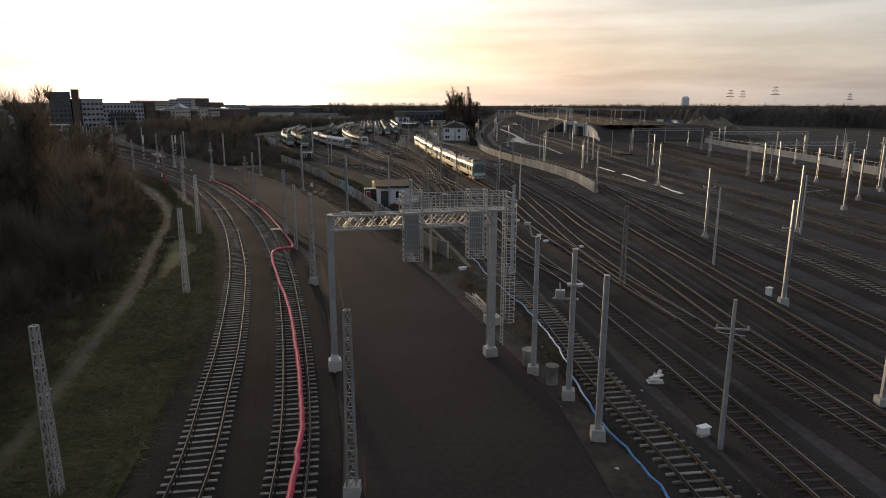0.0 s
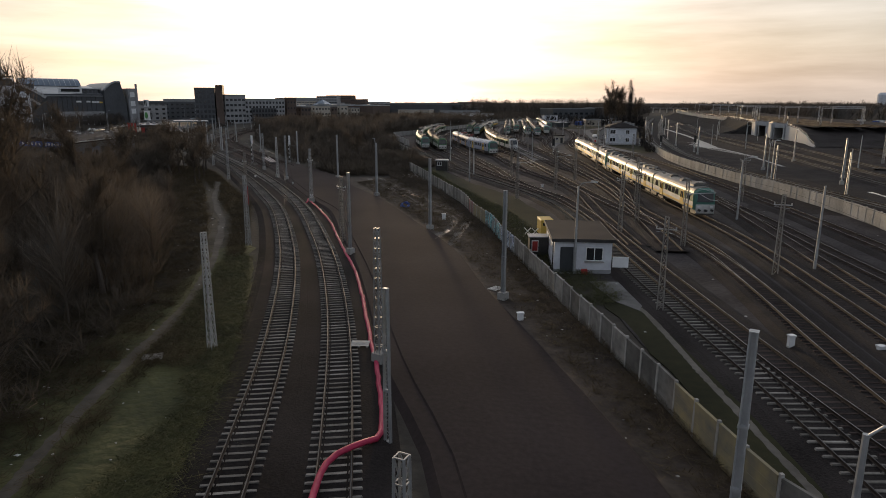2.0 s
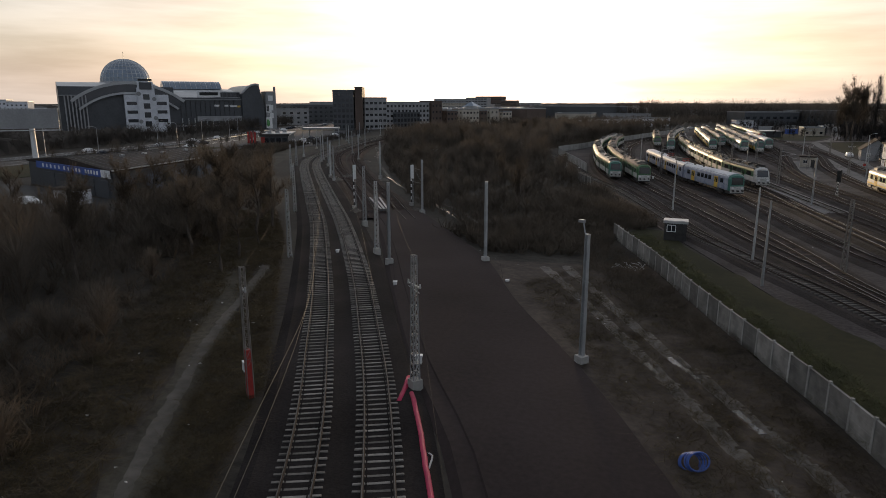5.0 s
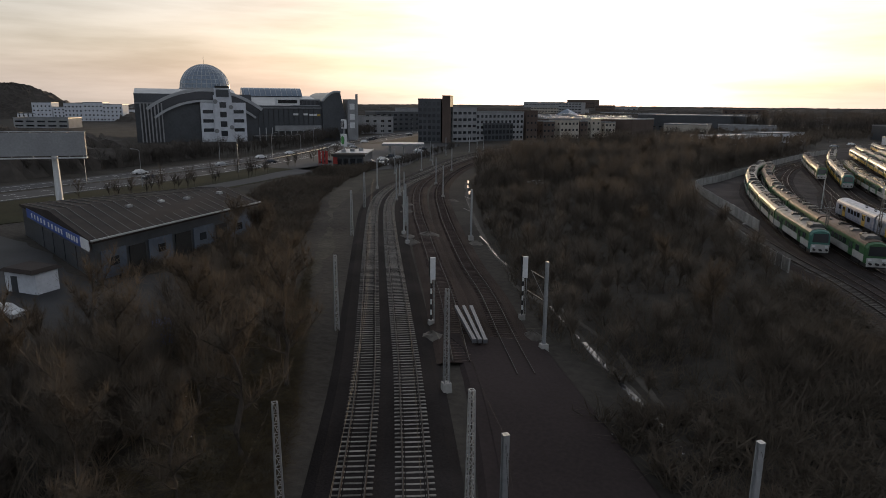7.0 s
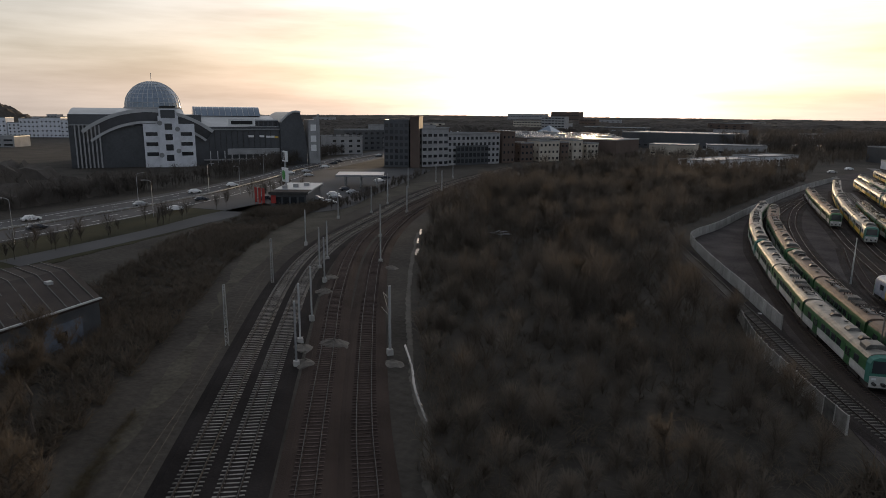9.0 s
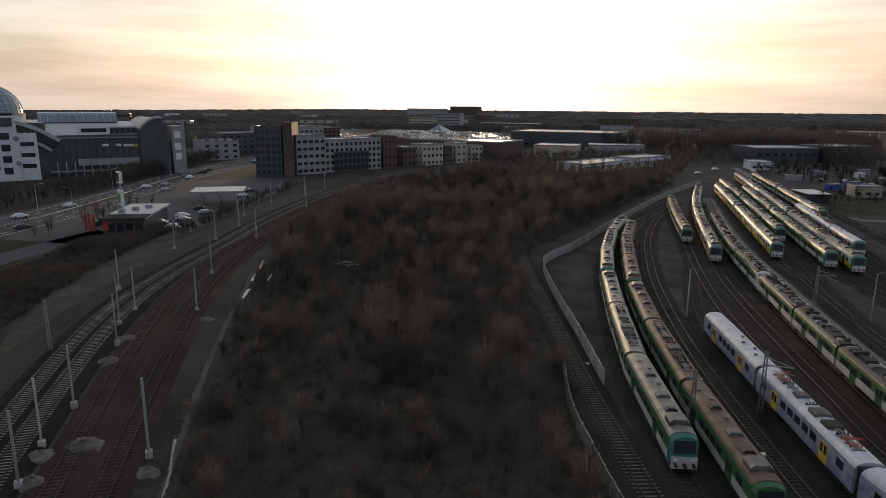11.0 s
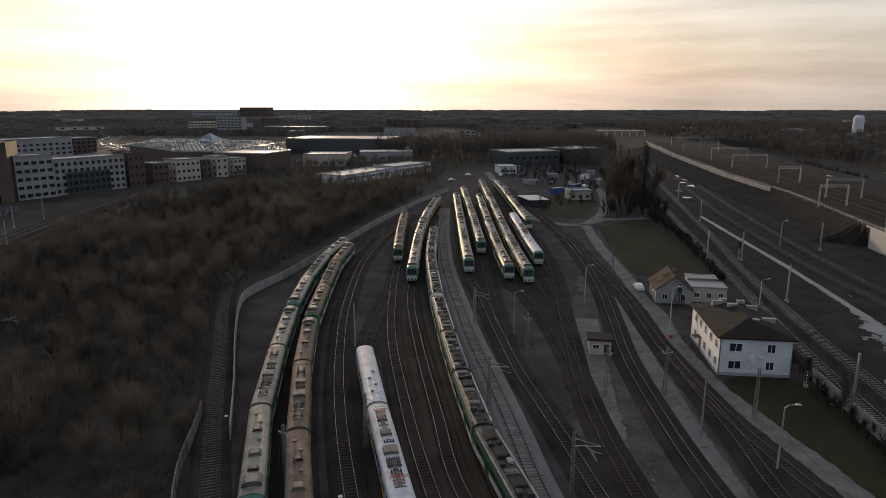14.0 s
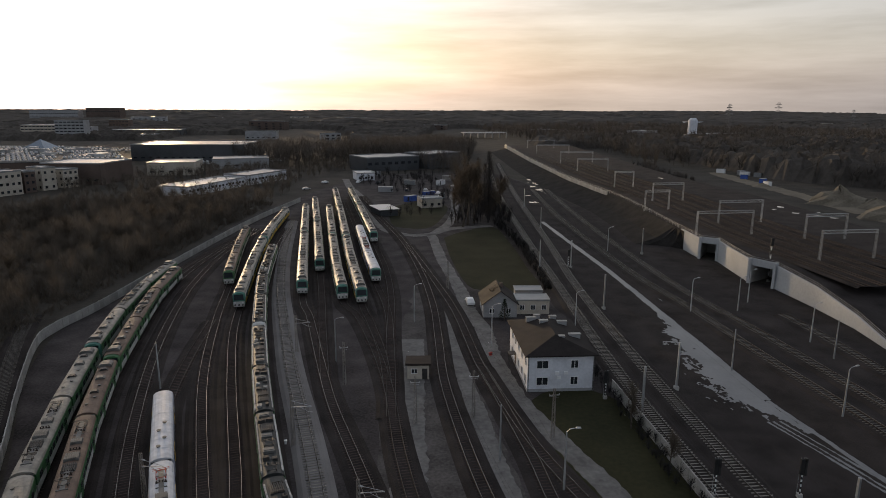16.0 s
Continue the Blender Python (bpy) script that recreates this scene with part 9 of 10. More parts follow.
# hill left of the shopping centre
hv, hf = [], []
rng = random.Random(9)
for j in range(22):
    for i in range(60):
        a, r = 2 * math.pi * i / 60, j / 21
        hv.append((-972 + 95 * r * math.cos(a), 575 + 95 * r * math.sin(a), 38 * math.cos(r * math.pi / 2) ** 1.2 + rng.uniform(0, 6) * (r < 0.97) - 0.5))
for j in range(21):
    for i in range(60):
        hf.append((j * 60 + i, (j + 1) * 60 + i, (j + 1) * 60 + (i + 1) % 60, j * 60 + (i + 1) % 60))
thing("wooded_hill", "rounded wooded hill behind the city", "hill", kind="structure", data=mesh_of("wooded_hill", hv, hf, M["twig_far"]))

# ---- wide road, filling station and workshop on the west side ----
strip("road_far_lanes", [(-231, 150), (-241, 240), (-247, 274), (-260, 326), (-283, 388), (-309, 440), (-345, 545), (-372, 640), (-420, 800)], [(-221, 150), (-231, 240), (-236, 274), (-246, 322), (-266, 376), (-293, 432), (-327, 536), (-352, 634), (-400, 795)], 0.06, M["road"], "wide grey carriageway with several lanes", "road")
strip("road_near_lanes", [(-217, 150), (-227, 240), (-231, 272), (-241, 319), (-261, 372), (-288, 428), (-322, 533), (-347, 632), (-395, 794)], [(-205, 150), (-214, 232), (-216, 258), (-226, 302), (-246, 360), (-272, 414), (-306, 520), (-330, 622), (-376, 786)], 0.06, M["road"], "wide grey carriageway with several lanes", "road")
ribbon("far_road", [(-386, 788), (-420, 824), (-476, 894), (-530, 990), (-566, 1072), (-606, 1196), (-650, 1330), (-704, 1496), (-770, 1650), (-832, 1785)], 26, 0.06, M["road"], "wide grey road running on to the far city", "road", step=20.0)
strip("service_lane", [(-196, 240), (-202, 274), (-210, 300), (-214, 326)], [(-188, 240), (-194, 272), (-200, 298), (-204, 322)], 0.05, M["road"], "grey service lane to the filling station", "road")
patch("roadside_grass", [(-205, 152), (-213, 232), (-215, 258), (-225, 300), (-217, 316), (-205, 310), (-198, 290), (-190, 262), (-184, 226), (-184, 152)], 0.0, M["lawn"], "dull green grass beside the wide road", "grass", rough_edge=0.6)
patch("forecourt", [(-224, 306), (-196, 312), (-186, 330), (-198, 362), (-210, 396), (-222, 425), (-238, 462), (-262, 450), (-276, 424), (-250, 362), (-232, 318)], 0.05, M["road"], "dark asphalt forecourt of the filling station", "forecourt")
for pts in ([(-226, 240), (-231, 274), (-241, 321), (-263, 374), (-290, 430), (-324, 534)], ):
    c = spline(pts, 3.0)
    top = thing("crash_barrier", "galvanised crash barrier along the median", "barrier", kind="structure")
    g = Geo()
    for i in range(len(c) - 1):
        g.beam((*c[i], 0.65), (*c[i + 1], 0.65), 0.06, 0.3)
        g.beam((*c[i], 0), (*c[i], 0.8), 0.1)
    part("rail_beam", g.mesh("rail_beam", M["galv"]), top)


v, f = [], []
for pts, dash in (([(-227.5, 150), (-237.5, 240), (-243, 274), (-255, 325), (-277, 383), (-303, 437), (-338, 541)], 0), ([(-224.5, 150), (-234.5, 240), (-239.5, 274), (-250.5, 323), (-271, 379), (-298, 434), (-332.5, 538)], 1), ([(-213, 150), (-222.7, 237), (-226, 267), (-236, 313), (-256, 368), (-282.7, 423), (-316.7, 528)], 1), ([(-209, 150), (-218.3, 234), (-221, 262), (-231, 307), (-251, 364), (-277.3, 418), (-311.3, 524)], 1), ([(-220.6, 150), (-230.4, 240), (-235.2, 274), (-245, 321), (-265, 375), (-292, 431)], 0), ([(-205.6, 150), (-214.6, 232), (-216.6, 258), (-226.6, 302), (-246.6, 360), (-272.6, 414)], 0)):
    c = spline(pts, 3.0)
    _, r = normals(c)
    for i in range(0, len(c) - 1, 3 if dash else 1):
        k = len(v)
        v += [(*(c[i] - r[i] * 0.1), 0.125), (*(c[i] + r[i] * 0.1), 0.125), (*(c[i + 1] + r[i + 1] * 0.1), 0.125), (*(c[i + 1] - r[i + 1] * 0.1), 0.125)]
        f.append((k, k + 1, k + 2, k + 3))
thing("lane_marking", "white painted lane lines on the road", "road marking", kind="stuff", data=mesh_of("lane_marking", v, f, M["signwhite"]))
for i, (x, y) in enumerate([(-229, 246), (-240, 300), (-252, 336), (-272, 382), (-296, 436), (-320, 500), (-344, 570), (-210, 250), (-219, 290), (-236, 336)]):
    lamp = thing("street_lamp", "tall grey street lamp beside the wide road", "street lamp", at=pose(x, y, 0, 0, 0, 30 * i), group="street lamps")
    part("pole", Geo().tube([(0, 0, 0), (0, 0, 9.5)], [0.1, 0.06], 6).mesh("pole", M["galv"]), lamp)
    part("arm", Geo().tube([(0, 0, 9.5), (0.7, 0, 9.9), (1.8, 0, 10.0)], 0.05, 5).box(1.5, -0.15, 9.9, 2.4, 0.15, 10.05).mesh("arm", M["galv"]), lamp)


def filling_station():
    top = thing("filling_station", "dark filling station shop with wide pale flat roof", "filling station", at=pose(-207, 321, 0, 0, 0, 31))
    part("wall", Geo().box(0.4, 0.6, -0.2, 11.2, 25, 4.0).mesh("wall", M["facade_dark"]), top)
    part("roof", Geo().box(0, 7, 4.0, 11.8, 27, 4.5).box(0, 0, 3.9, 11.8, 7, 4.2).mesh("roof", M["roof_light"]), top, "pale flat roof")
    part("roof_front", Geo().box(0.3, 0.3, 4.2, 11.5, 6.9, 4.4).mesh("roof_front", M["bitumen"]), top, "dark bitumen front of the roof")
    part("fascia", Geo().box(-0.05, -0.06, 3.7, 11.85, 0.0, 4.5).mesh("fascia", M["darkmetal"]), top)
    for i in range(4):
        add_window(top, 1.9, 2.4, pose(2.6 + i * 2.4, 0.55, 0.6), plain=True)
    for i in range(3):
        part("roof_box", Geo().box(2 + i * 2.6, 9 + i * 4, 4.5, 3.6 + i * 2.6, 10.6 + i * 4, 5.5).mesh("roof_box", M["galv"]), top)
    part("red_panel", Geo().box(0.5, 0.45, 1.0, 2.0, 0.55, 3.4).mesh("red_panel", M["redpaint"]), top, "red poster panel")
    sign = thing("price_pylon", "tall pylon with a white box and a green square sign", "sign", at=pose(-209.5, 331, 0, 0, 0, -30))
    part("pole", Geo().beam((0, 0, 0), (0, 0, 15), 0.45).mesh("pole", M["galv"]), sign)
    part("sign_box", Geo().box(-1.9, -0.4, 13.0, 1.9, 0.4, 16.2).mesh("sign_box", M["signwhite"]), sign, "white sign box")
    part("dark_bar", Geo().box(-1.2, -0.5, 13.4, -0.3, -0.4, 15.8).box(0.3, -0.5, 13.4, 1.2, -0.4, 15.8).mesh("dark_bar", M["black"]), sign, "dark bars of lettering")
    part("square_sign", Geo().box(-2.4, -0.5, 6.6, 2.4, 0.3, 11.0).mesh("square_sign", M["signwhite"]), sign, "white square sign")
    part("green_disc", Geo().tube([(0, -0.7, 8.8), (0, -0.5, 8.8)], 1.5, 16).mesh("green_disc", M["greenpaint"]), sign, "green disc")
    flags = thing("flag_stand", "row of red banner flags by the forecourt", "flags", at=pose(-214, 322, 0, 0, 0, -10))
    for i in range(3):
        part("banner", Geo().box(i * 2.0, 0, 0.8, i * 2.0 + 1.2, 0.08, 5.4).beam((i * 2.0, 0.04, 0), (i * 2.0, 0.04, 5.6), 0.1).mesh("banner", M["redpaint"]), flags)
    can = thing("pump_canopy", "pale pump canopy on columns", "canopy", at=pose(-222, 370, 0, 0, 0, 34))
    part("roof", Geo().box(0, 0, 4.4, 18, 15, 5.0).mesh("roof", M["roof_light"]), can)
    part("fascia", Geo().box(-0.06, -0.08, 4.3, 18.06, 0, 5.1).mesh("fascia", M["roof_grey"]), can)
    for x in (3, 9, 15):
        for y in (4, 11):
            part("column", Geo().box(x, y, 0, x + 0.4, y + 0.4, 4.4).mesh("column", M["galv"]), can)


filling_station()


def workshop():
    top = thing("car_workshop", "long low workshop with dark sheet roof and blue sign strip", "workshop", at=pose(-131.8, 191.5, 0))
    near, right, back, left = (0, 0), (-7.5, 34), (-32.5, 41), (-38, 10)
    part("wall", Geo().prism([right, back, left, near], -0.2, 5.0).mesh("wall", M["facade_dark"]), top)
    def at(p, z, k=1.02):
        cx, cy = -19.5, 21
        return (cx + (p[0] - cx) * k, cy + (p[1] - cy) * k, z)
    g = Geo()
    ridge_a, ridge_b = ((near[0] + left[0]) / 2, (near[1] + left[1]) / 2), ((right[0] + back[0]) / 2, (right[1] + back[1]) / 2)
    vs = [at(near, 5.2), at(right, 5.2), at(ridge_b, 6.6), at(ridge_a, 6.6), at(back, 5.2), at(left, 5.2)]
    vs += [(x, y, z - 0.35) for x, y, z in vs]
    g.add(vs, [(0, 1, 2, 3), (3, 2, 4, 5), (0, 6, 7, 1), (5, 11, 6, 0), (4, 10, 11, 5), (1, 7, 10, 4), (0, 3, 5), (1, 4, 2)])
    part("roof", g.mesh("roof", M["bitumen"]), top, "dark grey sheet roof")
    g = Geo()
    for k in range(18):
        f = (k + 0.5) / 18
        a = Vector(at((near[0] + (right[0] - near[0]) * f, near[1] + (right[1] - near[1]) * f), 5.24))
        b = Vector(at((left[0] + (back[0] - left[0]) * f, left[1] + (back[1] - left[1]) * f), 5.24))
        m = (a + b) / 2
        m.z = 6.66
        g.beam(a, m, 0.12).beam(m, b, 0.12)
    part("roof_seams", g.mesh("roof_seams", M["darkmetal"]), top, kind="stuff")
    for f, s in ((0.2, 0.3), (0.4, 0.35), (0.55, 0.3), (0.8, 0.4)):
        part("roof_vent", Geo().box(-12 - 10 * s, 8 + 30 * f, 5.6, -11.2 - 10 * s, 8.8 + 30 * f, 6.6).mesh("roof_vent", M["galv"]), top)
    a, b = Vector(at(near, 5.25)), Vector(at(right, 5.25))
    part("gutter", Geo().beam(a, b, 0.25, 0.2).mesh("gutter", M["galv"]), top, "pale metal gutter")
    d = Vector((left[0] - near[0], left[1] - near[1], 0)).normalized()
    s = Vector((d.y, -d.x, 0))
    s = s if s.y < 0 else -s
    def strip_box(u0, u1, z0, z1, out, key, name, label=""):
        a = Vector((near[0], near[1], 0)) + d * u0 + s * out
        b = Vector((near[0], near[1], 0)) + d * u1 + s * out
        part(name, Geo().beam((a.x, a.y, (z0 + z1) / 2), (b.x, b.y, (z0 + z1) / 2), 0.1, z1 - z0).mesh(name, M[key]), top, label)
    strip_box(4.0, 34.0, 3.8, 5.2, 0.35, "bluepaint", "sign_strip", "blue sign strip")
    strip_box(0.3, 3.9, 3.8, 5.2, 0.35, "signwhite", "sign_end", "white sign end")
    for u in (5.0, 6.2, 7.4, 8.6, 9.8, 12.5, 14.0, 15.5, 17.5, 19.5, 22, 24, 26, 28, 30):
        strip_box(u, u + 0.55, 4.15, 4.85, 0.42, "signwhite", "letter_bar", "white bar of lettering")
    for u in (2, 8, 14, 20, 26):
        strip_box(u, u + 4.0, 0.0, 3.2, 0.05, "facade_dark", "gate")
    e = Vector((right[0] - near[0], right[1] - near[1], 0))
    long_side = math.degrees(math.atan2(e.y, e.x))
    for u0, u1, z1, key, name in ((1.0, 5.0, 3.6, "bay_blue", "wall_bay"), (5.6, 8.4, 3.4, "black", "gateway"), (9.0, 13.5, 3.6, "bay_blue", "wall_bay"), (14.2, 17.4, 3.4, "black", "gateway"), (18.0, 22.6, 3.6, "bay_blue", "wall_bay"), (23.2, 25.8, 3.2, "black", "gateway"), (26.4, 32.0, 3.6, "bay_blue", "wall_bay")):
        part(name, Geo().box(u0, -0.14, 0, u1, -0.02, z1).mesh(name, M[key]), top, "dull blue cladding" if name == "wall_bay" else "", at=pose(0, 0, 0, 0, 0, long_side))
    for u in (3.0, 11.4, 20.0, 29.0):
        part("wall_window", Geo().box(u - 0.7, -0.22, 1.5, u + 0.7, -0.14, 2.6).mesh("wall_window", M["glass"]), top, at=pose(0, 0, 0, 0, 0, long_side))
    shed = thing("guard_shed", "small dark shed with white end wall in the workshop yard", "shed", at=pose(-131.5, 184.2, 0, 0, 0, 12))
    part("wall", Geo().box(-5, 0, 0, 0, 3, 2.6).mesh("wall", M["plaster"]), shed)
    part("roof", Geo().box(-5.3, -0.6, 2.6, 0.3, 3.6, 3.0, taper=0.8).mesh("roof", M["bitumen"]), shed)
    part("doorway", Geo().box(-4.0, -0.05, 0, -3.0, 0.0, 2.0).mesh("doorway", M["facade_dark"]), shed)


workshop()
patch("workshop_yard", WORKYARD, 0.03, M["yard_wet"], "dark wet yard of the workshop", "yard", rough_edge=0.8)
bb = thing("billboard", "large billboard seen from behind on a single white column", "billboard", at=pose(-200.4, 223.6, 0, 0, 0, 50))
part("column", Geo().tube([(0, 0, 0), (0, 0, 12.5)], [0.75, 0.6], 10).mesh("column", M["signwhite"]), bb)
part("panel", Geo().box(-11.5, -0.9, 10.4, 6.4, -0.5, 15.4).mesh("panel", M["plaster_grey"]), bb, "grey back of the hoarding")
g = Geo()
for x in (-11.5, -8, -4, 0, 3, 6.4):
    g.beam((x, -0.4, 10.0), (x, -0.4, 15.6), 0.14)
for z in (10.0, 12.8, 15.6):
    g.beam((-11.7, -0.4, z), (6.6, -0.4, z), 0.14)
g.box(-11.7, -1.9, 9.85, 6.6, -0.4, 9.95)
part("frame", g.mesh("frame", M["galv"]), bb, "galvanised frame with walkway")

# ---- small things along the tracks ----


def hose(name, pts, r, material, label, category, step=0.8, wobble=0.0, seed=1):
    rng = np.random.default_rng(seed)
    c = spline(pts, step)
    c[1:-1, :2] += rng.normal(0, wobble, (len(c) - 2, 2))
    thing(name, label, category, data=Geo().tube([tuple(p) for p in c], r, 7).mesh(name, M[material], smooth=True))


hose("red_conduit", [(-3.9, 18, 0.62), (-4.4, 25, 0.62), (-5.2, 31.3, 0.62), (-7.1, 39.5, 0.62), (-9.9, 49.9, 0.62), (-12.7, 58.3, 0.62), (-15.3, 66.5, 0.62), (-16.2, 70.6, 0.62), (-15.6, 72.4, 0.6), (-14.9, 73.6, 0.35), (-15.1, 75.2, 0.22), (-16.4, 79.2, 0.2), (-19, 85.8, 0.2), (-25.3, 101.4, 0.2), (-30.2, 111.4, 0.2), (-33.8, 118.8, 0.2), (-37.6, 126.6, 0.2), (-41.6, 133.6, 0.2), (-44.7, 138.9, 0.2), (-47.0, 142.4, 0.2)], 0.15, "redtube", "thick red plastic cable conduit laid along the track", "conduit", wobble=0.03)
hose("red_conduit_end", [(-47.2, 141.2, 0.15), (-47.6, 142.6, 0.15), (-48.0, 144.0, 0.4)], 0.16, "redtube", "loose end of red plastic conduit", "conduit")
hose("white_cable", [(-17.2, 79, 0.1), (-19.8, 85.8, 0.1), (-26.2, 102, 0.1), (-30.9, 111.4, 0.1), (-34.5, 119, 0.1), (-36.5, 123, 0.1)], 0.045, "bluetube", "thin blue cable beside the red conduit", "cable", wobble=0.05, seed=2)
hose("cable_loop", [(-43.6, 136.5, 0.1), (-42.9, 135.2, 0.1), (-43.6, 134.2, 0.12), (-44.6, 134.8, 0.12), (-44.0, 136, 0.1), (-43.1, 136.9, 0.1), (-42.6, 135.6, 0.12)], 0.05, "junk", "loose pale cable loops on the ground", "cable", step=0.3)
hose("blue_conduit", [(8.4, 53, 0.4), (8.9, 51.2, 0.42), (9.7, 45, 0.42), (10.0, 40, 0.45), (10.0, 36.3, 0.42), (10.2, 31.6, 0.42), (10.9, 28.4, 0.42), (11.6, 24, 0.42), (12.4, 17, 0.42)], 0.065, "bluetube", "blue plastic cable conduit along the yard track", "conduit", wobble=0.05, seed=3)
hose("blue_conduit", [(5.2, 72, 0.15), (5.5, 70.6, 0.15), (5.9, 68.2, 0.2), (6.3, 65.5, 0.25), (6.6, 62, 0.3), (7.4, 58, 0.38), (8.4, 53, 0.4)], 0.06, "bluetube", "blue plastic cable conduit along the yard track", "conduit", wobble=0.05, seed=4)
# slack wires between the lattice masts
WIRES = [((-94.5, 194.4, 8.0), (-75.8, 168.5, 8.0)), ((-75.8, 168.5, 8.0), (-56.0, 139.0, 8.0)), ((-56.0, 139.0, 7.2), (-41.6, 112, 7.6)), ((-41.6, 112, 7.7), (-28.7, 82.8, 7.6)), ((-63.7, 169.9, 8.6), (-47.2, 143.3, 8.3)), ((-47.2, 143.3, 8.2), (-31.9, 115.7, 7.3)), ((-77.9, 188.4, 8.2), (-63.7, 169.9, 8.8)),
         ((-54.6, 175, 8.7), (-50.2, 168.2, 0.4)), ((-63.7, 169.9, 8.6), (-59.2, 162.8, 0.4)), ((-74.8, 200.6, 6.4), (-84, 207.5, 6.6)), ((-74.8, 200.6, 5.4), (-84, 207.5, 6.6))]
for a, b in WIRES:
    a, b = Vector(a), Vector(b)
    sag = 0.6 if b.z > 2 else 0.0
    pts = [a.lerp(b, i / 8) - UP * sag * 4 * (i / 8) * (1 - i / 8) for i in range(9)]
    thing("overhead_wire", "thin slack wire between two masts", "wire", data=Geo().tube(pts, 0.008, 4).mesh("overhead_wire", M["copper"]), group="wires")
for curve, z in (("k3", 5.9), ("k5", 5.9), ("k9", 5.9), ("k12", 5.9), ("k13", 5.9), ("k16", 6.0), ("k17", 6.0), ("k8", 5.9), ("k2", 5.9)):
    c = CURVES[curve]
    keep = c[(c[:, 1] > 20) & (c[:, 1] < 420)][::3]
    g = Geo().tube([(x, y, z) for x, y in keep[:, :2]], 0.010, 3)
    g.tube([(x, y, z + 1.1 + 0.35 * math.cos(i * 0.6)) for i, (x, y) in enumerate(keep[:, :2])], 0.010, 3)
    thing("contact_line", "thin contact wire and carrier above a track", "wire", data=g.mesh("contact_line", M["copper"]), group="wires")


for curve, y0, y1, shift in (("main_west", 98, 260, 0.0), ("main_west", 98, 260, 0.25), ("main_east", 140, 260, 0.0)):
    c = CURVES[curve]
    _, r = normals(c)
    keep = [(c[i, 0] + r[i, 0] * shift, c[i, 1] + r[i, 1] * shift) for i in range(0, len(c), 2) if y0 < c[i, 1] < y1]
    sag = 0.45 if shift else 0.0
    thing("contact_line", "bare overhead wire above the main track", "wire", data=Geo().tube([(x, y, 6.2 + (1.1 if sag else 0) - sag * math.cos(i * 0.55)) for i, (x, y) in enumerate(keep)], 0.012, 4).mesh("contact_line", M["wire"]), group="wires")


def red_mast(x, y):
    top = thing("red_mast", "lattice mast with bright red lower half", "mast", at=pose(x, y, 0, 0, 0, -34), group="overhead masts")
    part("shaft", lattice(8.0, 0.36, 0.25, 13).mesh("shaft", M["rustpost"]), top)
    part("red_sleeve", Geo().box(-0.2, -0.2, 0, 0.2, 0.2, 3.0, taper=0.86).mesh("red_sleeve", M["redpaint"]), top, "red painted lower part")
    part("crossarm", Geo().box(-0.7, -0.05, 6.6, 0.5, 0.05, 6.7).tube([(-0.6, 0, 6.7), (-0.6, 0, 6.9)], 0.06).tube([(0.4, 0, 6.7), (0.4, 0, 6.9)], 0.06).mesh("crossarm", M["galv"]), top)
    part("box", Geo().box(-0.75, -0.2, 1.5, -0.3, 0.2, 2.1).mesh("box", M["signwhite"]), top, "small white box")


red_mast(-55.7, 138.4)


def signal_post(x, y, turn, h=6.6, plate="signwhite"):
    top = thing("railway_signal", "railway colour-light signal on a banded post", "signal", at=pose(x, y, 0, 0, 0, turn), group="signals")
    n = 8
    for i in range(n):
        z0, z1 = 0.5 + (h - 2.6) * i / n, 0.5 + (h - 2.6) * (i + 1) / n
        part("post_band", Geo().tube([(0, 0, z0), (0, 0, z1)], 0.09, 8).mesh("post_band", M["signwhite" if i % 2 else "black"]), top)
    part("head", Geo().box(-0.36, -0.12, h - 2.1, 0.36, 0.12, h, taper=1.0).mesh("head", M["black"]), top, "black signal head")
    part("back_plate", Geo().box(0.2, -0.2, h - 2.2, 0.42, 0.3, h + 0.1).mesh("back_plate", M[plate]), top)
    part("footing", Geo().box(-0.3, -0.3, -0.2, 0.3, 0.3, 0.5, taper=0.9).mesh("footing", M["concrete"]), top)
    part("ladder", Geo().beam((-0.2, 0.3, 0.4), (-0.2, 0.3, h), 0.04).beam((0.2, 0.3, 0.4), (0.2, 0.3, h), 0.04).mesh("ladder", M["galv"]), top)


for x, y, t, h in ((-80.4, 207.8, -38, 6.8), (-87.5, 201.0, -38, 7.1), (21.1, 272.3, -3, 5.2), (31.5, 271.3, -3, 5.2), (36, 386, 0, 5.4), (86, 366, 0, 12.0), (-13, 250, -10, 4.8), (17, 300, -3, 4.8)):
    signal_post(x, y, t, h, "signwhite" if x < -60 else "darkmetal")
# beams lying at the end of the trackbed
for i in range(3):
    thing("concrete_beam", "long pale concrete beam lying across the track end", "beam", at=pose(-79.6 - 0.45 * i, 198.1 - 0.25 * i, 0.75, 5, 0, 39 + 2 * i), group="beams",
          data=Geo().box(-0.17, 0, -0.17, 0.17, 8.2, 0.17).box(-0.2, -0.1, -0.2, 0.2, 0.15, 0.2).mesh("concrete_beam", M["snow"]))


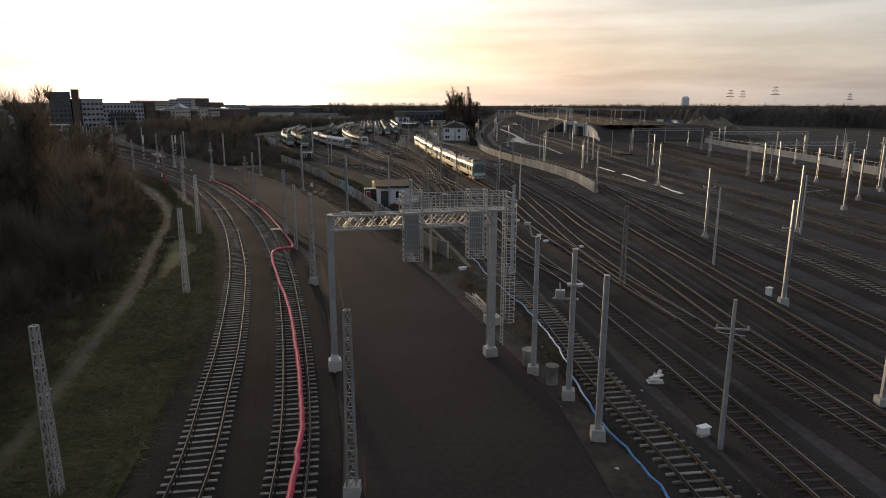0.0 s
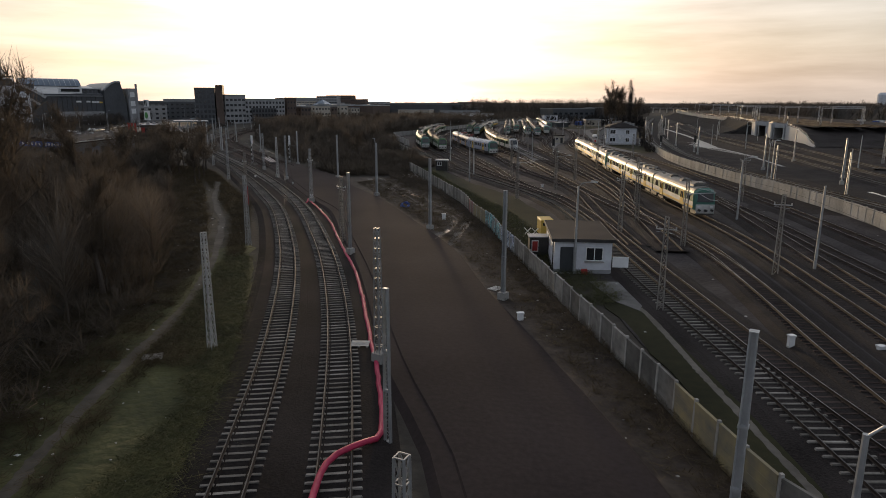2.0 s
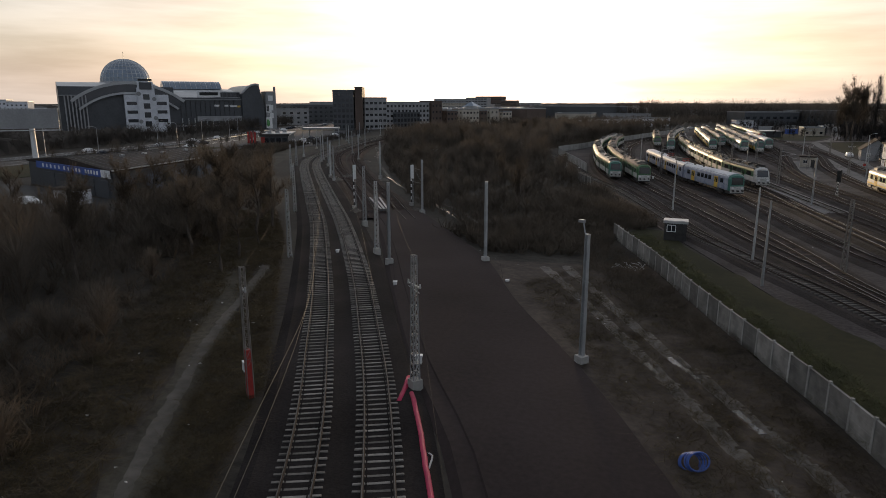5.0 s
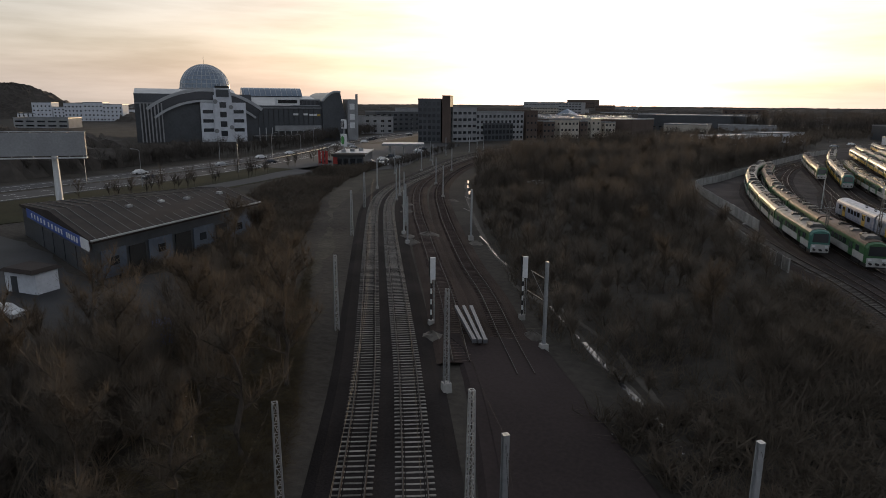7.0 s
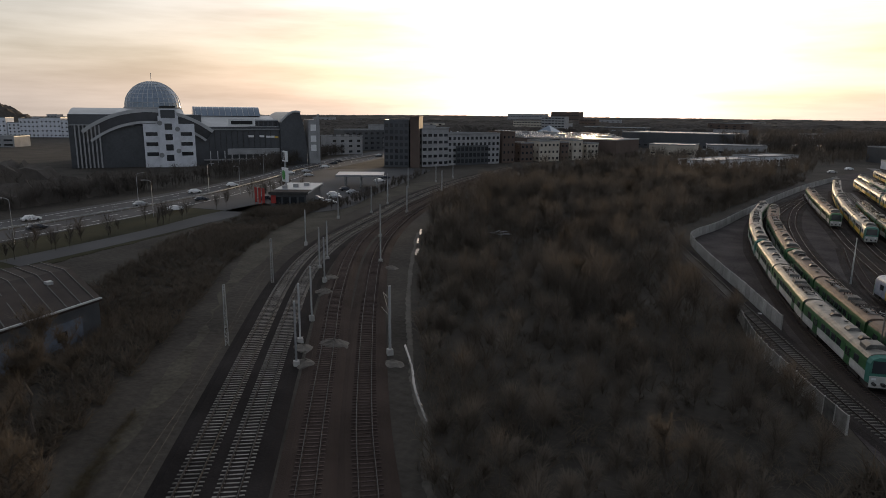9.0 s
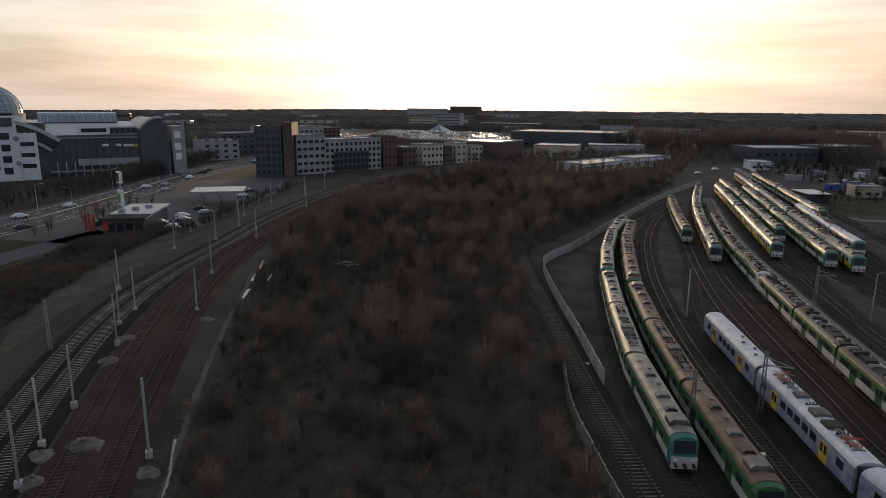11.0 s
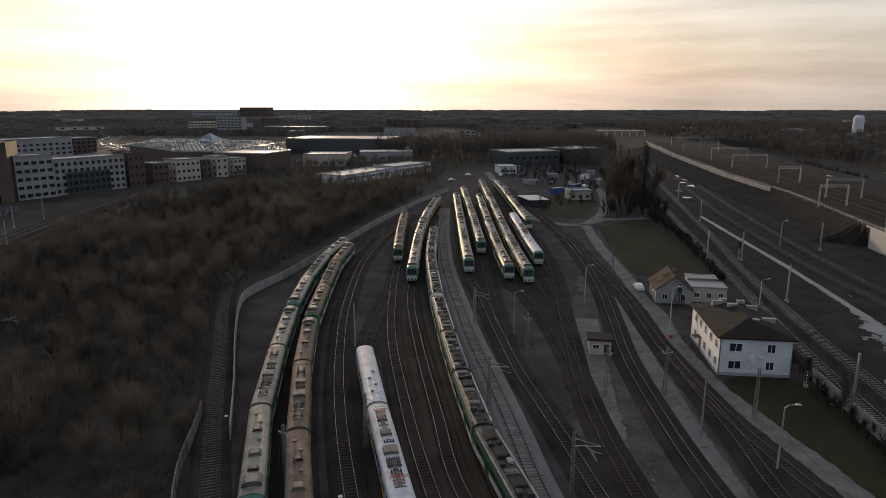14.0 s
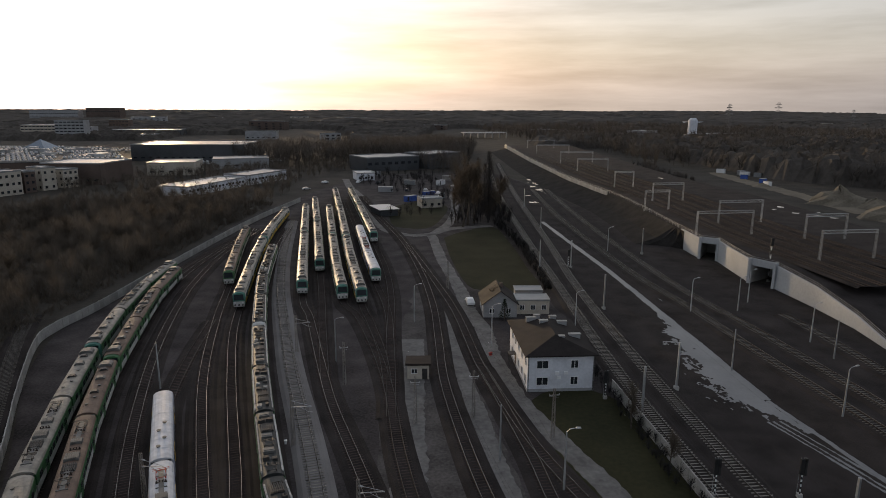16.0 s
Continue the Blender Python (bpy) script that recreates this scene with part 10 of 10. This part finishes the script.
def heap(name, x, y, r, h, material, label, seed, category="heap"):
    rng = random.Random(seed)
    vs, fs = [], []
    n, m = 14, 5
    for j in range(m):
        for i in range(n):
            a, q = 2 * math.pi * i / n, j / (m - 1)
            rr = r * (1 - q) * (1 + rng.uniform(-0.18, 0.18)) + 0.02
            vs.append((x + rr * math.cos(a), y + rr * 0.8 * math.sin(a), max(-0.1, h * q ** 0.8 * (1 + rng.uniform(-0.2, 0.15)) - 0.08)))
    for j in range(m - 1):
        for i in range(n):
            fs.append((j * n + i, j * n + (i + 1) % n, (j + 1) * n + (i + 1) % n, (j + 1) * n + i))
    thing(name, label, category, data=mesh_of(name, vs, fs, M[material]))


for k, (x, y, r, h) in enumerate(((-134.6, 264.3, 2.0, 0.8), (-129.5, 256.8, 2.0, 0.9), (-112.7, 239.1, 2.4, 0.9), (-111.4, 232.4, 1.6, 0.9), (-85.3, 197.8, 1.5, 0.8), (-77.2, 203.4, 1.2, 0.7), (-102.9, 238.1, 1.3, 0.6), (-130.3, 276.4, 1.5, 0.6), (-115.0, 236.0, 1.8, 0.8))):
    heap("broken_concrete", x, y, r, h, "dirt", "lump of broken dirty concrete beside the track", k, "rubble")
for k, (x, y, r, h) in enumerate(((205, 500, 15, 8.5), (199, 456, 15, 8), (214, 486, 9, 4.5), (140, 575, 6, 2), (128, 600, 7, 2.2), (206, 566, 6, 2.2))):
    heap("sand_mound", x, y, r, h, "sand", "large heap of building sand beyond the tracks", 20 + k)
patch("sandy_track", [(190, 470), (196, 512), (200, 548), (204, 590), (212, 640), (222, 640), (216, 588), (212, 545), (206, 508), (202, 470)], 0.06, M["sand"], "pale sandy haul track beside the heaps", "track", rough_edge=1.0)
for k, (x, y, w, h) in enumerate(((145, 454, 4, 5), (142, 439, 5, 4), (146, 433, 5, 2.5), (149, 427, 5, 3), (172, 551, 3, 14), (141, 560, 3, 8), (138, 448, 3, 3), (152, 440, 3, 4), (160, 520, 2, 9), (150, 590, 3, 10))):
    rng = random.Random(k + 50)
    z = 6.05 if x < 156 else 0.06
    patch("rain_puddle", [(x + w / 2 * math.cos(a) * rng.uniform(0.3, 1.2), y + h / 2 * math.sin(a) * rng.uniform(0.3, 1.2)) for a in [i * 0.571 for i in range(11)]], z, M["water"], "rain puddle that mirrors the pale sky", "puddle", rough_edge=0.3)
ribbon("wet_path", [(-146, 310), (-130, 283), (-114.8, 259), (-104, 243.3), (-96.3, 232.6), (-91.2, 226.8), (-86.9, 219.6), (-79, 212.7), (-73.2, 206), (-69.6, 201.7), (-67.2, 198.6), (-64.8, 195.5), (-60.5, 190.2)], 0.6, -0.03, M["footway"], "muddy trodden path along the edge of the thicket", "footpath", step=0.4, wobble=0.5)
ribbon("wet_path_branch", [(-86, 221), (-79.5, 214.6), (-73, 208.5), (-69.3, 204.7), (-66.8, 200.8), (-62.6, 195)], 0.4, -0.028, M["footway"], "second muddy wheel track along the thicket", "footpath", step=0.4, wobble=0.5)
# standing water
for k, (pts, w) in enumerate((([(-105.3, 244), (-101, 239), (-97, 233.6), (-92, 228)], 0.2), ([(-79.6, 213.6), (-76, 209), (-73, 205.4)], 0.2), ([(-72.4, 204.8), (-70, 201.8), (-67.7, 199), (-64.7, 195.3), (-61, 191)], 0.35), ([(-132.6, 288.4), (-134.2, 291.4), (-135.6, 294)], 0.5), ([(-139, 299), (-142, 304)], 0.35), ([(-144, 308), (-147.7, 314)], 0.4), ([(-136, 300), (-141, 310)], 0.25),
                              ([(-33.6, 154.9), (-32.6, 153.4), (-31.5, 151.9)], 0.5), ([(-34.9, 153.3), (-33.7, 151.8)], 0.3), ([(-29.5, 148.2), (-28.7, 147), (-28, 145.9)], 0.3), ([(-27.9, 140.6), (-27.2, 139.6)], 0.3), ([(-21.7, 125.2), (-21.6, 123.4)], 0.5), ([(-21.9, 131.4), (-21.8, 130.4)], 0.5), ([(-20.4, 132.2), (-20.1, 130.8)], 0.55), ([(-19.9, 128.6), (-19.9, 128.0)], 0.3), ([(-48.2, 177.2), (-47, 175.6)], 0.5), ([(48.4, 122), (48.3, 130), (48.2, 137)], 0.45), ([(48.0, 142), (47.8, 150), (47.2, 158)], 0.5), ([(46.8, 163), (46.2, 172), (45.9, 176)], 0.6))):
    ribbon("puddle", pts, w if k < 7 else 0.8, 0.0 if k < 7 else 0.085, M["water"], "narrow puddle that mirrors the pale sky", "puddle", step=0.4, wobble=0.5)
def white_cabinet(x, y, turn, w=0.7, d=0.45, h=1.3, key="signwhite", label="small pale trackside equipment cabinet"):
    top = thing("trackside_cabinet", label, "cabinet", at=pose(x, y, 0, 0, 0, turn), group="trackside cabinets")
    part("body", Geo().box(-w / 2, -d / 2, 0.1, w / 2, d / 2, h).mesh("body", M[key]), top)
    part("lid", Geo().box(-w / 2 - 0.05, -d / 2 - 0.05, h, w / 2 + 0.05, d / 2 + 0.05, h + 0.08).mesh("lid", M[key]), top)
    part("plinth", Geo().box(-w / 2 - 0.03, -d / 2 - 0.03, -0.15, w / 2 + 0.03, d / 2 + 0.03, 0.12).mesh("plinth", M["concrete"]), top)


for x, y, w, h in ((-23.4, 131.8, 0.8, 1.4), (-9.8, 92.6, 0.7, 1.0), (8.0, 91.1, 0.6, 1.3), (13.4, 91.3, 0.7, 0.7), (14.4, 78.6, 0.6, 1.4), (15.0, 77.2, 0.8, 0.7), (31.0, 55.3, 0.8, 1.2), (4.4, 64.2, 1.2, 0.6), (-48.6, 146.6, 0.7, 1.2), (-71.7, 172, 0.5, 0.7), (-59.1, 162.7, 0.5, 0.8), (-49.7, 168, 0.5, 0.6), (18.6, 74, 0.6, 0.7), (-2.5, 262, 0.7, 0.9), (-33, 290, 0.5, 0.8), (-47.5, 264, 0.6, 1.1), (15.3, 30.9, 0.9, 0.7), (1.4, 319.8, 1.0, 1.1), (-12.2, 170, 0.7, 0.7), (5, 175, 0.6, 0.8), (-68.3, 281.8, 0.6, 0.4)):
    white_cabinet(x, y, 20, w=w * 0.6, d=0.3, h=h * 0.62, key="redpaint" if (x, y) == (1.4, 319.8) else "signwhite", label="small red trackside equipment cabinet" if (x, y) == (1.4, 319.8) else "small pale trackside equipment cabinet")
# pipes, crate and concrete chambers by the gantry
rng = random.Random(3)
for i in range(14):
    a = Vector((4.6 + rng.uniform(-0.4, 0.6), 55.4 + rng.uniform(-0.6, 0.4), 0.15 + 0.06 * (i % 3)))
    b = Vector((6.0 + rng.uniform(-0.3, 0.4), 48.6 + rng.uniform(-0.5, 0.8), 0.12 + 0.05 * (i % 3)))
    thing("plastic_pipe", "pale plastic pipe lying in a loose pile", "pipe", data=Geo().tube([a, a.lerp(b, 0.5) + Vector((rng.uniform(-0.3, 0.3), 0, 0.1)), b], 0.04, 6).mesh("plastic_pipe", M["rustpost" if i % 3 else "junk"]), group="pile of pipes")
cr = thing("wooden_crate", "pale wooden crate beside the pipes", "crate", at=pose(5.6, 47.2, 0, 0, 0, 15))
for i in range(6):
    part("board", Geo().box(0, i * 0.19, 0.1, 1.1, i * 0.19 + 0.16, 0.75).mesh("board", M["plaster_beige"]), cr)
for x, y, r in ((7.6, 39.5, 0.42), (8.6, 36.9, 0.36)):
    thing("concrete_chamber", "short concrete shaft chamber with open top", "chamber", data=Geo().tube([(x, y, -0.1), (x, y, 1.2)], r, 12).tube([(x, y, 1.2), (x, y, 1.32)], r * 1.15, 12).mesh("concrete_chamber", M["panel"]))
for i in range(3):
    thing("metal_scrap", "pale scrap sheet lying between the tracks", "scrap", at=pose(14.4 + i * 0.5, 36.8 + i * 0.4, 0.12, 4, 0, 30 * i), data=Geo().box(0, 0, 0, 1.4, 0.5, 0.06).box(0.1, 0.1, 0.06, 0.9, 0.3, 0.2).mesh("metal_scrap", M["junk"]))
# coil of blue pipe
coil = thing("pipe_coil", "coil of blue plastic pipe lying beside the trackbed", "coil", at=pose(-31.2, 140.7, 0.5, 62, 0, 40) @ Matrix.Diagonal((0.74, 0.74, 0.74, 1)))
for k in range(5):
    ring = [(math.cos(a) * (0.75 + 0.06 * math.sin(k * 2.0)) + 0.06 * k, math.sin(a) * 0.58, -0.35 + k * 0.17 + 0.05 * math.cos(a + k)) for a in [2 * math.pi * i / 18 for i in range(19)]]
    part("pipe_turn", Geo().tube(ring, 0.06, 6).mesh("pipe_turn", M["bluepaint"], smooth=True), coil)
# pallets and litter
for x, y, t in ((-19.5, 85, 10), (-31.6, 80.8, 30), (-12.5, 100.3, 60), (-39.0, 178.6, 20)):
    top = thing("wooden_pallet", "weathered wooden pallet on the ground", "pallet", at=pose(x, y, 0.28 if x == -19.5 else 0.05, 0, 0, t))
    for i in range(5):
        part("slat", Geo().box(-0.6, -0.4 + i * 0.19, 0.1, 0.6, -0.28 + i * 0.19, 0.125).mesh("slat", M["junk"]), top)
    for i in range(3):
        part("runner", Geo().box(-0.6 + i * 0.52, -0.4, 0, -0.48 + i * 0.52, 0.5, 0.1).mesh("runner", M["junk"]), top)
g = Geo()
for i in range(14):
    a = Vector((rng.uniform(-2.2, 2.2), rng.uniform(-0.8, 0.8), rng.uniform(0.05, 0.5)))
    b = a + Vector((rng.uniform(-1.6, 1.6), rng.uniform(-0.6, 0.6), rng.uniform(-0.2, 0.7)))
    b.z = max(b.z, 0.05)
    g.tube([a, a.lerp(b, 0.5) + Vector((0, 0, 0.2)), b], 0.035, 5)
thing("branch_pile", "pale heap of cut branches and wire", "brushwood", at=pose(-39, 178.2, 0, 0, 0, 20), data=g.mesh("branch_pile", M["junk"]))
v, f = [], []
rng = random.Random(8)
for i in range(520):
    zone = rng.random()
    if zone < 0.45:
        y = rng.uniform(20, 190)
        x = float(np.interp(y, [20, 60, 110, 150, 190], [11, 3, -17, -37, -66])) + rng.uniform(-1, 6)
    elif zone < 0.75:
        y = rng.uniform(20, 190)
        x = float(np.interp(y, [20, 60, 110, 150, 190], [-16, -24, -45, -68, -100])) + rng.uniform(-5, 4)
    else:
        y = rng.uniform(60, 330)
        x = rng.uniform(-30, 30)
    s = rng.uniform(0.05, 0.17)
    k = len(v)
    t = rng.uniform(0, 3)
    z = 0.09
    v += [(x + s * math.cos(t + q), y + s * math.sin(t + q) * rng.uniform(0.4, 1), z + rng.uniform(0, 0.05)) for q in (0, 1.6, 3.1, 4.7)] + [(x, y, z + s * 0.6)]
    f += [(k, k + 1, k + 4), (k + 1, k + 2, k + 4), (k + 2, k + 3, k + 4), (k + 3, k, k + 4)]
thing("litter", "scattered pale litter and stones along the tracks", "litter", kind="stuff", data=mesh_of("litter", v, f, M["junk"]))
# white crossed boards by the generator
for dx in (0, 0.9):
    thing("cross_marker", "two white boards nailed as a cross", "marker", at=pose(-11.6 + dx, 124.6, 0.0, 0, 0, 20), data=Geo().beam((-0.4, 0, 0.05), (0.4, 0, 0.85), 0.1).beam((-0.4, 0.06, 0.85), (0.4, 0.06, 0.05), 0.1).mesh("cross_marker", M["signwhite"]))


def vehicle(name, x, y, turn, key, label, van=False, category="car"):
    top = thing(name, label, category, at=pose(x, y, 0.06, 0, 0, turn), group="cars on the road")
    l, w = (5.4, 2.0) if van else (4.4, 1.8)
    h0, h1 = (1.1, 2.3) if van else (0.85, 1.45)
    b = Geo()
    prof = [(-l / 2, 0.3), (-l / 2, h0), (-l / 2 + (0.15 if van else 0.5), h0 + 0.05), (-l / 2 + (0.3 if van else 1.0), h1 * 0.98), (l / 2 - (1.5 if van else 1.6), h1), (l / 2 - (0.9 if van else 0.9), h0 + 0.08), (l / 2, h0 - 0.12), (l / 2, 0.3)]
    m = len(prof)
    vs = [(a, -w / 2, z) for a, z in prof] + [(a, w / 2, z) for a, z in prof]
    for i in (3, 4, m + 3, m + 4):
        vs[i] = (vs[i][0], vs[i][1] * 0.84, vs[i][2])
    b.add(vs, [(i, m + i, m + (i + 1) % m, (i + 1) % m) for i in range(m)] + [tuple(range(m)), tuple(reversed(range(m, 2 * m)))])
    part("body", b.mesh("body", M[key]), top)
    gl = Geo().box(-l * 0.22, -w / 2 * 0.93, h0 + 0.06, l * 0.12, w / 2 * 0.93, h1 - 0.12, taper=0.94)
    part("side_glass", gl.mesh("side_glass", M["glass"]), top)
    for sx in (-0.31, 0.31):
        for sy in (-1, 1):
            wheel = Geo().add([(sx * l + 0.32 * math.cos(a), sy * w / 2 * q, 0.32 + 0.32 * math.sin(a)) for q in (0.8, 1.02) for a in [i * math.pi / 5 for i in range(10)]],
                              [tuple(range(10)), tuple(range(19, 9, -1))] + [(i, 10 + i, 10 + (i + 1) % 10, (i + 1) % 10) for i in range(10)])
            part("wheel", wheel.mesh("wheel", M["black"]), top)
    return top


kinds = (("car_a", "white passenger car on the wide road"), ("car_b", "dark passenger car on the wide road"), ("car_c", "silver passenger car on the wide road"))
made = {}
rng = random.Random(21)
spots = [(-258, 352, 62), (-219, 331, 70), (-261, 398, 62), (-276, 402, 62), (-304, 470, 68), (-275, 412, 62), (-223, 300, 74), (-297, 458, 68), (-318, 529, 70), (-238, 268, 76), (-224, 262, 78), (-239, 300, 70), (-252, 330, 66), (-234, 318, 68), (-330, 560, 70), (-340, 596, 72), (-312, 520, 70), (-352, 640, 72), (-286, 438, 64), (-335, 610, 72), (-326, 580, 72), (-360, 668, 72), (-345, 660, 72),
         (-205, 340, 30), (-208, 352, 40), (-214, 366, 50), (-203, 347, 35), (-222, 398, 60), (-228, 410, 60), (-206, 360, 45), (-196, 336, 30)]
for i, (x, y, t) in enumerate(spots):
    key, label = kinds[i % 3]
    if key not in made:
        made[key] = vehicle("car", x, y, t, key, label)
    else:
        copy_plain(made[key], pose(x, y, 0.06, 0, 0, t))
for i, (x, y, t) in enumerate(((-32, 600, 70), (-20, 596, 60), (6, 560, 80), (12, 548, 80), (-4, 560, 75), (-60, 570, 20), (-52, 600, 40), (-110, 179.5, 40), (-126, 178, 20), (-140, 181, 5))):
    copy_plain(made[kinds[i % 3][0]], pose(x, y, 0.06, 0, 0, t))
v, f = [], []
rng = random.Random(77)
rows = [(-262 + i * 2.9 - k * 9, 640 + i * 0.7 + k * 17, 12, 10.5) for k in range(6) for i in range(26)] + [(-345 + i * 3.0, 742 + i * 0.2 + k * 16, 6, 10.5) for k in range(3) for i in range(34)]
rows += [(-165 + i * 3.0, 724 + i * 1.6 + k * 12, 35, 0.08) for k in range(3) for i in range(22)] + [(-440 + i * 3.0, 860 + i * 0.5 + k * 14, 10, 0.08) for k in range(3) for i in range(60)] + [(-130 + i * 3.0, 905 + i * 0.3, 8, 0.08) for i in range(44)]
deck = [(-253, 632), (-184, 648), (-238, 766), (-360, 800), (-330, 700)]
for x, y, t, z in rows:
    if rng.random() < 0.25 or (z > 1) != bool(inside(deck, np.array([x]), np.array([y]))[0]):
        continue
    m = pose(x, y, z, 0, 0, t + 90 + rng.uniform(-3, 3))
    for x0, y0, z0, x1, y1, z1, tp in ((-2.1, -0.85, 0.2, 2.1, 0.85, 0.85, 0.97), (-1.3, -0.78, 0.85, 1.1, 0.78, 1.45, 0.82)):
        gg = Geo().box(x0, y0, z0, x1, y1, z1, m, tp)
        k = len(v)
        v += gg.v
        f += [tuple(i + k for i in q) for q in gg.f]
far_road = [(-386, 788), (-420, 824), (-476, 894), (-530, 990), (-566, 1072), (-606, 1196), (-650, 1330), (-704, 1496), (-770, 1650), (-832, 1785)]
for i, (x, y) in enumerate(spline(far_road, 16.0)):
    for side in (-6, 6):
        if rng.random() < 0.55:
            gg = Geo().box(-2.1, -0.9, 0.2, 2.1, 0.9, 0.9, pose(x + side, y + rng.uniform(-6, 6), 0.1, 0, 0, 112), 0.95).box(-1.2, -0.8, 0.9, 1.1, 0.8, 1.5, pose(x + side, y, 0.1, 0, 0, 112), 0.8)
            k = len(v)
            v += gg.v
            f += [tuple(j + k for j in q) for q in gg.f]
thing("parked_car_rows", "long rows of parked cars on and round the retail halls", "cars", kind="stuff", data=mesh_of("parked_car_rows", v, f, M["car_c"]))
vehicle("white_car", 2.0, 353.0, 92, "car_a", "white car parked on the lane by the house", van=False, category="car")
vehicle("blue_truck", -105.4, 182.2, 84, "bluepaint", "blue flatbed van parked in the workshop yard", van=True, category="van")
# dark conifer beside the gabled house
g = Geo()
rng = random.Random(2)
top = thing("conifer", "dark green cone-shaped conifer beside the gabled house", "tree", at=pose(8.0, 340.2, 0))
part("trunk", Geo().tube([(0, 0, 0), (0, 0, 4.6)], [0.14, 0.04], 6).mesh("trunk", M["bark"]), top)
v, f = [], []
for i in range(900):
    z = rng.uniform(0.2, 4.9)
    r = 1.5 * (1 - z / 5.1) * rng.uniform(0.5, 1.05)
    a = rng.uniform(0, 6.28)
    p = Vector((r * math.cos(a), r * math.sin(a), z))
    d = Vector((math.cos(a + rng.uniform(-1, 1)), math.sin(a + rng.uniform(-1, 1)), rng.uniform(-0.4, 0.8))) * 0.28
    s = d.cross(UP).normalized() * 0.07
    k = len(v)
    v += [p - s, p + s, p + d]
    f.append((k, k + 1, k + 2))
part("crown", mesh_of("crown", v, f, M["conifer"]), top)
rng = random.Random(64)
g = Geo()
for k in range(9):
    a = rng.uniform(0, 3.14)
    x, y, l = rng.uniform(-1.6, 1.6), rng.uniform(-1.0, 1.0), rng.uniform(0.7, 1.5)
    g.beam((x - math.cos(a) * l, y - math.sin(a) * l, 0.15 + 0.12 * k), (x + math.cos(a) * l, y + math.sin(a) * l, 0.2 + 0.12 * k), 0.35, 0.12)
thing("board_heap", "pale heap of dumped boards in the thicket", "rubbish heap", kind="stuff", at=pose(-127.5, 317, 0, 0, 0, 30), data=g.mesh("board_heap", M["plaster_grey"]))
